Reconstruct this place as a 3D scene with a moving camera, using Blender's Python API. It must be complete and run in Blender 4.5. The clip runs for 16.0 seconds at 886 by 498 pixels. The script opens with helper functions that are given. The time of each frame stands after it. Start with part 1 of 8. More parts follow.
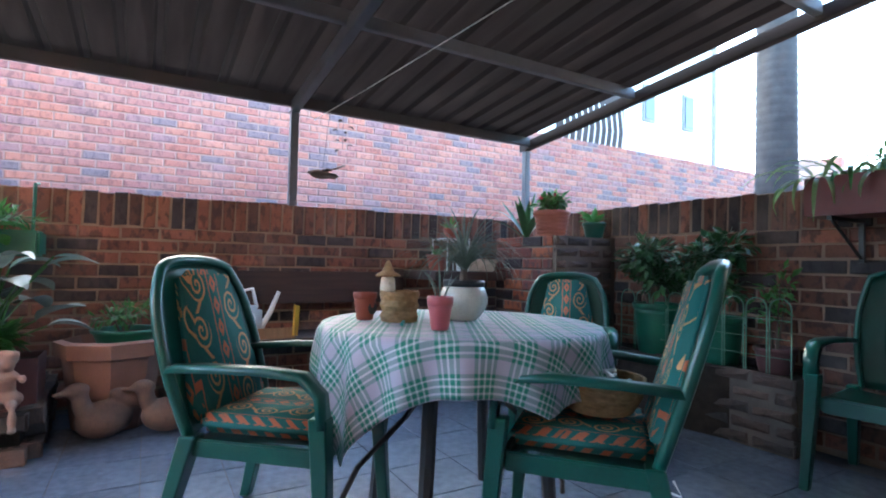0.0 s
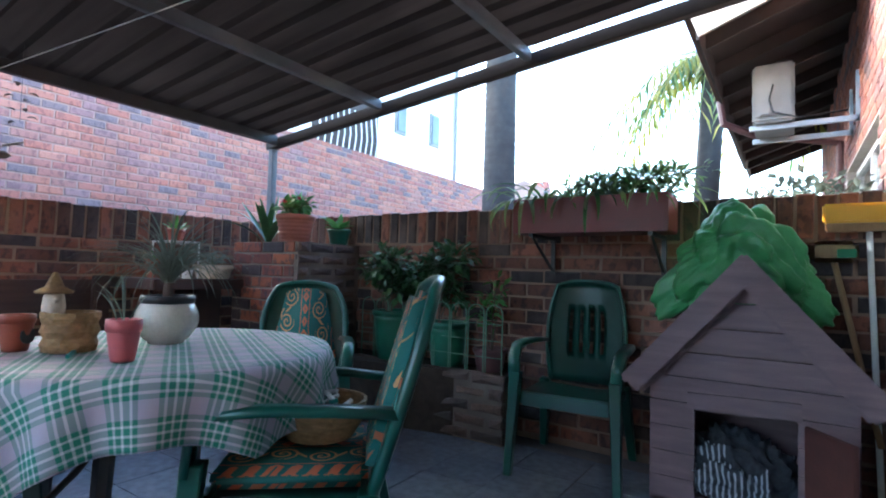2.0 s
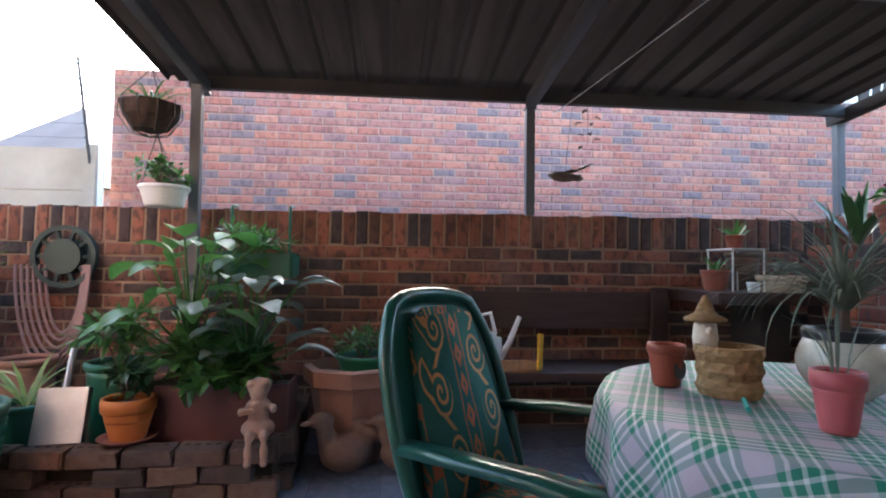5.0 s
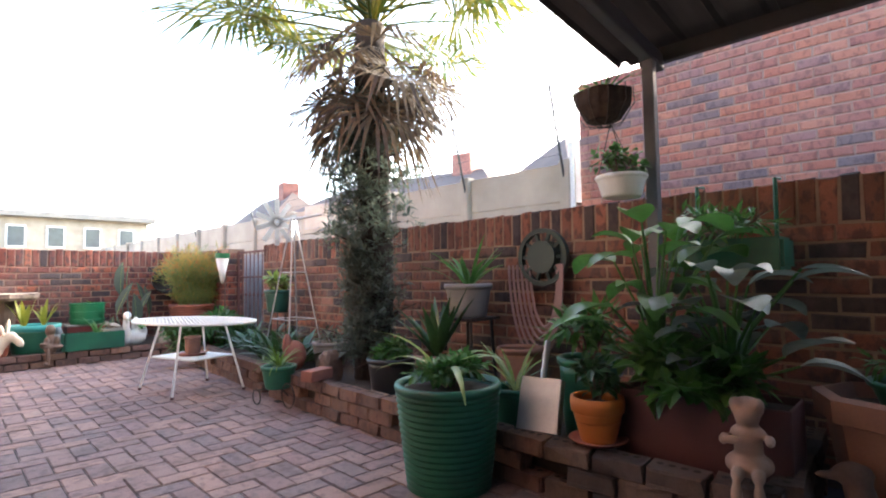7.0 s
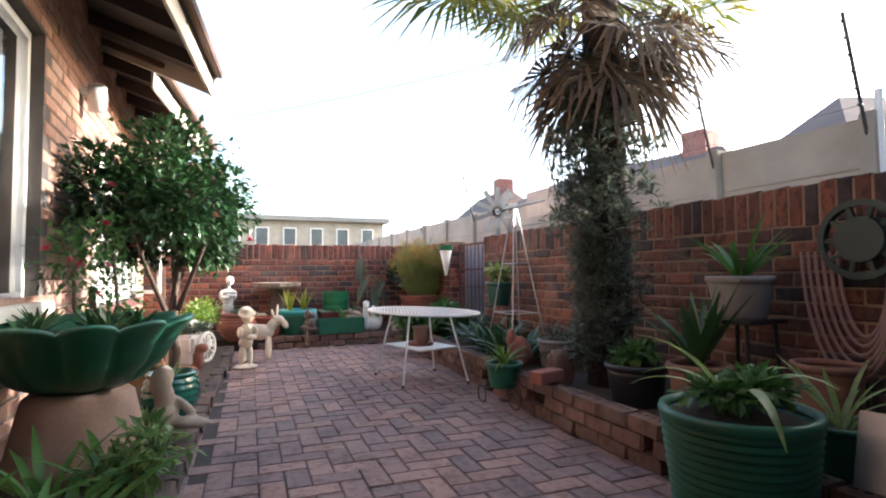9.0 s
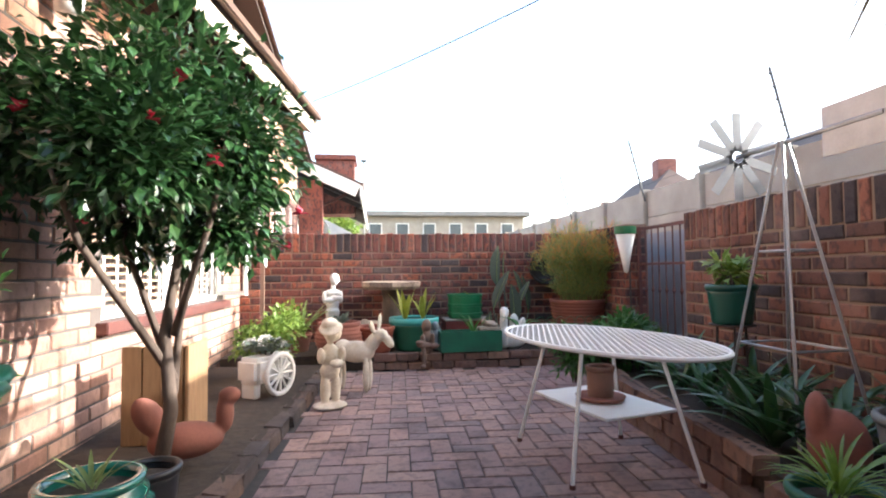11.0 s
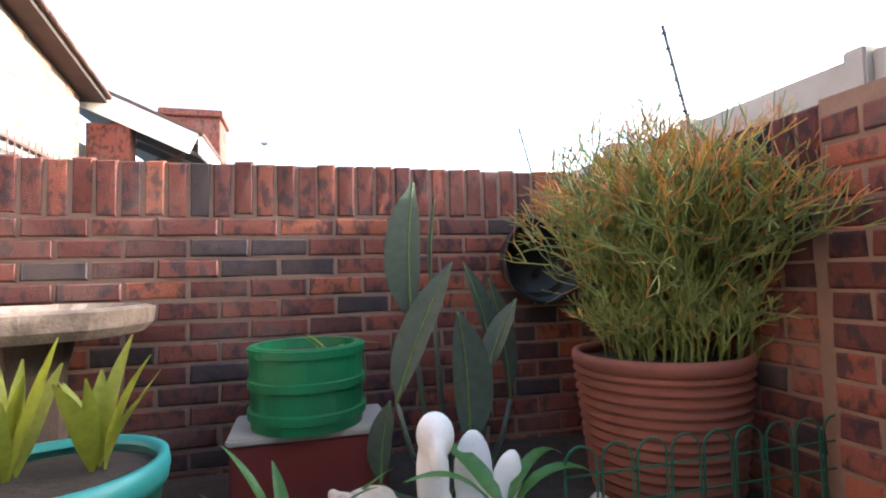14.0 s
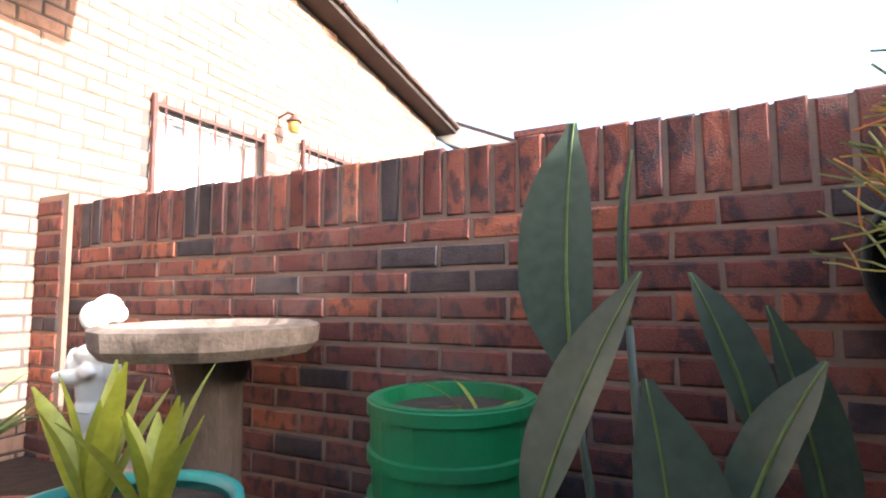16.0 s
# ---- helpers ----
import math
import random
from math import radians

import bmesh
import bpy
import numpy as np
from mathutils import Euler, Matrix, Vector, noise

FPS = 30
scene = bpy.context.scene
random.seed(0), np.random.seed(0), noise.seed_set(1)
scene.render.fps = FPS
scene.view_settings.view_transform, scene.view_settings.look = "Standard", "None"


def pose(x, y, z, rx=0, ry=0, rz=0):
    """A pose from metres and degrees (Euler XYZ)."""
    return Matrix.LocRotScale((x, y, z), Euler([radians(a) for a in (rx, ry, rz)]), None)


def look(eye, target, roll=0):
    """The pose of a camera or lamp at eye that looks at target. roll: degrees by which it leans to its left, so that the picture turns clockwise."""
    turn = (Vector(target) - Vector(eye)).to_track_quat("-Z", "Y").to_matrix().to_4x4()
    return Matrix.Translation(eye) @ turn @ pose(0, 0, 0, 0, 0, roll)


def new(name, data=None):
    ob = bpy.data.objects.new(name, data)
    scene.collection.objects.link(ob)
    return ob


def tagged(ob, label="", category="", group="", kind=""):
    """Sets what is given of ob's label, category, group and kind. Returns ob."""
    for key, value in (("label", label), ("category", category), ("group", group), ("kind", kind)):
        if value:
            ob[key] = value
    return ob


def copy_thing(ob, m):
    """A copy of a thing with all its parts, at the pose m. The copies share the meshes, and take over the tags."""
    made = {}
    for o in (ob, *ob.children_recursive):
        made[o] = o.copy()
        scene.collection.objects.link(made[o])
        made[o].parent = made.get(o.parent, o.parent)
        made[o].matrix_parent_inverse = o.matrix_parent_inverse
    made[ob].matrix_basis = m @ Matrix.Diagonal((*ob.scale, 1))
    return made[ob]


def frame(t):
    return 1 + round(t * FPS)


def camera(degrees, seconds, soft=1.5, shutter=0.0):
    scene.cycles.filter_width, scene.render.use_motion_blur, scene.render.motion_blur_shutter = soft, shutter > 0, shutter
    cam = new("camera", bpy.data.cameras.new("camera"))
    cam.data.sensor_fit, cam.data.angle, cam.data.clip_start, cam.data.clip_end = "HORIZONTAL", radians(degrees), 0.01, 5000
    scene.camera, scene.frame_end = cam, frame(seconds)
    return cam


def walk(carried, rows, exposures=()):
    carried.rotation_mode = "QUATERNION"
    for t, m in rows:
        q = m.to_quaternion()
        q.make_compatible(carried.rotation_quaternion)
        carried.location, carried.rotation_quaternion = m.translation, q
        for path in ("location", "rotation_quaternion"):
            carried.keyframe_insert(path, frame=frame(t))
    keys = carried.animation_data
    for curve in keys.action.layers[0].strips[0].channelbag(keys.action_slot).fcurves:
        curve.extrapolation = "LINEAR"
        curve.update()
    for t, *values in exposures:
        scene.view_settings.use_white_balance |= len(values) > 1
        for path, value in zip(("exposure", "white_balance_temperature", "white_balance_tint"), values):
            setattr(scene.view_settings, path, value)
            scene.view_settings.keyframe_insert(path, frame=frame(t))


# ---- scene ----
cam = camera(81.3, 16.0, soft=2.0)
PATH = [
    (0, (-1.593, 1.112, 0.964), (0.141, 0.117, 1.023), 1.2),
    (0.5, (-1.595, 1.081, 0.948), (-0.09, -0.235, 1.022), 1.5),
    (1, (-1.606, 1.034, 0.953), (-0.289, -0.469, 1.033), 1.6),
    (1.5, (-1.606, 0.985, 0.969), (-0.421, -0.623, 1.055), 1.6),
    (2, (-1.57, 0.937, 1.007), (-0.456, -0.722, 1.096), 1.6),
    (2.5, (-1.506, 0.922, 1.063), (-0.379, -0.728, 1.148), 1.7),
    (3, (-1.405, 0.952, 1.098), (-0.176, -0.623, 1.182), 1.7),
    (3.5, (-1.351, 1.048, 1.12), (0.061, -0.367, 1.188), 1.5),
    (4, (-1.214, 1.074, 1.076), (0.444, -0.043, 1.15), 1.1),
    (4.5, (-1.07, 1.059, 1.046), (0.815, 0.393, 1.122), 0.8),
    (4.7, (-0.999, 1.06, 1.026), (0.943, 0.587, 1.111), 0.8),
    (5, (-0.96, 1.068, 1.036), (1.029, 0.873, 1.107), 0.7),
    (5.2, (-0.936, 1.082, 1.034), (1.063, 1.063, 1.099), 0.7),
    (7.3, (-0.509, 1.213, 0.95), (0.803, 2.719, 1.056), -0.4),
    (7.4, (-0.506, 1.255, 0.957), (0.767, 2.794, 1.061), -0.2),
    (7.5, (-0.517, 1.275, 0.955), (0.723, 2.841, 1.06), -0.3),
    (8, (-0.497, 1.388, 0.952), (0.577, 3.072, 1.057), -0.4),
    (8.2, (-0.463, 1.463, 0.954), (0.552, 3.183, 1.053), -0.3),
    (8.5, (-0.477, 1.478, 0.937), (0.463, 3.241, 1.042), -0.6),
    (9, (-0.376, 1.592, 0.927), (0.405, 3.43, 1.025), -0.6),
    (9.5, (-0.247, 1.895, 0.914), (0.384, 3.79, 1.007), -0.7),
    (10, (-0.076, 2.364, 0.937), (0.406, 4.303, 1.013), -0.6),
    (10.1, (-0.049, 2.478, 0.939), (0.403, 4.425, 1.008), -0.5),
    (10.2, (-0.03, 2.57, 0.936), (0.398, 4.523, 1.012), -0.5),
    (12.3, (0.485, 5.38, 0.943), (0.614, 7.374, 1.036), -0.9),
    (12.5, (0.53, 5.647, 0.937), (0.661, 7.64, 1.034), -0.9),
    (13, (0.682, 6.252, 0.932), (0.836, 8.244, 1.034), -0.9),
    (13.5, (0.884, 6.807, 0.903), (1.178, 8.782, 1.017), -0.7),
    (14, (1.154, 7.417, 0.907), (1.673, 9.345, 1.011), -1.5),
    (14.5, (1.444, 7.886, 0.907), (2.022, 9.798, 1.01), -1.6),
    (15, (1.673, 8.241, 0.902), (1.938, 10.218, 1.039), -1.5),
    (15.5, (1.693, 8.391, 0.92), (1.433, 10.369, 1.061), -2.1),
    (16, (1.683, 8.179, 0.917), (0.814, 9.972, 1.096), -0.6),
]
EXPOSURES = [(0.0, 4.68, 5450, 4), (1.5, 4.5, 5400, 4), (3.0, 3.95, 5550, 4), (3.5, 3.78, 5650, 4), (4.4, 3.9, 5900, 5), (5.0, 4.2, 5900, 6), (5.2, 4.3, 5900, 6), (7.3, 3.35, 6400, 10), (7.6, 3.2, 6400, 10), (8.1, 2.85, 6400, 10), (8.5, 2.7, 6400, 10), (10.2, 2.6, 6400, 10), (12.3, 2.85, 6300, 10), (13.5, 2.85, 6300, 10), (15.0, 2.85, 6200, 10), (16.0, 2.7, 6200, 10)]
walk(cam, [(t, look(eye, target, roll)) for t, eye, target, roll in PATH], EXPOSURES)

# ---- light ----
world = bpy.data.worlds.new("sky")
scene.world = world
world.use_nodes = True
wn = world.node_tree
sky = wn.nodes.new("ShaderNodeTexSky")
sky.sky_type = "NISHITA"
sky.sun_disc = False
sky.sun_elevation = radians(19)
sky.sun_rotation = radians(93)
sky.air_density, sky.dust_density, sky.ozone_density = 1.0, 3.0, 1.0
wn.nodes["Background"].inputs["Strength"].default_value = 0.15
wn.links.new(sky.outputs["Color"], wn.nodes["Background"].inputs["Color"])
sun_data = bpy.data.lights.new("sun", "SUN")
sun_data.energy, sun_data.angle, sun_data.color = 2.6, radians(0.6), (1.0, 0.97, 0.93)
sun = new("sun", sun_data)
sun.matrix_world = look((12, -0.6, 4.1), (0, 0, 0))


# ---- mesh helpers ----
def obj(name, bm, mat, smooth=False):
    me = bpy.data.meshes.new(name)
    bmesh.ops.recalc_face_normals(bm, faces=bm.faces)
    if smooth:
        for f in bm.faces:
            f.smooth = True
    bm.to_mesh(me)
    bm.free()
    me.materials.append(mat)
    return new(name, me)


def part(name, bm, mat, parent, label="", smooth=False):
    ob = obj(name, bm, mat, smooth)
    ob.parent = parent
    if label:
        ob["label"] = label
    return ob


def thing(name, m, label, category, group="", kind=""):
    ob = new(name)
    ob.empty_display_size = 0.05
    ob.matrix_basis = m
    return tagged(ob, label, category, group, kind)


def bx(bm, x0, x1, y0, y1, z0, z1, bev=0.0, m=None):
    r = bmesh.ops.create_cube(bm, size=1.0)
    vs = r["verts"]
    for v in vs:
        v.co = Vector((x0 + (v.co.x + 0.5) * (x1 - x0), y0 + (v.co.y + 0.5) * (y1 - y0), z0 + (v.co.z + 0.5) * (z1 - z0)))
    if bev:
        es = list({e for v in vs for e in v.link_edges})
        r2 = bmesh.ops.bevel(bm, geom=es, offset=bev, segments=2, affect="EDGES", clamp_overlap=True)
        vs = list({v for f in r2["faces"] for v in f.verts} | {v for v in vs if v.is_valid})
    if m is not None:
        bmesh.ops.transform(bm, matrix=m, verts=[v for v in vs if v.is_valid])
    return bm


def box(x0, x1, y0, y1, z0, z1, bev=0.004, m=None):
    return bx(bmesh.new(), x0, x1, y0, y1, z0, z1, bev, m)


def lathe(profile, n=32, wob=None):
    """Turned body from (radius, height) pairs; wob(angle, i) scales the radius."""
    bm = bmesh.new()
    rings = []
    for i, (r, z) in enumerate(profile):
        if r < 1e-5:
            rings.append([bm.verts.new((0, 0, z))])
            continue
        ring = []
        for k in range(n):
            a = 2 * math.pi * k / n
            q = r * (wob(a, i) if wob else 1)
            ring.append(bm.verts.new((q * math.cos(a), q * math.sin(a), z)))
        rings.append(ring)
    for a, b in zip(rings, rings[1:]):
        for k in range(n):
            k2 = (k + 1) % n
            if len(a) == 1 and len(b) > 1:
                bm.faces.new((a[0], b[k2], b[k]))
            elif len(b) == 1 and len(a) > 1:
                bm.faces.new((a[k], a[k2], b[0]))
            elif len(a) > 1:
                bm.faces.new((a[k], a[k2], b[k2], b[k]))
    return bm


def tube(pts, r, n=6, r2=None, bm=None):
    """Round bar along points, radius r tapering to r2."""
    bm = bm or bmesh.new()
    pts = [Vector(p) for p in pts]
    r2 = r if r2 is None else r2
    rings = []
    side = None
    for i, p in enumerate(pts):
        d = (pts[min(i + 1, len(pts) - 1)] - pts[max(i - 1, 0)])
        d = d.normalized() if d.length > 1e-9 else Vector((0, 0, 1))
        if side is None:
            side = d.orthogonal().normalized()
        side = (side - d * side.dot(d))
        side = side.normalized() if side.length > 1e-6 else d.orthogonal().normalized()
        up = d.cross(side)
        rr = r + (r2 - r) * i / max(1, len(pts) - 1)
        rings.append([bm.verts.new(p + (side * math.cos(2 * math.pi * k / n) + up * math.sin(2 * math.pi * k / n)) * rr) for k in range(n)])
    for a, b in zip(rings, rings[1:]):
        for k in range(n):
            bm.faces.new((a[k], a[(k + 1) % n], b[(k + 1) % n], b[k]))
    bm.faces.new(rings[0][::-1])
    bm.faces.new(rings[-1])
    return bm


def arc(a, b, sag, n=10):
    """Points from a to b that hang by sag (negative: rise)."""
    a, b = Vector(a), Vector(b)
    return [a.lerp(b, t) - Vector((0, 0, sag * 4 * t * (1 - t))) for t in [i / n for i in range(n + 1)]]


def blade(bm, base, yaw, length, width, lean=0.3, droop=1.0, n=7, fold=0.25, twist=0.0, wide=0.45):
    """A strap or oval leaf that leaves base, leans outwards and bends down. wide: where it is broadest."""
    p = Vector(base)
    out = Vector((math.cos(yaw), math.sin(yaw), 0))
    sidev = Vector((-math.sin(yaw + twist), math.cos(yaw + twist), 0))
    th = lean
    prev = None
    for i in range(n + 1):
        t = i / n
        w = width * 0.5 * (math.sin(math.pi * min(1.0, t / wide) * 0.5) if t < wide else math.cos(math.pi * 0.5 * ((t - wide) / (1 - wide)) ** 1.6))
        w = max(w, width * 0.06)
        d = out * math.sin(th) + Vector((0, 0, 1)) * math.cos(th)
        nrm = (-out * math.cos(th) + Vector((0, 0, 1)) * math.sin(th))
        row = [bm.verts.new(p - sidev * w + nrm * w * fold), bm.verts.new(p), bm.verts.new(p + sidev * w + nrm * w * fold)]
        if prev:
            bm.faces.new((prev[0], prev[1], row[1], row[0]))
            bm.faces.new((prev[1], prev[2], row[2], row[1]))
        prev = row
        p = p + d * (length / n)
        th += droop / n
    return bm


def leaf(bm, p, d, up, ln, w):
    """One small folded leaf."""
    d = d.normalized()
    s = d.cross(up)
    s = s.normalized() if s.length > 1e-5 else d.orthogonal().normalized()
    nr = s.cross(d)
    a = bm.verts.new(p)
    b = bm.verts.new(p + d * ln * 0.5 + s * w * 0.5 + nr * w * 0.12)
    c = bm.verts.new(p + d * ln - nr * ln * 0.12)
    e = bm.verts.new(p + d * ln * 0.5 - s * w * 0.5 + nr * w * 0.12)
    f = bm.verts.new(p + d * ln * 0.5)
    for q in ((a, b, f), (b, c, f), (c, e, f), (e, a, f)):
        bm.faces.new(q)


def rnd_dir(rng, zmin=-1.0):
    while True:
        v = Vector((rng.uniform(-1, 1), rng.uniform(-1, 1), rng.uniform(-1, 1)))
        if 0.05 < v.length < 1 and v.normalized().z >= zmin:
            return v.normalized()


def clump(bm, rng, c, rad, n, ln, w, zmin=-0.4, shell=0.45):
    """Leaves scattered through an uneven blob round c."""
    c = Vector(c)
    rad = Vector(rad) if not isinstance(rad, (int, float)) else Vector((rad, rad, rad))
    for _ in range(n):
        d = rnd_dir(rng, zmin)
        q = rng.uniform(shell, 1.0) * (0.82 + 0.3 * noise.noise(d * 2.3 + c))
        p = c + Vector((d.x * rad.x, d.y * rad.y, d.z * rad.z)) * q
        dd = (d + rnd_dir(rng) * 0.8 + Vector((0, 0, -0.15))).normalized()
        k = rng.uniform(0.7, 1.25)
        leaf(bm, p, dd, (Vector((0, 0, 1)) + rnd_dir(rng) * 0.5), ln * k, w * k)
    return bm


# ---- materials ----
def mat_base(name):
    m = bpy.data.materials.new(name)
    m.use_nodes = True
    nt = m.node_tree
    return m, nt, nt.nodes["Principled BSDF"]


def surf(name, c1, c2=None, scale=8.0, rough=0.6, metal=0.0, bump=0.15, fine=90.0, spec=0.5, stretch=None, coat=0.0, dirt=0.0, dirt_col=(0.05, 0.045, 0.04), trans=0.0):
    """Two tones mixed by noise at two scales, with fine relief."""
    m, nt, b = mat_base(name)
    c2 = c2 or tuple(x * 0.75 for x in c1)
    tc = nt.nodes.new("ShaderNodeTexCoord")
    mp = nt.nodes.new("ShaderNodeMapping")
    if stretch:
        mp.inputs["Scale"].default_value = stretch
    nt.links.new(tc.outputs["Object"], mp.inputs["Vector"])
    n1 = nt.nodes.new("ShaderNodeTexNoise")
    n1.inputs["Scale"].default_value, n1.inputs["Detail"].default_value = scale, 6
    n2 = nt.nodes.new("ShaderNodeTexNoise")
    n2.inputs["Scale"].default_value, n2.inputs["Detail"].default_value = fine, 3
    for n in (n1, n2):
        nt.links.new(mp.outputs["Vector"], n.inputs["Vector"])
    mx = nt.nodes.new("ShaderNodeMix")
    mx.data_type = "RGBA"
    mx.inputs[6].default_value, mx.inputs[7].default_value = (*c1, 1), (*c2, 1)
    add = nt.nodes.new("ShaderNodeMath")
    add.operation = "MULTIPLY_ADD"
    add.inputs[1].default_value, add.inputs[2].default_value = 0.35, 0.0
    nt.links.new(n2.outputs["Fac"], add.inputs[0])
    ad2 = nt.nodes.new("ShaderNodeMath")
    ad2.operation = "ADD"
    nt.links.new(n1.outputs["Fac"], ad2.inputs[0])
    nt.links.new(add.outputs[0], ad2.inputs[1])
    rp = nt.nodes.new("ShaderNodeMapRange")
    rp.inputs["From Min"].default_value, rp.inputs["From Max"].default_value = 0.42, 0.9
    nt.links.new(ad2.outputs[0], rp.inputs["Value"])
    nt.links.new(rp.outputs[0], mx.inputs[0])
    col = mx.outputs[2]
    if dirt:
        n3 = nt.nodes.new("ShaderNodeTexNoise")
        n3.inputs["Scale"].default_value, n3.inputs["Detail"].default_value = scale * 0.45, 8
        nt.links.new(tc.outputs["Object"], n3.inputs["Vector"])
        r3 = nt.nodes.new("ShaderNodeMapRange")
        r3.inputs["From Min"].default_value, r3.inputs["From Max"].default_value, r3.inputs["To Max"].default_value = 0.5, 0.75, dirt
        nt.links.new(n3.outputs["Fac"], r3.inputs["Value"])
        m3 = nt.nodes.new("ShaderNodeMix")
        m3.data_type = "RGBA"
        m3.inputs[7].default_value = (*dirt_col, 1)
        nt.links.new(col, m3.inputs[6])
        nt.links.new(r3.outputs[0], m3.inputs[0])
        col = m3.outputs[2]
    nt.links.new(col, b.inputs["Base Color"])
    b.inputs["Roughness"].default_value, b.inputs["Metallic"].default_value = rough, metal
    b.inputs["Specular IOR Level"].default_value = spec
    b.inputs["Coat Weight"].default_value = coat
    if trans:
        b.inputs["Transmission Weight"].default_value = trans
    if bump:
        bp = nt.nodes.new("ShaderNodeBump")
        bp.inputs["Strength"].default_value, bp.inputs["Distance"].default_value = bump, 0.01
        nt.links.new(ad2.outputs[0], bp.inputs["Height"])
        nt.links.new(bp.outputs[0], b.inputs["Normal"])
    return m


def pieces(name, cols, by_object, rough=0.85, mottle=(0.035, 0.029, 0.034), mott=0.5, bump=0.5, scale=14.0, bloom=0.0):
    """Bricks and the like: one tone a piece out of a palette, with scorched mottling."""
    m, nt, b = mat_base(name)
    if by_object:
        src = nt.nodes.new("ShaderNodeObjectInfo").outputs["Random"]
    else:
        src = nt.nodes.new("ShaderNodeNewGeometry").outputs["Random Per Island"]
    ramp = nt.nodes.new("ShaderNodeValToRGB")
    ramp.color_ramp.interpolation = "CONSTANT"
    els = ramp.color_ramp.elements
    els[0].color = (*cols[0], 1)
    els[1].position, els[1].color = 1.0 / len(cols), (*cols[1], 1)
    for i, c in enumerate(cols[2:], 2):
        e = els.new(i / len(cols))
        e.color = (*c, 1)
    nt.links.new(src, ramp.inputs[0])
    tc = nt.nodes.new("ShaderNodeTexCoord")
    geo = nt.nodes.new("ShaderNodeNewGeometry")
    n1 = nt.nodes.new("ShaderNodeTexNoise")
    n1.inputs["Scale"].default_value, n1.inputs["Detail"].default_value = scale, 5
    n2 = nt.nodes.new("ShaderNodeTexNoise")
    n2.inputs["Scale"].default_value, n2.inputs["Detail"].default_value = scale * 8, 4
    # burnt bars run across a piece and change from one piece to the next
    sh = nt.nodes.new("ShaderNodeVectorMath")
    sh.operation = "MULTIPLY_ADD"
    sh.inputs[1].default_value = (1.0, 1.0, 0.6)
    off = nt.nodes.new("ShaderNodeMath")
    off.operation = "MULTIPLY"
    off.inputs[1].default_value = 37.0
    nt.links.new(src, off.inputs[0])
    nt.links.new(geo.outputs["Position"], sh.inputs[0])
    nt.links.new(off.outputs[0], sh.inputs[2])
    nt.links.new(sh.outputs[0], n1.inputs["Vector"])
    nt.links.new(geo.outputs["Position"], n2.inputs["Vector"])
    rp = nt.nodes.new("ShaderNodeMapRange")
    rp.inputs["From Min"].default_value, rp.inputs["From Max"].default_value, rp.inputs["To Max"].default_value = 0.50, 0.61, mott
    nt.links.new(n1.outputs["Fac"], rp.inputs["Value"])
    mx = nt.nodes.new("ShaderNodeMix")
    mx.data_type = "RGBA"
    mx.inputs[7].default_value = (*mottle, 1)
    nt.links.new(ramp.outputs[0], mx.inputs[6])
    nt.links.new(rp.outputs[0], mx.inputs[0])
    hv = nt.nodes.new("ShaderNodeHueSaturation")
    r2 = nt.nodes.new("ShaderNodeMapRange")
    r2.inputs["To Min"].default_value, r2.inputs["To Max"].default_value = 0.6, 1.4
    nt.links.new(n2.outputs["Fac"], r2.inputs["Value"])
    nt.links.new(r2.outputs[0], hv.inputs["Value"])
    nt.links.new(mx.outputs[2], hv.inputs["Color"])
    # lime bloom and grime drift over many pieces at once
    n3 = nt.nodes.new("ShaderNodeTexNoise")
    n3.inputs["Scale"].default_value, n3.inputs["Detail"].default_value = 2.6, 7
    nt.links.new(geo.outputs["Position"], n3.inputs["Vector"])
    r3 = nt.nodes.new("ShaderNodeMapRange")
    r3.inputs["From Min"].default_value, r3.inputs["From Max"].default_value, r3.inputs["To Max"].default_value = 0.54, 0.74, bloom
    nt.links.new(n3.outputs["Fac"], r3.inputs["Value"])
    r4 = nt.nodes.new("ShaderNodeMapRange")
    r4.inputs["From Min"].default_value, r4.inputs["From Max"].default_value = 0.28, 0.50
    r4.inputs["To Min"].default_value, r4.inputs["To Max"].default_value = 1.0 - bloom, 1.0
    nt.links.new(n3.outputs["Fac"], r4.inputs["Value"])
    pale = nt.nodes.new("ShaderNodeMix")
    pale.data_type = "RGBA"
    pale.inputs[7].default_value = (0.27, 0.20, 0.165, 1)
    nt.links.new(hv.outputs[0], pale.inputs[6])
    nt.links.new(r3.outputs[0], pale.inputs[0])
    dark = nt.nodes.new("ShaderNodeHueSaturation")
    nt.links.new(r4.outputs[0], dark.inputs["Value"])
    nt.links.new(pale.outputs[2], dark.inputs["Color"])
    nt.links.new(dark.outputs[0], b.inputs["Base Color"])
    b.inputs["Roughness"].default_value = rough
    b.inputs["Specular IOR Level"].default_value = 0.3
    bp = nt.nodes.new("ShaderNodeBump")
    bp.inputs["Strength"].default_value, bp.inputs["Distance"].default_value = bump, 0.004
    nt.links.new(n2.outputs["Fac"], bp.inputs["Height"])
    nt.links.new(bp.outputs[0], b.inputs["Normal"])
    return m


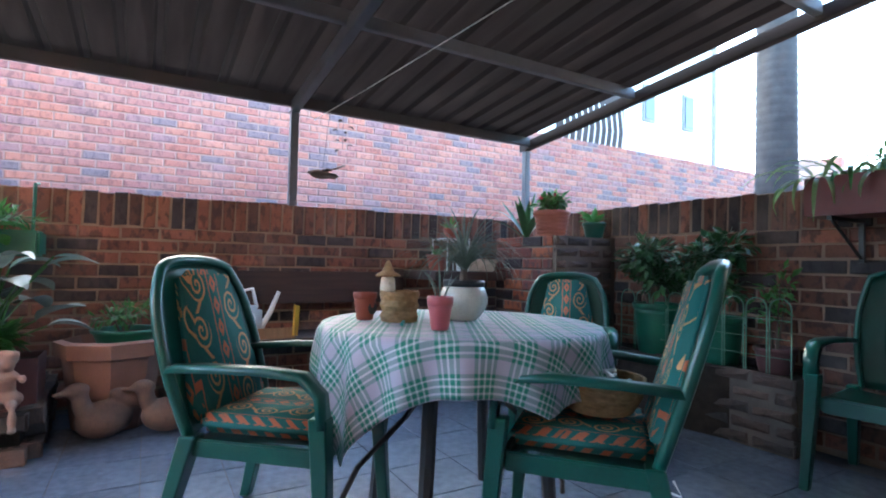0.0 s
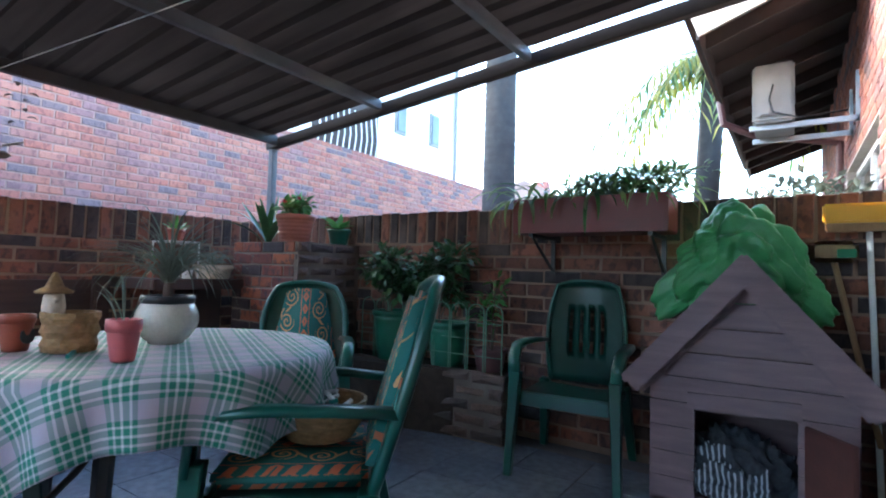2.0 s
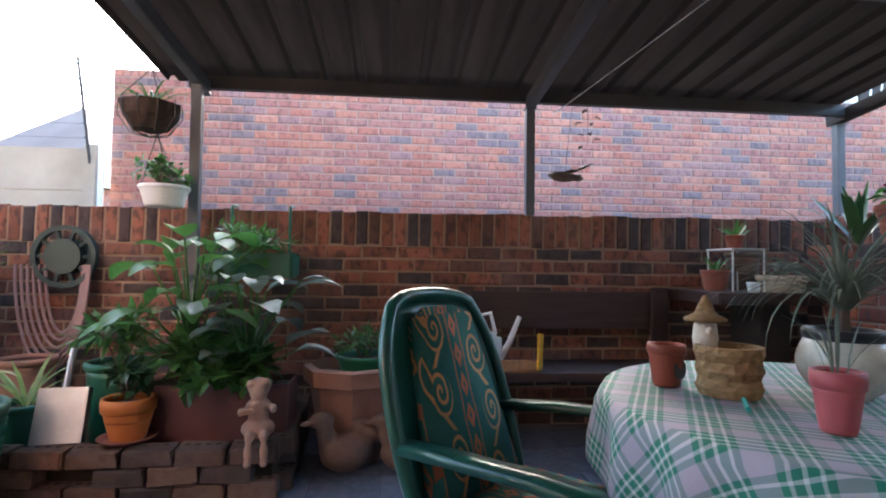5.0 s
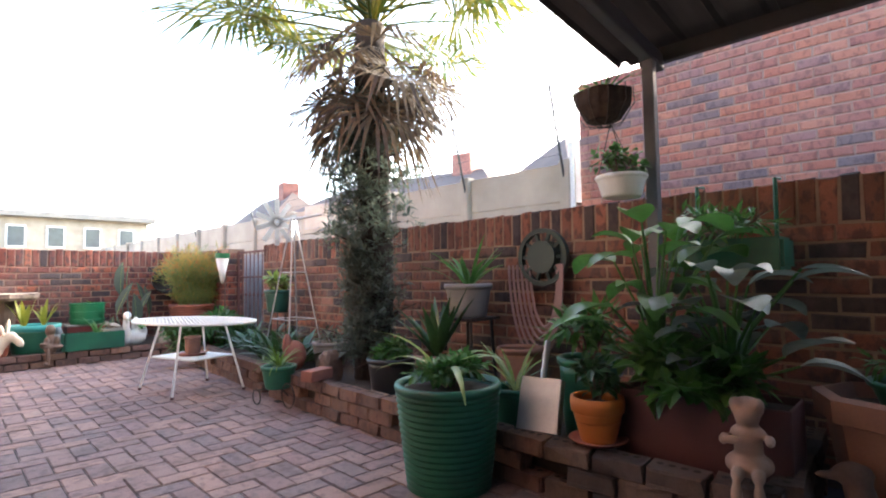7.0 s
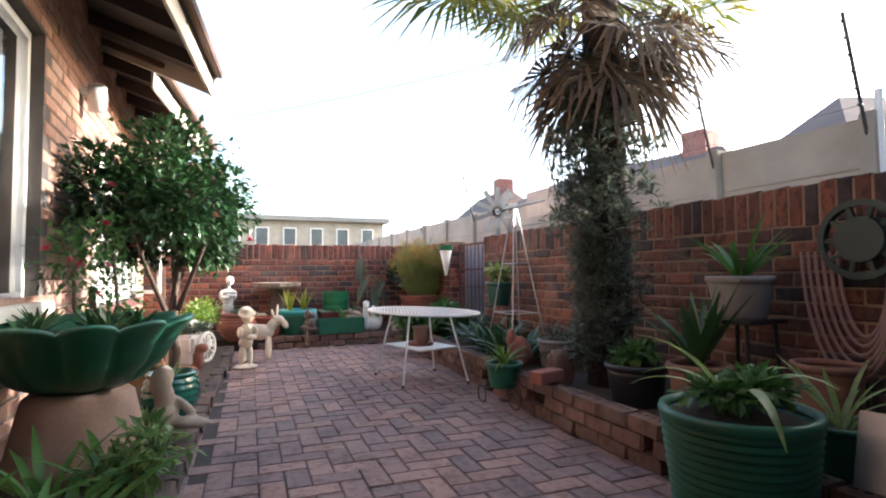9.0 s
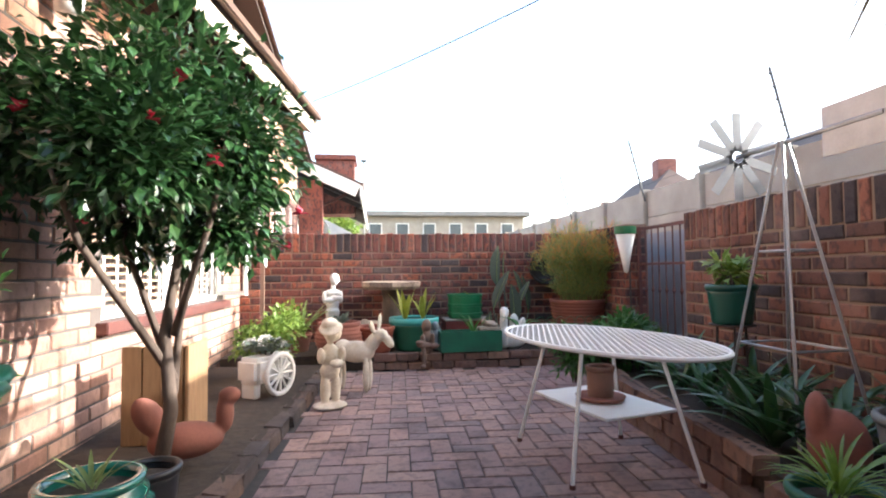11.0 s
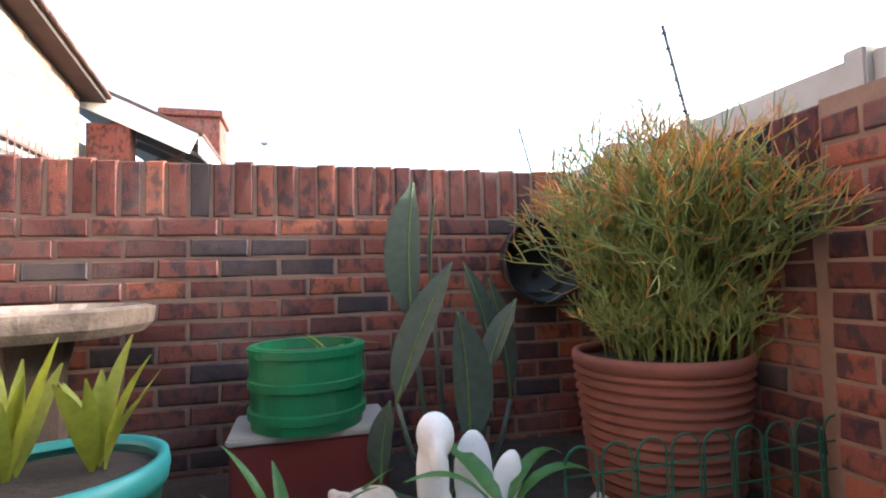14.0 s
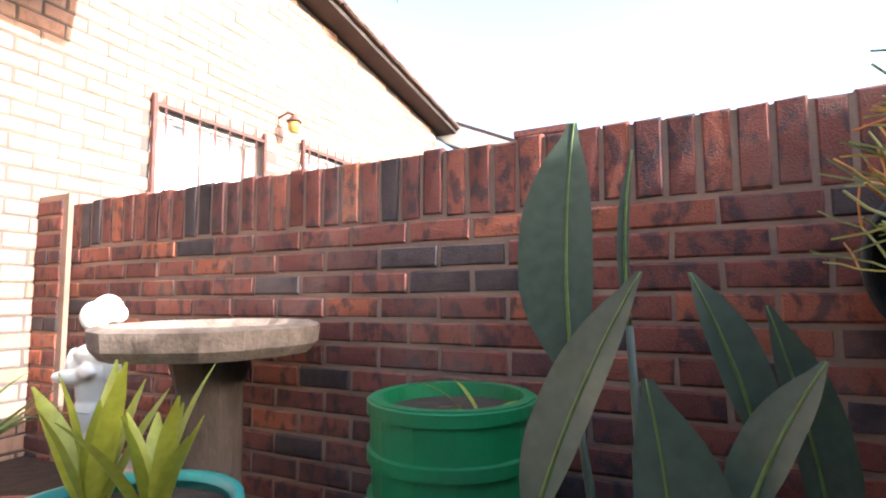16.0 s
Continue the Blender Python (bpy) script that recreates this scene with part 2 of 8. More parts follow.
def foliage(name, cols, rough=0.5, sub=0.25):
    """Leaves: tone by leaf, some light passing through."""
    m, nt, b = mat_base(name)
    src = nt.nodes.new("ShaderNodeNewGeometry").outputs["Random Per Island"]
    ramp = nt.nodes.new("ShaderNodeValToRGB")
    els = ramp.color_ramp.elements
    els[0].color, els[1].color = (*cols[0], 1), (*cols[-1], 1)
    for i, c in enumerate(cols[1:-1], 1):
        e = els.new(i / (len(cols) - 1))
        e.color = (*c, 1)
    nt.links.new(src, ramp.inputs[0])
    tc = nt.nodes.new("ShaderNodeTexCoord")
    n2 = nt.nodes.new("ShaderNodeTexNoise")
    n2.inputs["Scale"].default_value = 40.0
    nt.links.new(tc.outputs["Object"], n2.inputs["Vector"])
    hv = nt.nodes.new("ShaderNodeHueSaturation")
    r2 = nt.nodes.new("ShaderNodeMapRange")
    r2.inputs["To Min"].default_value, r2.inputs["To Max"].default_value = 0.65, 1.35
    nt.links.new(n2.outputs["Fac"], r2.inputs["Value"])
    nt.links.new(r2.outputs[0], hv.inputs["Value"])
    nt.links.new(ramp.outputs[0], hv.inputs["Color"])
    nt.links.new(hv.outputs[0], b.inputs["Base Color"])
    b.inputs["Roughness"].default_value = rough
    tr = nt.nodes.new("ShaderNodeBsdfTranslucent")
    nt.links.new(hv.outputs[0], tr.inputs["Color"])
    ms = nt.nodes.new("ShaderNodeMixShader")
    ms.inputs[0].default_value = sub
    out = nt.nodes["Material Output"]
    nt.links.new(b.outputs[0], ms.inputs[1])
    nt.links.new(tr.outputs[0], ms.inputs[2])
    nt.links.new(ms.outputs[0], out.inputs["Surface"])
    return m


RED = [(0.17, 0.045, 0.028), (0.11, 0.032, 0.025), (0.21, 0.06, 0.03), (0.06, 0.024, 0.022), (0.14, 0.04, 0.028), (0.03, 0.022, 0.026), (0.24, 0.075, 0.035), (0.09, 0.03, 0.025)]
DARK = [(0.16, 0.072, 0.052), (0.07, 0.052, 0.05), (0.20, 0.085, 0.058), (0.12, 0.064, 0.052), (0.24, 0.10, 0.065), (0.065, 0.052, 0.054), (0.18, 0.078, 0.054), (0.28, 0.115, 0.075)]
END = [(0.23, 0.072, 0.048), (0.17, 0.055, 0.042), (0.13, 0.045, 0.038), (0.30, 0.095, 0.055), (0.10, 0.042, 0.038), (0.20, 0.065, 0.048), (0.055, 0.04, 0.042), (0.15, 0.05, 0.04)]
NEIGH = [(0.33, 0.125, 0.09), (0.36, 0.145, 0.10), (0.29, 0.12, 0.10), (0.38, 0.165, 0.12), (0.17, 0.12, 0.125), (0.30, 0.13, 0.105), (0.25, 0.135, 0.13), (0.29, 0.135, 0.11)]
HOUSE = [(0.44, 0.27, 0.20), (0.38, 0.22, 0.16), (0.48, 0.31, 0.24), (0.33, 0.18, 0.13), (0.42, 0.25, 0.19), (0.36, 0.20, 0.15)]
ROCK = [(0.11, 0.076, 0.062), (0.08, 0.062, 0.056), (0.14, 0.09, 0.068), (0.07, 0.058, 0.056)]
PAVE = [(0.30, 0.20, 0.175), (0.26, 0.175, 0.16), (0.33, 0.21, 0.175), (0.23, 0.165, 0.155), (0.28, 0.185, 0.17), (0.36, 0.23, 0.19)]
KERB = [(0.19, 0.108, 0.08), (0.16, 0.092, 0.07), (0.22, 0.125, 0.088), (0.14, 0.085, 0.068), (0.18, 0.10, 0.078)]
TILE = [(0.125, 0.152, 0.20), (0.115, 0.14, 0.186), (0.136, 0.164, 0.212)]
M = {}
for key, cols, mott in (("red", RED, 0.65), ("dark", DARK, 0.6), ("end", END, 0.75), ("neigh", NEIGH, 0.35), ("house", HOUSE, 0.2), ("rock", ROCK, 0.3), ("pave", PAVE, 0.3), ("kerb", KERB, 0.35)):
    for ob_ in (0, 1):
        M[key + "_brick" * (1 - ob_) + "_piece" * ob_] = pieces(key + "_bricks", cols, bool(ob_), mott=mott, bump=0.9 if key == "rock" else 0.8, scale=24.0, bloom=0.42 if key in ("dark", "kerb", "pave", "rock", "end") else 0.15)
M["tile_piece"] = pieces("floor_tile", TILE, True, rough=0.24, mott=0.25, bump=0.05, scale=3.0, mottle=(0.08, 0.09, 0.10))
M["tile_piece"].node_tree.nodes["Principled BSDF"].inputs["Specular IOR Level"].default_value = 0.7
M["mortar_tan"] = surf("tan_mortar", (0.31, 0.215, 0.145), (0.20, 0.14, 0.10), scale=6, rough=0.95, bump=0.4)
M["mortar_grey"] = surf("grey_mortar", (0.34, 0.27, 0.23), (0.23, 0.18, 0.16), scale=6, rough=0.95, bump=0.4)
M["mortar_pale"] = surf("pale_mortar", (0.50, 0.44, 0.38), (0.38, 0.33, 0.29), scale=6, rough=0.95, bump=0.3)
M["mortar_pink"] = surf("pinkish_mortar", (0.31, 0.20, 0.16), (0.24, 0.15, 0.125), scale=6, rough=0.95, bump=0.3)
M["mortar_dark"] = surf("dark_mortar", (0.17, 0.135, 0.11), (0.11, 0.09, 0.075), scale=8, rough=0.95, bump=0.5)
M["mortar_warm"] = surf("warm_mortar", (0.27, 0.175, 0.125), (0.19, 0.125, 0.095), scale=6, rough=0.95, bump=0.5)
M["mortar_house"] = surf("house_mortar", (0.12, 0.10, 0.088), (0.085, 0.07, 0.062), scale=6, rough=0.95, bump=0.3)
M["grout"] = surf("grout", (0.09, 0.09, 0.095), (0.06, 0.06, 0.065), scale=9, rough=0.95)
M["joint_sand"] = surf("joint_sand", (0.06, 0.05, 0.045), (0.04, 0.035, 0.03), scale=20, rough=1.0)
M["soil"] = surf("soil", (0.055, 0.038, 0.026), (0.03, 0.022, 0.017), scale=18, rough=1.0, bump=0.8)
M["ground"] = surf("ground", (0.13, 0.10, 0.07), (0.09, 0.085, 0.05), scale=0.6, rough=1.0, bump=0.3)
M["steel"] = surf("grey_paint_steel", (0.12, 0.125, 0.14), (0.085, 0.09, 0.10), scale=5, rough=0.5, bump=0.05, dirt=0.4)
M["steel_dark"] = surf("dark_paint_steel", (0.045, 0.043, 0.045), (0.028, 0.027, 0.028), scale=5, rough=0.5, bump=0.05, dirt=0.4)
M["sheet"] = surf("roof_sheet", (0.056, 0.046, 0.043), (0.034, 0.028, 0.026), scale=3, rough=0.9, spec=0.15, bump=0.08, dirt=0.5, stretch=(0.4, 4, 1))
M["concrete"] = surf("precast_concrete", (0.42, 0.37, 0.31), (0.32, 0.28, 0.23), scale=2.5, rough=0.95, bump=0.3, dirt=0.5, dirt_col=(0.16, 0.14, 0.12))
M["timber_dark"] = surf("dark_stained_timber", (0.06, 0.032, 0.025), (0.035, 0.018, 0.015), scale=4, rough=0.55, bump=0.2, stretch=(10, 0.7, 10))
M["plum"] = surf("plum_painted_timber", (0.23, 0.145, 0.15), (0.16, 0.10, 0.108), scale=5, rough=0.6, bump=0.25, stretch=(1, 6, 8), dirt=0.35)
M["white_paint"] = surf("white_paint", (0.80, 0.79, 0.76), (0.70, 0.69, 0.66), scale=4, rough=0.5, bump=0.05)
M["fascia"] = surf("cream_fascia", (0.60, 0.54, 0.46), (0.50, 0.44, 0.37), scale=3, rough=0.7, bump=0.1, dirt=0.3)
M["rooftile"] = surf("brown_roof_tile", (0.13, 0.075, 0.055), (0.08, 0.05, 0.04), scale=3, rough=0.85, bump=0.3)
# eave boards; also the shade behind blinds, in the balcony and on a fascia
M["eave"] = surf("dark_eave_and_shade", (0.05, 0.035, 0.03), (0.03, 0.022, 0.02), scale=4, rough=0.8)
M["glass"] = surf("window_glass", (0.10, 0.12, 0.13), (0.07, 0.08, 0.09), scale=2, rough=0.06, bump=0.0)
M["clear"] = surf("clear_glass", (0.96, 0.97, 0.97), (0.94, 0.95, 0.95), scale=2, rough=0.01, bump=0.0, trans=1.0)
M["blind"] = surf("timber_blind", (0.40, 0.27, 0.17), (0.30, 0.19, 0.11), scale=6, rough=0.6)
M["curtain"] = surf("pale_curtain", (0.72, 0.70, 0.66), (0.60, 0.58, 0.55), scale=3, rough=0.9)


# ---- brickwork ----
def brick_mesh(name, l, d, h, mat, rough=0.0, seed=0):
    """One brick, centred on its length, its face at y = 0 and standing d deep behind it."""
    rng = random.Random(seed)
    bm = bmesh.new()
    c = 0.006 + 0.5 * rough * 0.02
    fr, bk = [], []
    for sx, sz in ((-1, 0), (1, 0), (1, 1), (-1, 1)):
        j = Vector((rng.uniform(-1, 1), 0, rng.uniform(-1, 1))) * (0.0035 + rough * 0.006)
        bk.append(bm.verts.new(Vector((sx * l / 2, d, sz * h)) + j))
    md = [bm.verts.new((v.co.x, c + rng.uniform(0, 0.002), v.co.z)) for v in bk]
    for sx, sz in ((-1, 0), (1, 0), (1, 1), (-1, 1)):
        j = Vector((rng.uniform(-1, 1) * 0.002, rng.uniform(-1, 1) * (0.0012 + rough * 0.008), rng.uniform(-1, 1) * 0.002))
        fr.append(bm.verts.new(Vector((sx * (l / 2 - c), 0, c + sz * (h - 2 * c))) + j))
    mid = bm.verts.new((rng.uniform(-0.2, 0.2) * l, -rough * rng.uniform(0.012, 0.026) - 0.0004, h * rng.uniform(0.4, 0.6)))
    for k in range(4):
        k2 = (k + 1) % 4
        bm.faces.new((bk[k], bk[k2], md[k2], md[k]))
        bm.faces.new((md[k], md[k2], fr[k2], fr[k]))
        bm.faces.new((fr[k], fr[k2], mid))
    bmesh.ops.recalc_face_normals(bm, faces=bm.faces)
    me = bpy.data.meshes.new(name)
    bm.to_mesh(me)
    bm.free()
    me.materials.append(mat)
    return me


BL, BH, BJ, CH = 0.222, 0.073, 0.011, 0.0842


def brick_run(parent, m, u0, u1, z0, courses, key, keep, holes=(), clip=None, soldier=True, rough=0.0, seed=3, name="brick", two_sided=False):
    """Bricks of a wall face in the frame m (u along x, face at y = 0 looking to -y, z up). keep(u, z): whether a brick is a part of its own."""
    rng = random.Random(seed)
    whole = [brick_mesh(name, BL, 0.03, BH, M[key + "_piece"], rough, k) for k in range(5)]
    half = [brick_mesh(name, BL / 2 - 0.006, 0.03, BH, M[key + "_piece"], rough, 20 + k) for k in range(2)]
    sold = [brick_mesh(name, BH, 0.03, BL, M[key + "_piece"], rough, 40 + k) for k in range(4)]
    rest_v, rest_f = [], []
    count = 0

    def lay(pool, u, z):
        nonlocal count
        if clip and z + BH > clip(u):
            return
        me = rng.choice(pool)
        mm = m @ pose(u, -0.001 + rng.uniform(-0.003, 0.002), z, 0, 0, rng.uniform(-0.4, 0.4))
        if keep(u, z) and count < 300:
            ob = new(name, me)
            ob.parent = parent
            ob.matrix_parent_inverse = parent.matrix_world.inverted()
            ob.matrix_basis = mm
            count += 1
        else:
            b = len(rest_v)
            rest_v.extend([mm @ v.co for v in me.vertices])
            rest_f.extend([[b + i for i in p.vertices] for p in me.polygons])

    for c in range(courses):
        z = z0 + c * CH
        u = u0 + (0.5 * (BL + BJ) if c % 2 else 0.0) + BL / 2
        if c % 2:
            if not any(h[0] < u0 + BL / 4 < h[1] and h[2] < z + 0.04 < h[3] for h in holes):
                lay(half, u0 + BL / 4, z)
        while u + BL / 2 <= u1 + 0.02:
            if not any(h[0] - 0.05 < u < h[1] + 0.05 and h[2] < z + 0.04 < h[3] for h in holes):
                lay(whole, u, z)
            u += BL + BJ
        if u1 - (u - BL / 2) > BL / 3 and not holes:
            lay(half, u - BL / 4, z)
    if soldier:
        u = u0 + BH / 2
        while u + BH / 2 <= u1 + 0.01:
            lay(sold, u, z0 + courses * CH + rng.uniform(-0.009, 0.007))
            u += BH + BJ
    if rest_v:
        me = bpy.data.meshes.new("brickwork")
        me.from_pydata(rest_v, [], rest_f)
        me.materials.append(M[key + "_brick"])
        ob = new("brickwork", me)
        ob.parent = parent
        ob.matrix_parent_inverse = parent.matrix_world.inverted()
        ob["kind"] = "stuff"
        ob["label"] = "joined bricks of the wall face"


def structure(name, bm, mat, label, category="wall"):
    return tagged(obj(name, bm, mat), label, category, kind="structure")


def slab_holes(bm, u0, u1, z0, z1, d0, d1, holes):
    """A wall slab (u, depth, z) with rectangular openings (u0, u1, z0, z1) side by side."""
    cur = u0
    for h in sorted(holes):
        bx(bm, cur, h[0], d0, d1, z0, z1)
        if h[2] > z0:
            bx(bm, h[0], h[1], d0, d1, z0, h[2])
        if h[3] < z1:
            bx(bm, h[0], h[1], d0, d1, h[3], z1)
        cur = h[1]
    bx(bm, cur, u1, d0, d1, z0, z1)
    return bm


# ---- setting ----
structure("ground", box(-600, 600, -600, 600, -0.6, -0.06, 0), M["ground"], "bare brown earth all round the yard", "ground")
WT = 1.40
WC = 14
ZW = WT - 0.222 - WC * CH
# frames of the wall faces: u runs along the wall, the face looks to the yard
F_BOUND = Matrix.LocRotScale((2.44, 0, 0), Euler((0, 0, radians(-90 - 1.8))), None)
F_END = Matrix.LocRotScale((0, 9.69, 0), None, None)
F_CROSS = Matrix.LocRotScale((0, -2.07, 0), Euler((0, 0, radians(180 + 1))), None)
F_NEIGH = Matrix.LocRotScale((4.5, 0, 0), Euler((0, 0, radians(-90))), None)
HA = -0.6
F_HOUSE = Matrix.LocRotScale((-1.385, 9.69, 0), Euler((0, 0, radians(90 - HA))), None)
F_HOUSE2 = Matrix.LocRotScale((-2.0, 0, 0), Euler((0, 0, radians(90))), None)


def wall(name, F, u0, u1, zt, depth, mortar, label, holes=(), recess=0.005, zb=-0.06):
    bm = slab_holes(bmesh.new(), u0, u1, zb, zt, recess, depth, holes)
    bmesh.ops.transform(bm, matrix=F, verts=bm.verts)
    return structure(name, bm, mortar, label)


w_bound = wall("wall_boundary", F_BOUND, -7.45, 2.3, WT - 0.006, 0.22, M["mortar_tan"], "weathered dark red face-brick boundary wall with tan mortar and an upright coping course")
w_end = wall("wall_end", F_END, -1.40, 2.95, WT - 0.006, 0.22, M["mortar_warm"], "red face-brick garden end wall with an upright coping course")
w_cross = wall("wall_cross", F_CROSS, -2.7, 2.1, WT - 0.006 + 0.03, 0.22, M["mortar_warm"], "dark red face-brick cross wall closing the covered patio")
w_neigh = wall("wall_neighbour", F_NEIGH, -3.9, 12.0, 3.0, 0.25, M["mortar_pink"], "tall pinkish red brick wall of the neighbouring house")
# openings of the house wall in its own frame (u = distance beyond the end wall)
HW = [(-5.8, -4.50, 0.80, 2.34), (-3.1, -0.70, 0.68, 2.14), (0.57, 1.52, 1.1, 2.17), (1.98, 4.40, 1.1, 2.25)]
UG = 4.75


def gable_top(u):
    return 3.17 + 0.15 * (UG - u)


bm = slab_holes(bmesh.new(), -7.4, UG, -0.06, 2.5, 0.005, 0.24, HW)
vs = [bm.verts.new(c) for y in (0.005, 0.24) for c in ((-7.4, y, 2.5), (UG, y, 2.5), (UG, y, gable_top(UG)), (-7.4, y, gable_top(-7.4)))]
for q in ((0, 1, 2, 3), (7, 6, 5, 4), (0, 4, 5, 1), (1, 5, 6, 2), (2, 6, 7, 3), (3, 7, 4, 0)):
    bm.faces.new([vs[e] for e in q])
bmesh.ops.transform(bm, matrix=F_HOUSE, verts=bm.verts)
w_house = structure("wall_house", bm, M["mortar_house"], "sunlit buff-red brick gable wall of the house")
# beside the patio it is unseen, left plain and pale to bounce light in
w_house2 = wall("wall_house_patio", F_HOUSE2, -9.0, 2.45, 3.4, 0.24, M["mortar_pale"], "house wall, brick past the patio, unseen and plain pale beside it", [(-4.9, -2.9, 0.9, 2.0)])
# unseen plain end piece that closes the pale wall
w_ret = structure("wall_return", box(-2.02, -1.70, 2.25, 2.47, -0.06, 3.4, 0), M["mortar_pale"], "short plain pale return of the house wall, out of view")

# floors
floor = structure("floor", box(-2.0, 2.44, -2.07, 2.30, -0.06, -0.004, 0), M["grout"], "grout bed of the tiled patio floor", "floor")
pavement = structure("pavement", box(-2.0, 2.70, 2.30, 9.69, -0.06, -0.008, 0), M["joint_sand"], "sand bed of the brick-paved yard", "pavement")

# ---- more materials ----
def striped_wool():
    """Dark grey wool with groups of thin white stripes that follow the folds."""
    m = surf("striped_wool", (0.06, 0.063, 0.074), (0.03, 0.032, 0.04), scale=30, rough=0.95, bump=0.5)
    nt = m.node_tree
    b = nt.nodes["Principled BSDF"]
    wv = nt.nodes.new("ShaderNodeTexWave")
    wv.inputs["Scale"].default_value, wv.inputs["Distortion"].default_value, wv.inputs["Detail"].default_value = 14.0, 3.0, 1.0
    tc = nt.nodes.new("ShaderNodeTexCoord")
    nt.links.new(tc.outputs["Object"], wv.inputs["Vector"])
    nz = nt.nodes.new("ShaderNodeTexNoise")
    nz.inputs["Scale"].default_value = 5.0
    nt.links.new(tc.outputs["Object"], nz.inputs["Vector"])
    a = nt.nodes.new("ShaderNodeMath")
    a.operation = "GREATER_THAN"
    a.inputs[1].default_value = 0.72
    nt.links.new(wv.outputs["Fac"], a.inputs[0])
    c = nt.nodes.new("ShaderNodeMath")
    c.operation = "GREATER_THAN"
    c.inputs[1].default_value = 0.54
    nt.links.new(nz.outputs["Fac"], c.inputs[0])
    both = nt.nodes.new("ShaderNodeMath")
    both.operation = "MULTIPLY"
    nt.links.new(a.outputs[0], both.inputs[0])
    nt.links.new(c.outputs[0], both.inputs[1])
    mx = nt.nodes.new("ShaderNodeMix")
    mx.data_type = "RGBA"
    mx.inputs[7].default_value = (0.42, 0.43, 0.46, 1)
    nt.links.new(b.inputs["Base Color"].links[0].from_socket, mx.inputs[6])
    nt.links.new(both.outputs[0], mx.inputs[0])
    nt.links.new(mx.outputs[2], b.inputs["Base Color"])
    return m


M["green_plastic"] = surf("dark_green_plastic", (0.012, 0.085, 0.06), (0.008, 0.06, 0.043), scale=4, rough=0.28, bump=0.03, spec=0.5, dirt=0.15)
M["green_paint"] = surf("green_paint", (0.015, 0.13, 0.07), (0.010, 0.085, 0.05), scale=7, rough=0.42, bump=0.12, dirt=0.3)
M["bright_green"] = surf("bright_green_paint", (0.01, 0.19, 0.07), (0.008, 0.14, 0.05), scale=7, rough=0.4, bump=0.15, dirt=0.25)
M["teal_rim"] = surf("turquoise_paint", (0.05, 0.36, 0.32), (0.04, 0.27, 0.25), scale=6, rough=0.4, bump=0.1, dirt=0.2)
M["glaze"] = surf("green_glaze", (0.015, 0.16, 0.11), (0.01, 0.10, 0.08), scale=6, rough=0.2, bump=0.05, coat=0.4)
M["terracotta"] = surf("terracotta", (0.30, 0.105, 0.07), (0.20, 0.075, 0.055), scale=6, rough=0.85, bump=0.2, dirt=0.3)
M["terra_pale"] = surf("dusty_terracotta", (0.26, 0.14, 0.10), (0.19, 0.10, 0.075), scale=5, rough=0.9, bump=0.2, dirt=0.3)
M["dusty_clay"] = surf("dusty_pink_clay", (0.40, 0.28, 0.22), (0.27, 0.18, 0.14), scale=7, rough=0.95, bump=0.3, dirt=0.35, dirt_col=(0.42, 0.38, 0.33))
M["orange_clay"] = surf("orange_clay", (0.50, 0.16, 0.03), (0.42, 0.13, 0.03), scale=6, rough=0.75, bump=0.12)
M["pink"] = surf("pink_plastic", (0.42, 0.09, 0.10), (0.36, 0.08, 0.09), scale=4, rough=0.45, bump=0.02)
M["redclay"] = surf("red_clay_pot", (0.27, 0.06, 0.03), (0.21, 0.05, 0.03), scale=4, rough=0.6, bump=0.05)
M["crackle"] = surf("crackled_white_glaze", (0.58, 0.57, 0.50), (0.40, 0.39, 0.33), scale=9, rough=0.25, bump=0.1, coat=0.3, dirt=0.3, dirt_col=(0.12, 0.12, 0.10))
M["black"] = surf("black_plastic", (0.012, 0.012, 0.014), (0.02, 0.02, 0.022), scale=4, rough=0.4, bump=0.03)
M["grey_pot"] = surf("grey_plastic", (0.24, 0.23, 0.22), (0.19, 0.18, 0.17), scale=4, rough=0.55, bump=0.04, dirt=0.3)
M["white_plastic"] = surf("white_plastic", (0.75, 0.76, 0.75), (0.66, 0.67, 0.66), scale=4, rough=0.4, bump=0.02, dirt=0.12, dirt_col=(0.3, 0.28, 0.24))
M["yellow"] = surf("yellow_plastic", (0.75, 0.40, 0.02), (0.66, 0.34, 0.02), scale=4, rough=0.45)
M["maroon"] = surf("maroon_painted_metal", (0.19, 0.026, 0.020), (0.13, 0.022, 0.018), scale=4, rough=0.5, bump=0.05, dirt=0.3)
M["brown_box"] = surf("brown_painted_trough", (0.12, 0.045, 0.045), (0.09, 0.035, 0.036), scale=4, rough=0.5, bump=0.06, dirt=0.3)
M["stone"] = surf("weathered_stone", (0.46, 0.38, 0.30), (0.30, 0.24, 0.18), scale=9, rough=0.95, bump=0.5, dirt=0.4, dirt_col=(0.12, 0.10, 0.08))
M["cream_stone"] = surf("cream_painted_concrete", (0.74, 0.67, 0.56), (0.52, 0.43, 0.32), scale=14, rough=0.9, bump=0.5, dirt=0.55, dirt_col=(0.27, 0.21, 0.14))
M["white_stone"] = surf("white_painted_concrete", (0.80, 0.78, 0.74), (0.66, 0.64, 0.60), scale=9, rough=0.85, bump=0.3, dirt=0.2, dirt_col=(0.3, 0.28, 0.25))
M["blue_stone"] = surf("blue_grey_stone", (0.20, 0.24, 0.25), (0.11, 0.13, 0.14), scale=14, rough=0.8, bump=0.4)
M["brown_stone"] = surf("brown_resin", (0.17, 0.105, 0.075), (0.10, 0.065, 0.05), scale=14, rough=0.75, bump=0.4)
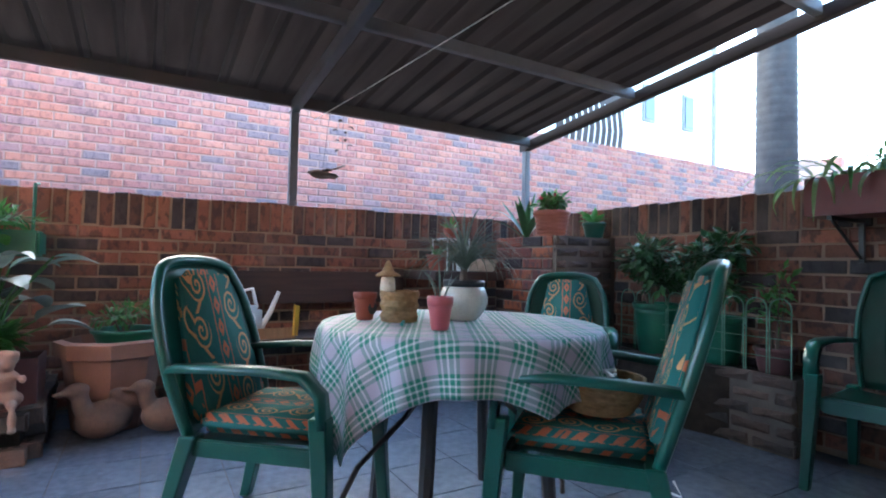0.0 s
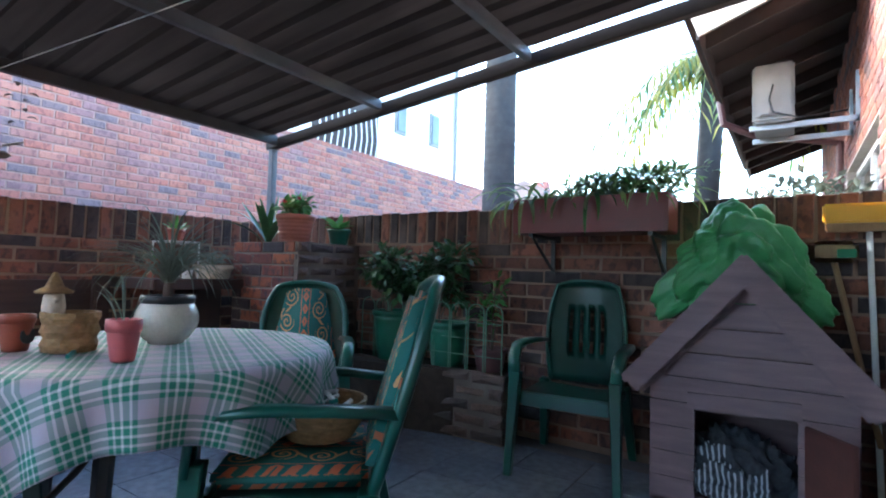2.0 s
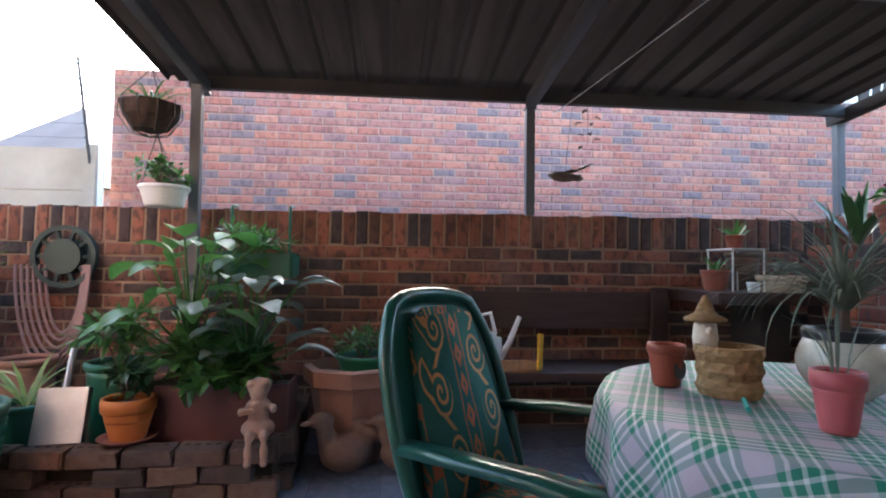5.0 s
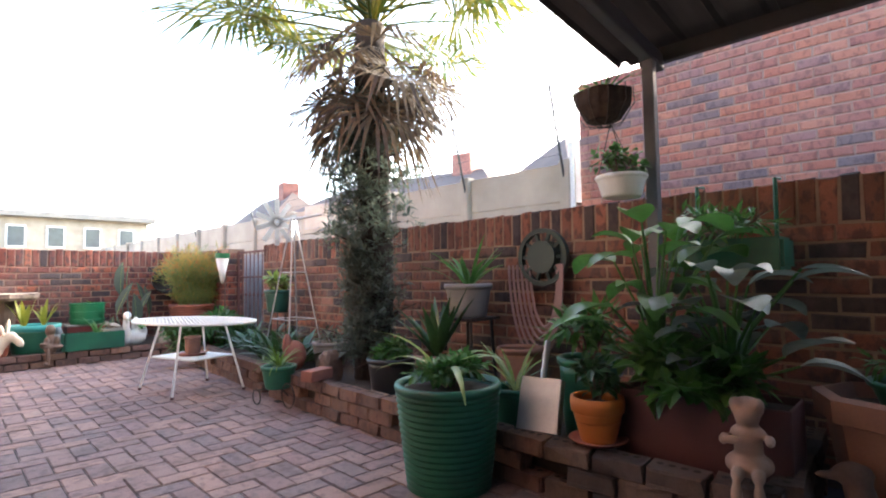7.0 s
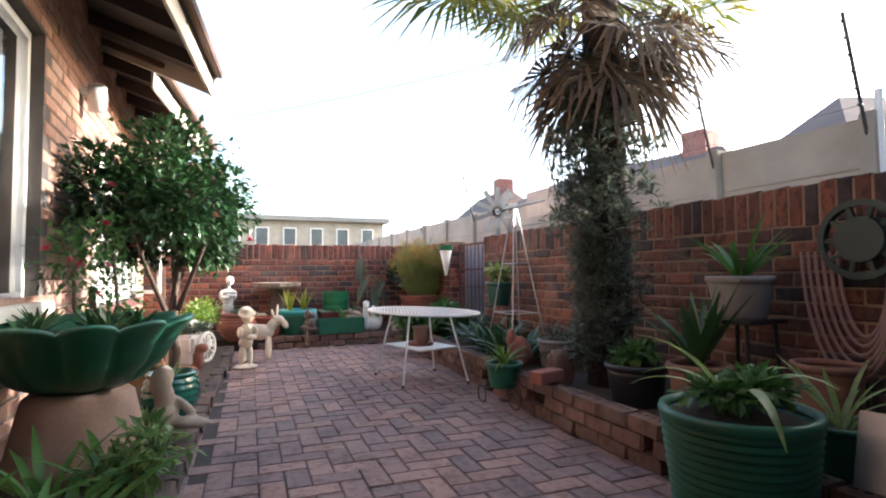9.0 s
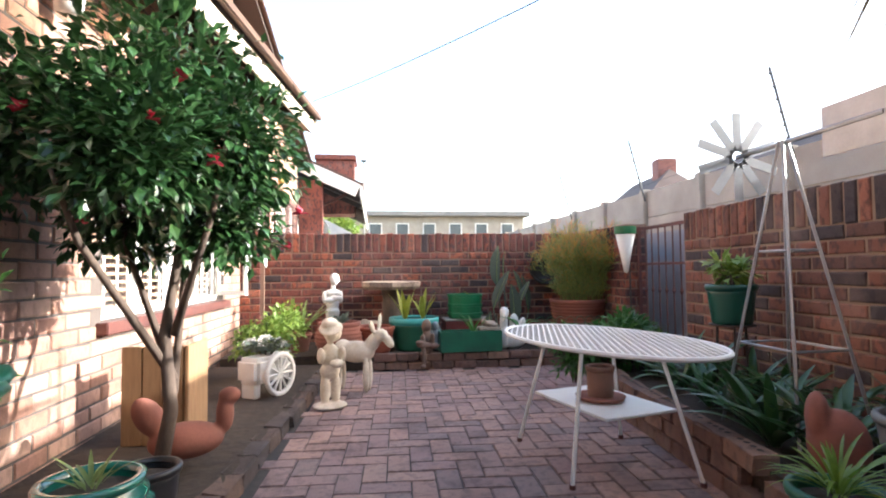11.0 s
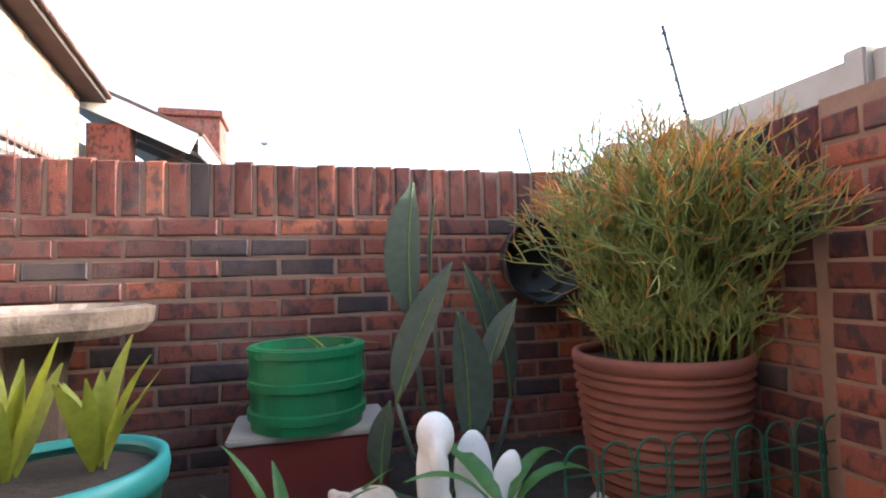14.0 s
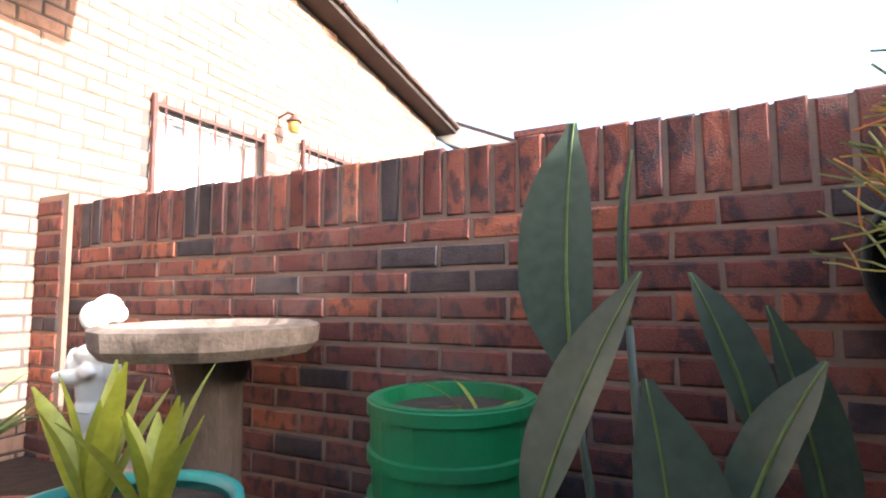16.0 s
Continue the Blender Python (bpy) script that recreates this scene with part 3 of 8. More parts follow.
M["wicker"] = surf("woven_straw", (0.36, 0.22, 0.10), (0.20, 0.12, 0.05), scale=40, rough=0.8, bump=0.6, stretch=(1, 1, 2))
M["wood_raw"] = surf("raw_timber", (0.34, 0.20, 0.10), (0.24, 0.14, 0.07), scale=6, rough=0.7, bump=0.2, stretch=(8, 8, 1))
M["log"] = surf("weathered_log", (0.34, 0.26, 0.20), (0.14, 0.10, 0.08), scale=14, rough=0.95, bump=0.8)
M["bark"] = surf("bark", (0.14, 0.10, 0.075), (0.07, 0.05, 0.04), scale=14, rough=0.95, bump=0.9, stretch=(1, 1, 0.4))
M["fibre"] = surf("palm_fibre", (0.065, 0.045, 0.034), (0.028, 0.02, 0.017), scale=30, rough=1.0, bump=0.9, stretch=(1, 1, 0.3))
M["tarp"] = surf("green_tarpaulin", (0.09, 0.33, 0.11), (0.05, 0.21, 0.065), scale=5, rough=0.34, bump=0.6)
M["hose"] = surf("pink_grey_hose", (0.30, 0.20, 0.20), (0.24, 0.16, 0.16), scale=10, rough=0.5, bump=0.05)
M["blanket"] = striped_wool()
M["wire"] = surf("dark_wire", (0.05, 0.05, 0.05), (0.08, 0.06, 0.05), scale=20, rough=0.6, metal=0.6, bump=0.05)
M["rust"] = surf("red_oxide_steel", (0.13, 0.045, 0.035), (0.09, 0.035, 0.03), scale=9, rough=0.65, bump=0.1)
M["galv"] = surf("galvanised_steel", (0.42, 0.44, 0.46), (0.32, 0.34, 0.36), scale=8, rough=0.4, metal=0.7, bump=0.05)
M["yellow_glass"] = surf("amber_glass", (0.45, 0.30, 0.08), (0.35, 0.22, 0.06), scale=6, rough=0.2, bump=0.05)
M["fence_green"] = surf("faded_green_wire", (0.13, 0.24, 0.16), (0.09, 0.18, 0.12), scale=12, rough=0.5, bump=0.05)
M["reel"] = surf("dark_reel_plastic", (0.020, 0.048, 0.046), (0.014, 0.034, 0.033), scale=5, rough=0.45, bump=0.05, dirt=0.2)
M["skin"] = surf("doll_vinyl", (0.36, 0.22, 0.16), (0.28, 0.17, 0.12), scale=9, rough=0.6, bump=0.1)
M["scorched"] = surf("braai_plate", (0.03, 0.027, 0.025), (0.06, 0.04, 0.035), scale=10, rough=0.8, bump=0.3)
LEAF = foliage("leaves", [(0.045, 0.13, 0.03), (0.07, 0.19, 0.04), (0.04, 0.11, 0.025), (0.10, 0.22, 0.05)], 0.38, 0.4)
LEAF_DARK = foliage("dark_leaves", [(0.022, 0.07, 0.022), (0.038, 0.10, 0.03), (0.02, 0.06, 0.02), (0.05, 0.115, 0.035)], 0.3, 0.15)
LEAF_LIME = foliage("lime_leaves", [(0.20, 0.30, 0.05), (0.15, 0.25, 0.04), (0.28, 0.36, 0.08), (0.10, 0.20, 0.03)], 0.45, 0.35)
LEAF_GREY = foliage("grey_green_leaves", [(0.11, 0.14, 0.11), (0.16, 0.19, 0.15), (0.08, 0.11, 0.08), (0.14, 0.15, 0.10)], 0.6, 0.35)
LEAF_STRIPE = foliage("variegated_blades", [(0.10, 0.20, 0.05), (0.22, 0.30, 0.10), (0.07, 0.16, 0.04), (0.16, 0.26, 0.08)], 0.4, 0.45)
LEAF_YEL = foliage("yellow_blades", [(0.42, 0.34, 0.03), (0.30, 0.32, 0.04), (0.12, 0.24, 0.04), (0.5, 0.36, 0.03)], 0.4, 0.3)
LEAF_BLUE = foliage("waxy_blue_green_leaf", [(0.055, 0.082, 0.056), (0.075, 0.10, 0.07), (0.045, 0.068, 0.046)], 0.38, 0.12)
LEAF_DUST = foliage("dusty_grey_leaf", [(0.10, 0.15, 0.12), (0.15, 0.20, 0.17), (0.07, 0.13, 0.07), (0.19, 0.23, 0.21)], 0.4, 0.2)
STICK = foliage("pencil_stems", [(0.19, 0.27, 0.07), (0.27, 0.33, 0.10), (0.11, 0.17, 0.05), (0.36, 0.34, 0.08)], 0.4, 0.05)
STICK_TIP = foliage("orange_stem_tips", [(0.55, 0.27, 0.04), (0.60, 0.20, 0.07), (0.55, 0.40, 0.05), (0.58, 0.17, 0.09)], 0.45, 0.1)
FROND = foliage("fan_fronds", [(0.06, 0.11, 0.025), (0.13, 0.17, 0.03), (0.30, 0.26, 0.04), (0.07, 0.10, 0.02)], 0.45, 0.5)
FROND_DRY = foliage("dry_fronds", [(0.10, 0.065, 0.04), (0.15, 0.10, 0.055), (0.06, 0.04, 0.03), (0.20, 0.14, 0.07)], 0.85, 0.2)
PETAL = foliage("red_petals", [(0.45, 0.02, 0.06), (0.55, 0.06, 0.10), (0.35, 0.01, 0.04)], 0.5, 0.3)
PETAL_W = foliage("white_petals", [(0.75, 0.73, 0.68), (0.65, 0.62, 0.58), (0.8, 0.8, 0.78)], 0.6, 0.3)


def cloth_plaid():
    """Green, lilac and white checked cloth, woven along its two directions."""
    m, nt, b = mat_base("checked_cloth")
    uv = nt.nodes.new("ShaderNodeUVMap")
    uv.uv_map = "cloth"
    sep = nt.nodes.new("ShaderNodeSeparateXYZ")
    nt.links.new(uv.outputs[0], sep.inputs[0])

    def math_node(op, a, v=None, w=None):
        n = nt.nodes.new("ShaderNodeMath")
        n.operation = op
        for i, q in enumerate((a, v, w)):
            if q is None:
                continue
            if isinstance(q, (int, float)):
                n.inputs[i].default_value = q
            else:
                nt.links.new(q, n.inputs[i])
        return n.outputs[0]

    def ramp_of(axis):
        f = math_node("FRACT", math_node("MULTIPLY", sep.outputs[axis], 8.6))
        r = nt.nodes.new("ShaderNodeValToRGB")
        r.color_ramp.interpolation = "CONSTANT"
        el = r.color_ramp.elements
        stops = [(0.0, (0.40, 0.34, 0.41)), (0.28, (0.02, 0.17, 0.11)), (0.38, (0.60, 0.60, 0.60)), (0.43, (0.02, 0.20, 0.13)), (0.56, (0.62, 0.62, 0.62)), (0.62, (0.02, 0.17, 0.11)), (0.74, (0.52, 0.50, 0.53)), (0.80, (0.02, 0.19, 0.12)), (0.90, (0.40, 0.34, 0.41))]
        el[0].color = (*stops[0][1], 1)
        el[1].position, el[1].color = stops[1][0], (*stops[1][1], 1)
        for p, c in stops[2:]:
            e = el.new(p)
            e.color = (*c, 1)
        nt.links.new(f, r.inputs[0])
        return r.outputs[0]

    mx = nt.nodes.new("ShaderNodeMix")
    mx.data_type = "RGBA"
    mx.inputs[0].default_value = 0.5
    nt.links.new(ramp_of(0), mx.inputs[6])
    nt.links.new(ramp_of(1), mx.inputs[7])
    n = nt.nodes.new("ShaderNodeTexNoise")
    n.inputs["Scale"].default_value = 260
    nt.links.new(uv.outputs[0], n.inputs["Vector"])
    bp = nt.nodes.new("ShaderNodeBump")
    bp.inputs["Strength"].default_value, bp.inputs["Distance"].default_value = 0.25, 0.003
    nt.links.new(n.outputs["Fac"], bp.inputs["Height"])
    nt.links.new(bp.outputs[0], b.inputs["Normal"])
    nt.links.new(mx.outputs[2], b.inputs["Base Color"])
    b.inputs["Roughness"].default_value = 0.6
    return m


def cushion_print():
    """Teal cotton with columns of orange scrolls and diamonds between them."""
    m, nt, b = mat_base("scroll_print_cotton")
    tc = nt.nodes.new("ShaderNodeTexCoord")
    sep = nt.nodes.new("ShaderNodeSeparateXYZ")
    nt.links.new(tc.outputs["Object"], sep.inputs[0])

    def mn(op, a, v=None, w=None):
        n = nt.nodes.new("ShaderNodeMath")
        n.operation = op
        for i, q in enumerate((a, v, w)):
            if q is None:
                continue
            if isinstance(q, (int, float)):
                n.inputs[i].default_value = q
            else:
                nt.links.new(q, n.inputs[i])
        return n.outputs[0]

    nz = nt.nodes.new("ShaderNodeTexNoise")
    nz.inputs["Scale"].default_value = 9
    nt.links.new(tc.outputs["Object"], nz.inputs["Vector"])
    wob = mn("MULTIPLY", mn("SUBTRACT", nz.outputs["Fac"], 0.5), 0.02)
    u = mn("ADD", sep.outputs[0], wob)
    v = mn("ADD", sep.outputs[1], sep.outputs[2])
    # scroll columns lie at +-0.1, diamond columns at 0 and +-0.2
    side = mn("SIGN", u)
    dx = mn("MULTIPLY", mn("SUBTRACT", mn("ABSOLUTE", u), 0.10), side)
    cell = mn("ADD", mn("MULTIPLY", v, 8.5), mn("MULTIPLY", side, 0.25))
    row = mn("FLOOR", cell)
    dy = mn("MULTIPLY", mn("SUBTRACT", mn("FRACT", cell), 0.5), 0.1176)
    flip = mn("SUBTRACT", mn("MULTIPLY", mn("FRACT", mn("MULTIPLY", row, 0.5)), 4.0), 1.0)
    dx2 = mn("ADD", mn("MULTIPLY", dx, flip), 0.012)
    r = mn("SQRT", mn("ADD", mn("MULTIPLY", dx2, dx2), mn("MULTIPLY", dy, dy)))
    th = mn("DIVIDE", mn("ARCTAN2", dy, dx2), 6.2832)
    arm = mn("FRACT", mn("SUBTRACT", mn("DIVIDE", r, 0.022), th))
    scroll = mn("MULTIPLY", mn("LESS_THAN", arm, 0.36), mn("LESS_THAN", r, 0.046))
    wave = mn("MULTIPLY", mn("SINE", mn("MULTIPLY", cell, 3.1416)), 0.040)
    stem = mn("MULTIPLY", mn("LESS_THAN", mn("ABSOLUTE", mn("SUBTRACT", dx, wave)), 0.0075), mn("GREATER_THAN", r, 0.044))
    du = mn("SUBTRACT", mn("ABSOLUTE", mn("SUBTRACT", mn("ABSOLUTE", u), 0.10)), 0.10)
    dv = mn("SUBTRACT", mn("FRACT", mn("MULTIPLY", v, 17.0)), 0.5)
    rad = mn("ADD", mn("DIVIDE", mn("ABSOLUTE", du), 0.019), mn("MULTIPLY", mn("ABSOLUTE", dv), 2.3))
    diam = mn("MULTIPLY", mn("LESS_THAN", rad, 1.0), mn("MULTIPLY", mn("GREATER_THAN", rad, 0.30), mn("LESS_THAN", mn("ABSOLUTE", u), 0.205)))
    line = mn("LESS_THAN", mn("ABSOLUTE", mn("SUBTRACT", mn("ABSOLUTE", du), 0.027)), 0.0025)
    scr = mn("MINIMUM", mn("ADD", scroll, stem), 1.0)
    red = mn("MINIMUM", mn("ADD", diam, line), 1.0)
    col = None
    base = (0.018, 0.115, 0.10, 1)
    for fac, c in ((red, (0.46, 0.13, 0.06, 1)), (scr, (0.50, 0.25, 0.11, 1))):
        mx = nt.nodes.new("ShaderNodeMix")
        mx.data_type = "RGBA"
        if col is None:
            mx.inputs[6].default_value = base
        else:
            nt.links.new(col, mx.inputs[6])
        mx.inputs[7].default_value = c
        nt.links.new(fac, mx.inputs[0])
        col = mx.outputs[2]
    weave = nt.nodes.new("ShaderNodeTexNoise")
    weave.inputs["Scale"].default_value = 30
    nt.links.new(tc.outputs["Object"], weave.inputs["Vector"])
    bp = nt.nodes.new("ShaderNodeBump")
    bp.inputs["Strength"].default_value, bp.inputs["Distance"].default_value = 0.35, 0.01
    nt.links.new(weave.outputs["Fac"], bp.inputs["Height"])
    nt.links.new(bp.outputs[0], b.inputs["Normal"])
    nt.links.new(col, b.inputs["Base Color"])
    b.inputs["Roughness"].default_value = 0.85
    return m


M["plaid"] = cloth_plaid()
M["print"] = cushion_print()

# ---- canopy over the patio ----
def zr(x):
    return 2.25 + 0.10 * (2.5 - x)


def canopy():
    bm = bmesh.new()
    y, prof = -2.15, []
    while y < 2.40:
        prof += [(y, 0.0), (y + 0.125, 0.0), (y + 0.142, 0.036), (y + 0.178, 0.036), (y + 0.195, 0.0)]
        y += 0.205
    cols = []
    for p in prof:
        cols.append([bm.verts.new((x, p[0], zr(x) + p[1])) for x in (2.56, 0.3, -1.98)])
    for a, b in zip(cols, cols[1:]):
        for k in range(2):
            bm.faces.new((a[k], a[k + 1], b[k + 1], b[k]))
    bmesh.ops.solidify(bm, geom=bm.faces[:], thickness=0.002)
    tagged(obj("ceiling", bm, M["sheet"]), "dark brown ribbed steel roof sheets over the patio", "ceiling", kind="structure")
    tilt = math.degrees(math.atan(0.10))

    def beam_x(name, y, x0, x1, drop, w, h, label, mat="steel"):
        b = box(0, math.hypot(x1 - x0, zr(x1) - zr(x0)), -w / 2, w / 2, -h, 0, 0.004)
        o = tagged(obj(name, b, M[mat]), label, "beam", "canopy beams", "structure")
        o.matrix_basis = pose(x0, y, zr(x0) - drop, 0, tilt, 0)

    def beam_y(name, x, y0, y1, drop, w, h, label, mat="steel_dark"):
        b = box(-w / 2, w / 2, y0, y1, -h, 0, 0.004)
        o = tagged(obj(name, b, M[mat]), label, "beam", "canopy beams", "structure")
        o.matrix_basis = pose(x, 0, zr(x) - drop)

    beam_x("trim", 0.15, -1.98, 2.46, 0.05, 0.06, 0.09, "grey painted steel canopy rafter")
    beam_x("trim", 2.27, -1.98, 2.46, 0.05, 0.06, 0.09, "grey painted steel canopy rafter")
    beam_x("trim", -2.22, -1.98, 2.62, 0.022, 0.07, 0.085, "dark painted steel edge beam of the canopy", "sheet")
    beam_y("trim", 2.46, -2.18, 2.38, 0.004, 0.05, 0.085, "dark steel channel along the canopy edge")
    beam_y("trim", 1.18, -2.18, 2.38, 0.004, 0.05, 0.075, "grey steel canopy purlin", "steel")
    beam_y("trim", -0.12, -2.18, 2.38, 0.004, 0.05, 0.075, "grey steel canopy purlin", "steel")
    beam_y("trim", -1.5, -2.18, 2.38, 0.004, 0.05, 0.075, "grey steel canopy purlin", "steel")
    for x, y, z0, z1 in ((2.45, 0.15, WT - 0.01, zr(2.45) - 0.13), (2.30, 2.27, 0.0, zr(2.30) - 0.13), (2.52, -2.2, WT - 0.01, zr(2.52) - 0.125)):
        p = thing("post", pose(x, y, z0), "square grey painted steel canopy post", "post", "canopy posts")
        part("shaft", box(-0.03, 0.03, -0.03, 0.03, 0, z1 - z0, 0.004), M["steel"], p)
        part("cap_plate", box(-0.045, 0.045, -0.04, 0.04, z1 - z0 - 0.006, z1 - z0, 0.002), M["steel"], p)


canopy()

# ---- chairs ----
def patio_chair(cushion):
    """Moulded high-backed garden armchair facing +y, feet on z = 0."""
    g = M["green_plastic"]
    label = "dark green plastic garden armchair with teal scroll-print cushions" if cushion else "dark green plastic garden armchair with a slotted back"
    t = thing("patio_chair", Matrix(), label, "chair", "green plastic armchairs")
    bm = bmesh.new()
    n, k = 8, 8
    grid = [[bm.verts.new((-0.23 + 0.46 * i / n, -0.20 + 0.46 * j / k, 0.41 + 0.02 * (j / k) - 0.015 * math.sin(math.pi * i / n) - (0.03 if j == k else 0))) for j in range(k + 1)] for i in range(n + 1)]
    for i in range(n):
        for j in range(k):
            bm.faces.new((grid[i][j], grid[i + 1][j], grid[i + 1][j + 1], grid[i][j + 1]))
    bmesh.ops.solidify(bm, geom=bm.faces[:], thickness=0.03)
    part("seat", bm, g, t, smooth=True)
    part("apron", box(-0.235, 0.235, 0.235, 0.262, 0.355, 0.43, 0.008), g, t)
    for s in (-1, 1):
        part("side_rail", box(s * 0.235 - 0.012, s * 0.235 + 0.012, -0.2, 0.25, 0.36, 0.42, 0.006), g, t)
    # back: a curved shell with upright slots
    bm = bmesh.new()
    cols, rows = 22, 14
    rc = 0.17 if cushion else 0.05
    wb = 0.235 if cushion else 0.205
    gv = {}

    def bw(v):
        return wb + 0.03 * math.sin(math.pi * min(1, v * 1.1)) - (0.05 if cushion else 0.022) * max(0.0, (v - 0.70) / 0.30) ** 2.5

    for i in range(cols + 1):
        for j in range(rows + 1):
            u, v = i / cols * 2 - 1, j / rows
            x = u * bw(v)
            z = 0.42 + 0.59 * v - 0.03 * abs(u) ** 3 * v
            y = -0.20 - rc * v - 0.035 * (1 - u * u)
            gv[i, j] = bm.verts.new((x, y, z))
    for i in range(cols):
        for j in range(rows):
            u = (i + 0.5) / cols * 2 - 1
            slot = (not cushion) and 4 <= j <= 9 and i in (6, 9, 12, 15)
            if not slot:
                bm.faces.new((gv[i, j], gv[i + 1, j], gv[i + 1, j + 1], gv[i, j + 1]))
    bmesh.ops.solidify(bm, geom=bm.faces[:], thickness=0.022)
    part("backrest", bm, g, t, smooth=True)
    pts = []
    for j in range(rows + 1):
        v = j / rows
        pts.append((-bw(v), -0.20 - rc * v, 0.42 + 0.56 * v))
    top = [(u * bw(1.0), -0.20 - rc - 0.035 * (1 - u * u), 1.01 - 0.03 * abs(u) ** 3) for u in [-1 + 2 * q / 10 for q in range(1, 10)]]
    pts = pts + top + [(-p[0], p[1], p[2]) for p in reversed(pts)]
    part("back_rim", tube(pts, 0.020 if cushion else 0.013, 8), g, t, smooth=True)
    for s in (-1, 1):
        path = [(s * 0.25, -0.27, 0.645), (s * 0.275, -0.1, 0.66), (s * 0.285, 0.1, 0.665), (s * 0.28, 0.22, 0.655), (s * 0.275, 0.275, 0.60), (s * 0.27, 0.285, 0.5)]
        bm = bmesh.new()
        prev = None
        for q, p in enumerate(path):
            p = Vector(p)
            d = Vector(path[min(q + 1, 5)]) - Vector(path[max(q - 1, 0)])
            d.normalize()
            side = Vector((1, 0, 0))
            up = side.cross(d).normalized()
            row = [bm.verts.new(p + side * a * 0.034 + up * b_ * 0.014) for a, b_ in ((-1, -0.6), (-0.8, 1), (0.8, 1), (1, -0.6))]
            if prev:
                for e in range(4):
                    bm.faces.new((prev[e], prev[(e + 1) % 4], row[(e + 1) % 4], row[e]))
            else:
                bm.faces.new(row)
            prev = row
        bm.faces.new(prev[::-1])
        part("armrest", bm, g, t, smooth=True)

        def leg(x0, y0, z0, x1, y1):
            bm2 = bmesh.new()
            ra = [bm2.verts.new((x0 + a, y0 + c, z0)) for a, c in ((-0.03, -0.03), (0.03, -0.03), (0.03, 0.03), (-0.03, 0.03))]
            rb = [bm2.verts.new((x1 + a, y1 + c, 0)) for a, c in ((-0.021, -0.021), (0.021, -0.021), (0.021, 0.021), (-0.021, 0.021))]
            for e in range(4):
                bm2.faces.new((ra[e], ra[(e + 1) % 4], rb[(e + 1) % 4], rb[e]))
            bm2.faces.new(ra)
            bm2.faces.new(rb[::-1])
            bmesh.ops.bevel(bm2, geom=bm2.edges[:], offset=0.005, segments=1, affect="EDGES")
            part("leg", bm2, g, t)

        leg(s * 0.262, 0.27, 0.53, s * 0.285, 0.31)
        leg(s * 0.235, -0.19, 0.43, s * 0.27, -0.30)
    if cushion:
        pr = M["print"]
        bm = box(-0.215, 0.215, -0.19, 0.25, 0.43, 0.49, 0.022)
        part("seat_cushion", bm, pr, t, "teal scroll-print seat cushion", smooth=True)
        bm = box(-0.215, 0.215, -0.035, 0.035, 0.0, 0.545, 0.028)
        for v in bm.verts:
            if v.co.z > 0.4:
                v.co.x *= 1 - 0.5 * ((v.co.z - 0.4) / 0.13) ** 2
        bmesh.ops.transform(bm, matrix=pose(0, -0.205, 0.45, 16, 0, 0), verts=bm.verts)
        bc = part("back_cushion", bm, pr, t, "teal scroll-print back cushion", smooth=True)
        for x, z in ((-0.08, 0.66), (0.08, 0.66), (-0.08, 0.82), (0.08, 0.82)):
            b2 = lathe([(0.0, 0.006), (0.008, 0.005), (0.012, 0.0)], 8)
            bmesh.ops.transform(b2, matrix=pose(x, -0.178 - 0.287 * (z - 0.45), z, -74, 0, 0), verts=b2.verts)
            part("button", b2, M["white_plastic"], bc, "white tuft button")
        part("tie", tube([(-0.24, -0.24, 0.40), (-0.27, -0.26, 0.37), (-0.24, -0.2, 0.375), (-0.2, -0.18, 0.40)], 0.004, 5), M["white_plastic"], t, "white cushion tie")
    return t


def yaw_to(dx, dy):
    return math.degrees(math.atan2(-dx, dy))


c0 = patio_chair(True)
CS = Matrix.Diagonal((0.97, 0.97, 0.95, 1))
c0.matrix_basis = pose(0.28, 0.68, 0, 0, 0, yaw_to(-0.66, -0.75)) @ CS
copy_thing(c0, pose(-0.36, -0.17, 0, 0, 0, yaw_to(0.75, 0.66)) @ Matrix.Diagonal((0.97, 0.97, 1.02, 1)))
copy_thing(c0, pose(0.71, -1.05, 0, 0, 0, yaw_to(-0.70, 0.71)) @ CS)
c1 = patio_chair(False)
c1.matrix_basis = pose(-0.63, -1.76, 0, 0, 0, yaw_to(-0.1, 1)) @ Matrix.Diagonal((0.93, 0.93, 0.965, 1))

# ---- table ----
TC = (0.12, 0.04)
t = thing("patio_table", pose(*TC, 0), "round patio table on dark metal and plastic legs", "table")
part("tabletop", lathe([(0.0, 0.70), (0.50, 0.70), (0.52, 0.712), (0.52, 0.728), (0.50, 0.735), (0.0, 0.735)], 40), M["black"], t)
for a in (40, 130, 220, 310):
    c, s = math.cos(radians(a)), math.sin(radians(a))
    part("leg", tube([(c * 0.30, s * 0.30, 0.70), (c * 0.33, s * 0.33, 0.35), (c * 0.36, s * 0.36, 0.0)], 0.028, 8, 0.024), M["steel_dark"], t)
for a in (85, 265):
    c, s = math.cos(radians(a)), math.sin(radians(a))
    part("brace", tube([(c * 0.1, s * 0.1, 0.55), (c * 0.22, s * 0.22, 0.40), (c * 0.40, s * 0.40, 0.24), (c * 0.5, s * 0.5, 0.05), (c * 0.5, s * 0.5, 0.0)], 0.010, 6), M["wire"], t)


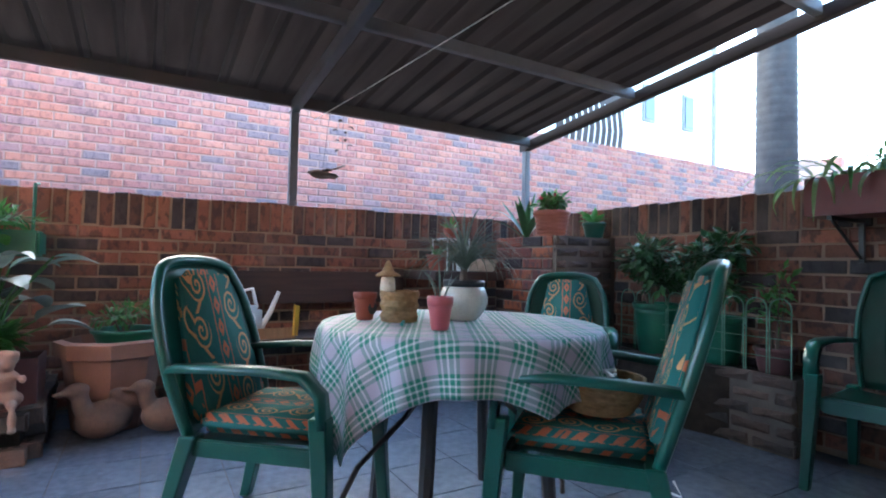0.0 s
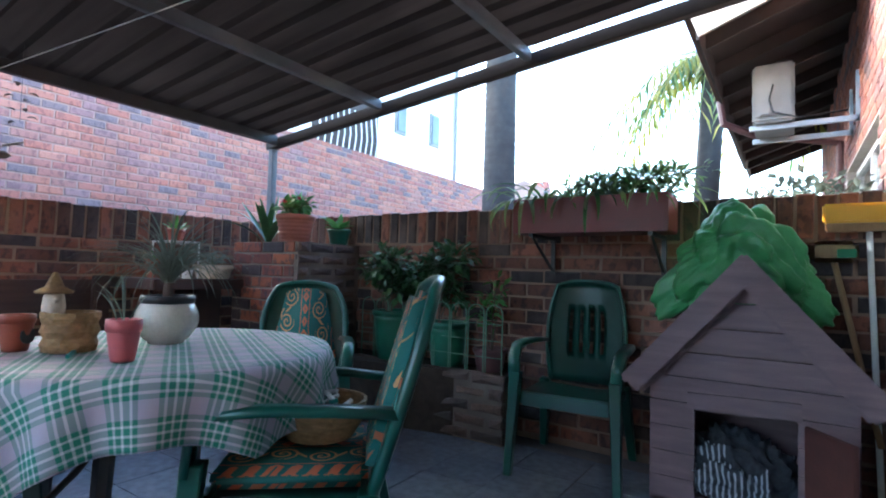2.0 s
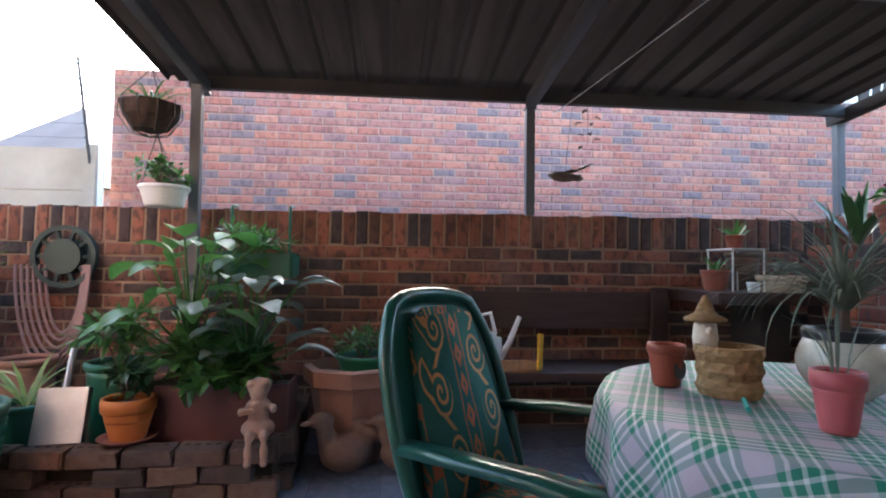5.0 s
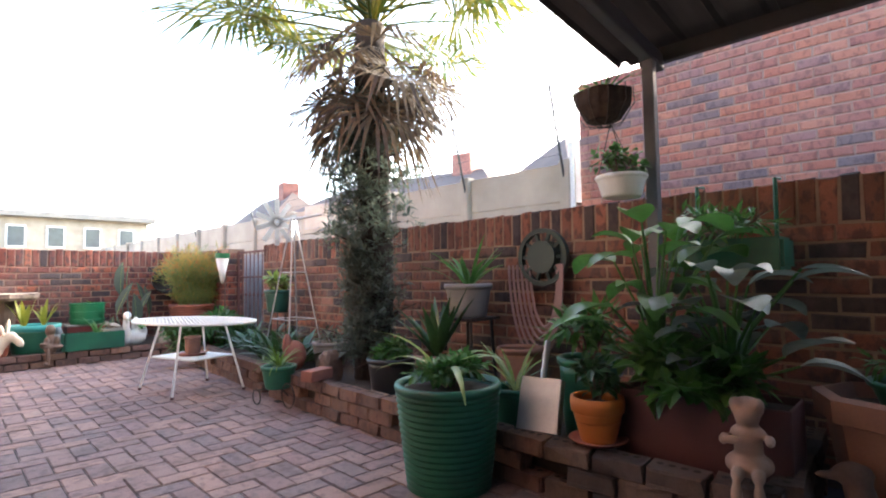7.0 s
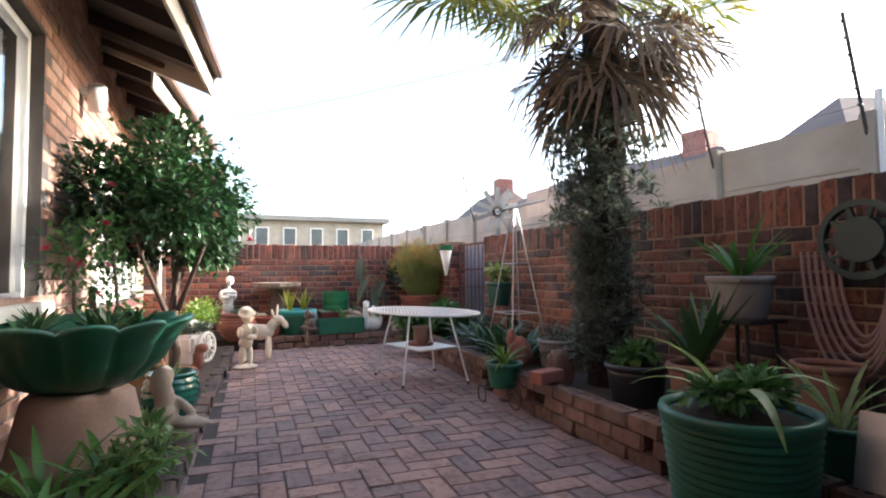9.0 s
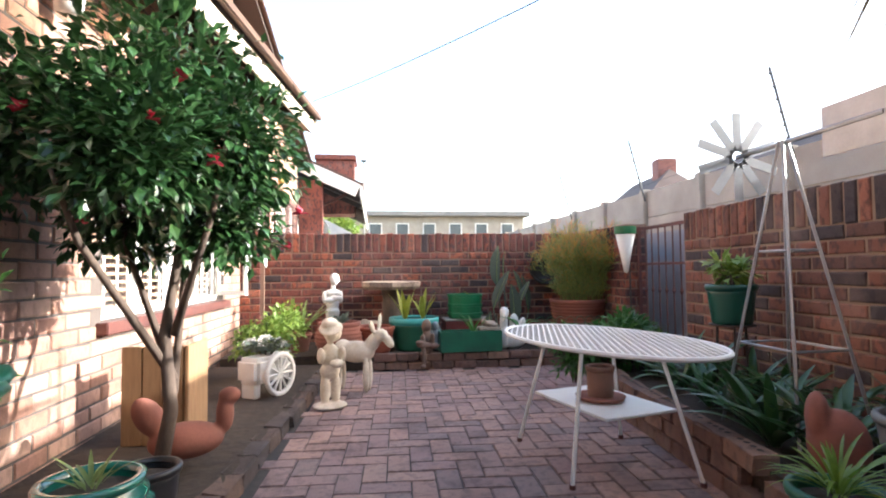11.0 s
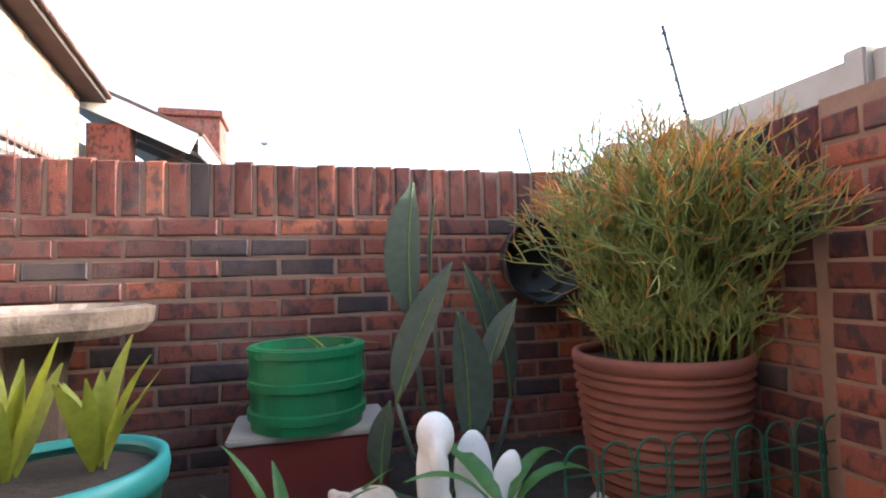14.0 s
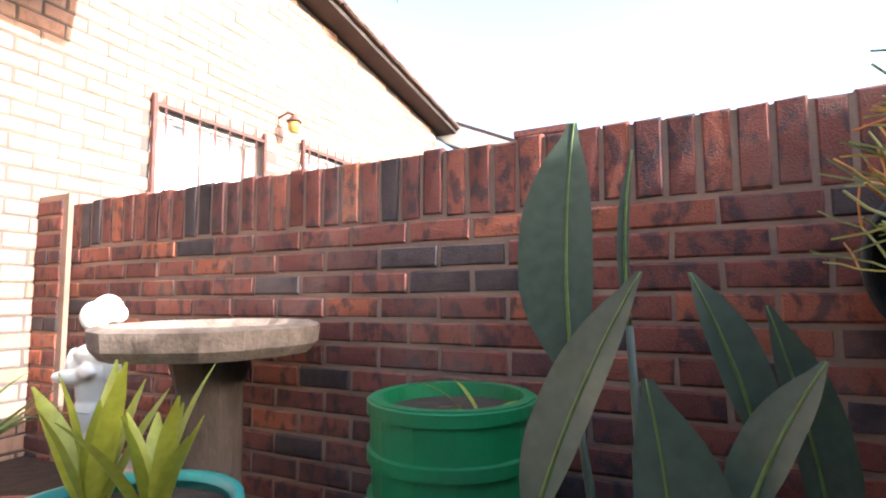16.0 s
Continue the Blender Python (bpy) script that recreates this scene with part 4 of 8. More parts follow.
def tablecloth():
    bm = bmesh.new()
    uvl = bm.loops.layers.uv.new("cloth")
    half, R, rot = 0.69, 0.53, radians(61)
    nA, flat, hang = 144, 7, 12
    flatp = {}
    verts = {}
    cen = bm.verts.new((0, 0, 0.742))
    flatp[cen] = (0, 0)
    for i in range(nA):
        a = 2 * math.pi * i / nA
        ca, sa = math.cos(a - rot), math.sin(a - rot)
        tot = half / max(abs(ca), abs(sa))
        # the corners that lie on the tucked-in chairs are gathered short
        tot = min(tot, half * (1.05 + 0.40 * max(0.0, math.cos(a - radians(106))) ** 2))
        fold = 0.5 + 0.5 * math.sin(a * 17 + 1.2 * math.sin(a * 3))
        for j in range(1, flat + hang + 1):
            if j <= flat:
                r = R * j / flat
                co = (r * math.cos(a), r * math.sin(a), 0.742)
                d = r
            else:
                q = (j - flat) / hang
                d = R + (tot - R) * q
                drop = d - R
                amp = 0.034 * min(1, drop / 0.12) * (fold - 0.35) + 0.03 * drop
                rr = R + 0.014 * min(1, drop / 0.02) + amp
                co = (rr * math.cos(a), rr * math.sin(a), 0.742 - 0.004 - drop * 0.96)
            v = bm.verts.new(co)
            verts[i, j] = v
            flatp[v] = (d * math.cos(a - rot), d * math.sin(a - rot))
    N = flat + hang
    for i in range(nA):
        i2 = (i + 1) % nA
        fs = [bm.faces.new((cen, verts[i, 1], verts[i2, 1]))]
        for j in range(1, N):
            fs.append(bm.faces.new((verts[i, j], verts[i, j + 1], verts[i2, j + 1], verts[i2, j])))
        for f in fs:
            f.smooth = True
            for lp in f.loops:
                lp[uvl].uv = flatp[lp.vert]
    me = bpy.data.meshes.new("tablecloth")
    bmesh.ops.recalc_face_normals(bm, faces=bm.faces)
    bm.to_mesh(me)
    bm.free()
    me.materials.append(M["plaid"])
    ob = new("tablecloth", me)
    so = ob.modifiers.new("thick", "SOLIDIFY")
    so.thickness = 0.0015
    ob.matrix_basis = pose(*TC, 0)
    tagged(ob, "green, lilac and white checked cloth draped over the round table", "tablecloth")


tablecloth()

# ---- dog house ----
d = thing("dog_house", pose(-1.42, -1.80, 0), "plum-brown painted timber dog house with an open door", "dog house")
W, D0, D1, HZ, AP = 0.36, -0.25, 0.25, 0.60, 1.06
for s in (-1, 1):
    part("side_wall", box(s * W - 0.012, s * W + 0.012, D0, D1 - 0.03, 0.03, HZ, 0.003), M["plum"], d)
part("back_wall", box(-W, W, D0, D0 + 0.02, 0.03, HZ, 0.003), M["plum"], d)
part("floor_board", box(-W, W, D0, D1, 0.03, 0.05, 0.003), M["plum"], d)
for s in (-1, 1):
    for y in (D0 + 0.05, D1 - 0.08):
        part("foot", box(s * (W - 0.06) - 0.03, s * (W - 0.06) + 0.03, y - 0.03, y + 0.03, 0.0, 0.03, 0.003), M["wood_raw"], d)
zz = 0.03
k = 0
while zz < AP - 0.1:
    z1 = min(zz + 0.11, AP - 0.06)

    def wid(z):
        return W + 0.012 if z <= HZ + 0.01 else (W + 0.012) * (AP - 0.02 - z) / (AP - 0.02 - HZ)

    segs = [(-1, 1)] if zz > 0.45 else [(-1, -0.47), (0.50, 1)]
    for a, b in segs:
        bm = bmesh.new()
        y0, y1 = D1 - 0.02 + 0.002 * (k % 2), D1 + 0.002 * (k % 2)
        xa0 = a * wid(zz) if a == -1 else a * 0.38
        xa1 = a * wid(z1) if a == -1 else a * 0.38
        xb0 = b * wid(zz) if b == 1 else b * 0.38
        xb1 = b * wid(z1) if b == 1 else b * 0.38
        vs = [bm.verts.new(c) for c in ((xa0, y0, zz), (xb0, y0, zz), (xb1, y0, z1 - 0.004), (xa1, y0, z1 - 0.004), (xa0, y1, zz), (xb0, y1, zz), (xb1, y1, z1 - 0.004), (xa1, y1, z1 - 0.004))]
        for q in ((0, 1, 2, 3), (7, 6, 5, 4), (0, 4, 5, 1), (1, 5, 6, 2), (2, 6, 7, 3), (3, 7, 4, 0)):
            bm.faces.new([vs[e] for e in q])
        part("board", bm, M["plum"], d)
    zz += 0.11
    k += 1
part("lintel", box(-0.21, 0.20, D1 + 0.004, D1 + 0.024, 0.455, 0.525, 0.004, pose(0, 0, 0, 0, 2, 0)), M["plum"], d)
sl = math.degrees(math.atan2(0.545, 0.47))
rl = math.hypot(0.47, 0.545)
for s in (-1, 1):
    m_ = pose(0, 0, AP + 0.045, 0, s * sl, 0)
    part("roof_panel", box(0 if s > 0 else -rl - 0.02, rl + 0.02 if s > 0 else 0, D0 - 0.03, D1 + 0.07, -0.022, 0.0, 0.003, m_), M["plum"], d)
    part("barge_board", box(0.0 if s > 0 else -rl, rl if s > 0 else 0.0, D1 + 0.073 + 0.004 * s, D1 + 0.094 + 0.004 * s, -0.085, 0.012, 0.003, m_), M["plum"], d)
    part("inner_trim", box(0.02 if s > 0 else -rl, rl if s > 0 else -0.02, D1 + 0.004, D1 + 0.03, -0.10, -0.06, 0.003, m_), M["plum"], d)
dr = part("door", box(0, 0.24, -0.009, 0.009, 0.05, 0.45, 0.003, pose(-0.205, D1 + 0.012, 0, 0, 0, 125)), M["rust"], d, "maroon hinged door standing open")
bm = bmesh.new()
bmesh.ops.create_icosphere(bm, subdivisions=6, radius=1)
for v in bm.verts:
    c_ = v.co.copy()
    ridge = (1 - abs(noise.noise(Vector((c_.x * 2.4 + c_.y, c_.y * 3.1, c_.z * 1.3)) + Vector((5, 2, 1))))) ** 3 * 0.30 + (1 - abs(noise.noise(c_ * 4.6 + Vector((1, 7, 0))))) ** 4 * 0.14
    k_ = 0.72 + ridge
    v.co = Vector((c_.x * 0.25 * k_ + 0.02, c_.y * 0.24 * k_ + 0.06, 0.06 + max(0.0, (c_.z + 0.35) * 0.20 * k_ + 0.05 * c_.x)))
tagged(obj("blanket", bm, M["blanket"], True), "crumpled dark grey blanket with white stripes inside the dog house", "blanket").matrix_basis = pose(-1.42, -1.80, 0)
bm = bmesh.new()
bmesh.ops.create_icosphere(bm, subdivisions=6, radius=1)
for v in bm.verts:
    d_ = v.co.copy()
    fold = abs(noise.noise(Vector((d_.x * 2.6, d_.y * 2.2, d_.z * 1.4)) + Vector((3, 1, 0)))) * 0.55 + abs(noise.noise(d_ * 6.0)) * 0.16
    k_ = 0.86 + fold
    v.co = Vector((d_.x * 0.31 * k_, d_.y * 0.13 * k_, (max(-0.9, d_.z) * 0.24 - 0.20 * abs(d_.x) ** 1.6) * k_))
tagged(obj("tarpaulin", bm, M["tarp"], True), "crumpled bright green tarpaulin bundled on the dog house roof", "tarpaulin").matrix_basis = pose(-1.36, -1.92, 1.12)

# ---- house: windows, eaves, roofs ----
def house_window(name, F, u0, u1, z0, z1, bays, blind, label, bars=False):
    w = thing(name, F @ pose(u0, 0.10, z0), label, "window", kind="structure")
    W_, H_ = u1 - u0, z1 - z0
    f = M["white_paint"]
    part("window_frame", bx(bx(bx(box(0, W_, -0.03, 0.03, 0, 0.05, 0.003), 0, W_, -0.03, 0.03, H_ - 0.05, H_, 0.003), 0, 0.05, -0.03, 0.03, 0.05, H_ - 0.05, 0.003), W_ - 0.05, W_, -0.03, 0.03, 0.05, H_ - 0.05, 0.003), f, w)
    for k in range(1, bays):
        part("mullion", box(W_ * k / bays - 0.03, W_ * k / bays + 0.03, -0.03, 0.03, 0.05, H_ - 0.05, 0.003), f, w)
    for k in range(bays):
        part("pane", box(W_ * k / bays + 0.03, W_ * (k + 1) / bays - 0.03, -0.004, 0.004, 0.05, H_ - 0.05, 0), M["clear"], w).visible_shadow = False
    if blind:
        z = 0.06
        while z < H_ - 0.08:
            part("blind_slat", box(0.06, W_ - 0.06, -0.014, 0.014, -0.0015, 0.0015, 0, pose(0, 0.04, z, 38, 0, 0)), M["blind"], w)
            z += 0.052
        for k in range(int(W_ / 0.16)):
            part("burglar_bar", tube([(0.14 + k * 0.16, -0.040, 0.03), (0.14 + k * 0.16, -0.040, H_ - 0.03)], 0.007, 5), f, w)
        # one casement leaf stands open towards the yard, hinged on the far jamb
        c_ = part("casement", bx(bx(bx(box(-0.42, 0, -0.015, 0.015, 0.05, 0.09, 0.003), -0.42, 0, -0.015, 0.015, H_ - 0.09, H_ - 0.05, 0.003), -0.42, -0.38, -0.015, 0.015, 0.09, H_ - 0.09, 0.003), -0.04, 0, -0.015, 0.015, 0.09, H_ - 0.09, 0.003), f, w, "white steel casement leaf standing open")
        c_.matrix_basis = pose(W_ - 0.05, -0.05, 0, 0, 0, 55)
    if bars:
        for k in range(int(W_ / 0.13)):
            part("burglar_bar", tube([(0.08 + k * 0.13, -0.13, 0.0), (0.08 + k * 0.13, -0.13, H_ + 0.07)], 0.007, 5), M["rust"], w)
        for x_ in (0.0, W_):
            part("guard_post", box(x_ - 0.014, x_ + 0.014, -0.145, -0.115, -0.05, H_ + 0.06, 0.003), M["rust"], w)
        for z_ in (0.04, H_ - 0.02):
            part("guard_rail", box(0.015, W_ - 0.015, -0.140, -0.136, z_, z_ + 0.025, 0.001), M["rust"], w)
    part("window_sill", box(-0.06, W_ + 0.06, -0.16, -0.03, -0.07, -0.002, 0.006, pose(0, 0, 0, 0, 0, 0)), M["rust"] if blind else M["white_paint"], w)
    # behind blinds a dark sheet stands in for the unlit room
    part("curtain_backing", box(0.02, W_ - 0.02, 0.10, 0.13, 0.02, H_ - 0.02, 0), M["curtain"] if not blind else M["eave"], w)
    return w


house_window("window_1", F_HOUSE, *HW[0][:2], HW[0][2], HW[0][3], 2, False, "white steel house window with pale curtains")
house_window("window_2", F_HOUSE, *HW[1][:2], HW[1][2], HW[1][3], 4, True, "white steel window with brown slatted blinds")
for i_, n_ in ((2, 2), (3, 3)):
    house_window("window_%d" % (i_ + 1), F_HOUSE, *HW[i_][:2], HW[i_][2], HW[i_][3], n_, False, "white window behind a rust-brown burglar guard in the gable wall", True)
house_window("window_5", F_HOUSE2, -4.9, -2.9, 0.9, 2.0, 2, False, "white window in the brick wall past the patio")


def eave(F, u0, u1, out, z_out, label, skew=0.0):
    """Open rafter eave along a wall: boards, rafters and a fascia, falling outwards."""
    # the house eaves are set saw-toothed, each swinging out from the wall by skew degrees
    F = F @ pose(u1, -out, 0, 0, 0, -skew) @ pose(-u1, out, 0)
    e = thing("eave", F, label, "eave", "house eaves", "structure")
    rise = 0.36
    ang = math.degrees(math.atan(rise))
    ln = (out + 0.6) / math.cos(radians(ang))
    m0 = pose(0, -out, z_out, ang, 0, 0)
    part("roof_deck", box(u0, u1, 0, ln, 0.10, 0.13, 0, m0), M["eave"], e)
    part("tile_edge", box(u0 - 0.03, u1 + 0.03, -0.06, ln, 0.134, 0.19, 0.01, m0), M["rooftile"], e)
    u = u0 + 0.05
    while u < u1:
        part("rafter", box(u, u + 0.045, 0.0, ln, -0.01, 0.098, 0.003, m0), M["eave"], e)
        u += 0.62
    # the deep eave past the patio gets a dark fascia colour for its shade
    part("fascia_board", box(u0, u1, -out - 0.025, -out - 0.002, z_out - 0.06, z_out + 0.15, 0.003), M["eave"] if out > 0.9 else M["fascia"], e, "cream painted fascia, coloured dark where it lies in shade")
    part("barge_board", box(u1, u1 + 0.022, -0.02, ln, -0.04, 0.15, 0.003, m0), M["fascia"], e, "cream painted barge board")
    return e


eave(F_HOUSE, -7.4, -3.12, 0.84, 2.60, "open timber eave with cream fascia over the house wall", 8.0)
eave(F_HOUSE, -3.07, 0.0, 0.80, 2.64, "open timber eave with cream fascia above the blind window", 8.0)
eave(F_HOUSE2, -9.0, -3.0, 0.95, 2.75, "dark open eave past the patio, its fascia darkened for shade")
r = thing("house_roof", F_HOUSE, "brown tiled gable roof of the house", "roof", kind="structure")
sl_ = math.degrees(math.atan(0.15))
E_ = UG + 0.12
part("roof_deck", box(-12.4, 0.05, -0.24, 5.0, 0.0, 0.05, 0, pose(E_, 0, gable_top(E_) + 0.01, 0, sl_, 0)), M["eave"], r)
q = 0.0
while q < 12.3:
    part("tile_course", box(-q - 0.34, -q, -0.30, 5.0, 0.0, 0.045, 0.01, pose(E_ + 0.05, 0, gable_top(E_ + 0.05) + 0.055, 0, sl_, 0) @ pose(-q, 0, 0, 0, 2.5, 0) @ pose(q, 0, 0)), M["rooftile"], r)
    q += 0.345
# far wing of the house with a white fascia and chimney
hw = thing("house_wing", pose(0, 14.6, 0), "far brick wing of the house with white fascia and chimney", "house")
part("wall", box(-4.0, -1.62, 0.3, 9.0, 0, 2.75, 0), M["white_paint"], hw, "pale painted wall under the eave")
part("pier", box(-1.44, -0.95, 0.02, 0.26, 0, 2.92, 0.01), M["end_brick"], hw, "red brick pier")
ang_ = math.degrees(math.atan(0.446))
m_ = pose(-0.16, 0, 2.80, 0, ang_, 0)
part("roof_deck", box(-2.6, 0.0, 0.03, 9.2, -0.02, 0.02, 0, m_), M["eave"], hw)
part("roof_tile", box(-2.6, 0.05, -0.02, 9.2, 0.024, 0.07, 0.01, m_), M["rooftile"], hw)
part("barge_board", box(-1.40, 0.0, -0.02, 0.025, -0.26, 0.02, 0.005, m_), M["white_paint"], hw, "white painted barge board")
part("fascia", box(-0.16, -0.12, 0.03, 9.2, 2.56, 2.80, 0.005), M["white_paint"], hw, "white painted fascia")
for k in range(6):
    part("rafter", box(-1.7, -0.03, 0.5 + 1.3 * k, 0.56 + 1.3 * k, -0.14, -0.022, 0.003, m_), M["eave"], hw)
part("brace", tube([(-1.58, 0.9, 2.2), (-0.5, 0.9, 2.75)], 0.035, 6), M["rust"], hw)
w_ = part("window", box(-1.615, -1.57, 1.2, 3.0, 1.1, 2.35, 0.004), M["white_paint"], hw)
part("pane", box(-1.568, -1.56, 1.28, 2.92, 1.18, 2.27, 0), M["glass"], w_)
ch_ = part("chimney", box(-0.42 - 1.05, -0.42, 18.19 - 14.6, 18.19 - 13.6, 2.6, 4.27 - 0.15, 0.02), M["end_brick"], hw, "red brick chimney")
part("chimney_cap", box(-0.42 - 1.10, -0.42 + 0.05, 18.19 - 14.65, 18.19 - 13.55, 4.27 - 0.149, 4.27, 0.02), M["end_brick"], ch_)
ln_ = thing("wall_lantern", F_HOUSE @ pose(1.70, 0, 2.36), "weathered brass lantern on the gable wall", "lamp")
part("arm", tube([(0, 0.0, 0.06), (0, -0.10, 0.09), (0, -0.17, 0.06)], 0.010, 6), M["rust"], ln_)
part("cap", lathe([(0.0, 0.06), (0.02, 0.05), (0.065, 0.0), (0.0, 0.0)], 12), M["rust"], ln_).matrix_basis = pose(0, -0.17, 0)
part("globe", lathe([(0.0, -0.10), (0.035, -0.09), (0.05, -0.04), (0.045, -0.002), (0.0, -0.002)], 14), M["yellow_glass"], ln_, smooth=True).matrix_basis = pose(0, -0.17, 0)

wl = thing("wall_lamp", F_HOUSE @ pose(-3.66, 0, 2.24), "white bulkhead lamp on the house wall", "lamp")
part("base", box(-0.04, 0.04, -0.05, 0.0, 0.02, 0.08, 0.008), M["white_paint"], wl)
part("shade", lathe([(0.0, -0.2), (0.055, -0.19), (0.065, -0.1), (0.06, 0.0), (0.0, 0.01)], 16), M["white_plastic"], wl, smooth=True).matrix_basis = pose(0, -0.1, 0.1)

# ---- air conditioner by the patio ----
ac = thing("air_conditioner", pose(-1.47, -4.05, 2.24) @ Matrix.Scale(0.82, 4), "white outdoor air-conditioning unit on steel wall brackets", "air conditioner")
# white casing coloured grey to put in the shade under the eave
part("casing", box(-0.17, 0.17, -0.38, 0.38, 0, 0.56, 0.02), M["grey_pot"], ac)
part("side_panel", box(-0.15, 0.15, 0.381, 0.392, 0.05, 0.53, 0.008), M["grey_pot"], ac)
part("valve_cover", box(0.02, 0.10, 0.393, 0.42, 0.06, 0.16, 0.008), M["grey_pot"], ac)
part("label_plate", box(-0.10, 0.0, 0.393, 0.396, 0.42, 0.48, 0.0), M["grey_pot"], ac)
for s in (-0.28, 0.28):
    part("bracket", bx(box(-0.66, 0.2, s - 0.02, s + 0.02, -0.05, -0.002, 0.003), -0.66, -0.62, s - 0.02, s + 0.02, -0.05, 0.4, 0.003), M["galv"], ac)
part("cable", tube([(0.0, 0.40, 0.35), (0.03, 0.43, 0.2), (0.0, 0.43, 0.08), (-0.2, 0.42, 0.0), (-0.56, 0.3, 0.05)], 0.008, 6), M["black"], ac)
gp = thing("gutter_pipe", pose(0, 0, 0), "mauve painted gutter downpipe under the eave", "pipe")
part("pipe", tube([(-1.02, -4.6, 2.72), (-1.05, -4.6, 2.5), (-1.3, -4.7, 2.38), (-1.95, -4.8, 2.25), (-1.95, -4.8, 1.4)], 0.035, 8), M["brown_box"], gp)

# ---- gate, pier and short side wall by the end ----
pier = structure("wall_gate_pier", box(2.606, 2.84, 8.326, 8.56, -0.06, WT - 0.01, 0), M["mortar_warm"], "square red brick gate pier")
wsd = structure("wall_side", box(2.666, 2.88, 8.561, 9.688, -0.06, WT - 0.01, 0), M["mortar_warm"], "short red brick wall between gate and end wall")
fence2 = structure("wall_lane", box(3.3, 3.4, 7.0, 9.4, -0.06, 1.35, 0), surf("grey_block", (0.30, 0.31, 0.33), (0.24, 0.25, 0.27), scale=4, rough=0.9, bump=0.2), "grey block wall behind the gate", "wall")
g = thing("metal_gate", pose(2.74, 7.47, 0), "red oxide painted steel garden gate with spear bars", "gate")
part("gate_frame", bx(bx(bx(bx(box(-0.015, 0.015, 0.0, 0.03, 0.05, 1.36, 0.003), -0.015, 0.015, 0.81, 0.84, 0.05, 1.36, 0.003), -0.012, 0.012, 0.03, 0.81, 1.32, 1.35, 0.003), -0.012, 0.012, 0.03, 0.81, 0.08, 0.11, 0.003), -0.012, 0.012, 0.03, 0.81, 0.98, 1.0, 0.003), M["rust"], g)
for k in range(6):
    part("bar", tube([(0, 0.13 + 0.115 * k, 0.1), (0, 0.13 + 0.115 * k, 1.33)], 0.007, 6), M["rust"], g)
    part("spear", lathe([(0.0, 0.09), (0.018, 0.03), (0.006, 0.0)], 6), M["rust"], g).matrix_basis = pose(0, 0.13 + 0.115 * k, 0.72)

pier2 = structure("wall_end_pier", box(-1.38, -1.115, 9.660, 9.684, -0.06, 1.45, 0), M["mortar_warm"], "narrow red brick pier where the end wall meets the house")

# ---- precast fence, electric wires ----
fz = 2.16
fence = thing("concrete_fence", pose(4.4, 0, 0), "weathered precast concrete panel fence", "fence", kind="structure")
for k in range(14):
    y = 3.93 + 1.42 * k
    part("post", box(-0.09, 0.06, y, y + 0.13, 0, fz + 0.03, 0.012), M["concrete"], fence)
    for j in range(5):
        part("panel", box(-0.03, 0.03, y + 0.131, y + 1.419, fz - 0.42 * (j + 1) + 0.004, fz - 0.42 * j - 0.004, 0.006), M["concrete"], fence)
for k, y in enumerate((4.0, 5.4, 8.1, 11.0, 14.0)):
    p = thing("fence_pole", pose(4.32, y, 2.0), "thin electric-fence pole with insulators", "pole", "electric fence poles")
    part("rod", tube([(0, 0, 0), (-0.25, 0, 0.95)], 0.014, 6), M["steel_dark"], p)
    for j in range(6):
        part("insulator", lathe([(0.0, 0.0), (0.022, 0.008), (0.022, 0.022), (0.0, 0.03)], 6), M["black"], p).matrix_basis = pose(-0.07 - 0.034 * j, 0, 0.22 + 0.13 * j)
for j in range(6):
    tagged(obj("fence_wire", tube([(4.25 - 0.034 * j, 4.0, 2.23 + 0.13 * j), (4.25 - 0.034 * j, 14.0, 2.23 + 0.13 * j)], 0.0025, 4), M["wire"]), "thin electric fence wire strung between poles", "wire", "fence wires")
tagged(obj("cable", tube(arc((3.9, 3.5, 3.1), (-0.9, 12.5, 3.9), 0.15, 14), 0.006, 5), M["wire"]), "thin overhead cable crossing the yard", "cable")
tagged(obj("overflow_pipe", tube([(4.36, 3.93, 1.35), (4.36, 3.93, 2.35)], 0.03, 8), M["white_plastic"]), "white downpipe at the neighbour's wall corner", "pipe")

# ---- neighbours and distance ----
def gable_house(m, lx, ly, h, ridge, wallm, roofm, label, wins=()):
    b = thing("house", m, label, "house", "neighbouring houses")
    part("wall", box(-lx, lx, -ly, ly, 0, h, 0), wallm, b)
    bm2 = bmesh.new()
    o = 0.3
    vs2 = [bm2.verts.new(c) for c in ((-lx - o, -ly - o, h - 0.1), (lx + o, -ly - o, h - 0.1), (lx + o, ly + o, h - 0.1), (-lx - o, ly + o, h - 0.1), (0, -ly * 0.55, ridge), (0, ly * 0.55, ridge))]
    for q_ in ((0, 1, 4), (1, 2, 5, 4), (2, 3, 5), (3, 0, 4, 5), (3, 2, 1, 0)):
        bm2.faces.new([vs2[e] for e in q_])
    rf = part("roof", bm2, roofm, b)
    part("chimney", box(-0.4, 0.4, -ly * 0.5, -ly * 0.5 + 0.7, ridge - 1.0, ridge + 0.5, 0.02), wallm, rf)
    for x0, x1, z0, z1 in wins:
        w_ = part("window", box(x0, x1, -ly - 0.03, -ly - 0.005, z0, z1, 0.004), M["white_paint"], b)
        part("pane", box(x0 + 0.06, x1 - 0.06, -ly - 0.045, -ly - 0.031, z0 + 0.06, z1 - 0.06, 0), M["glass"], w_)
    return b


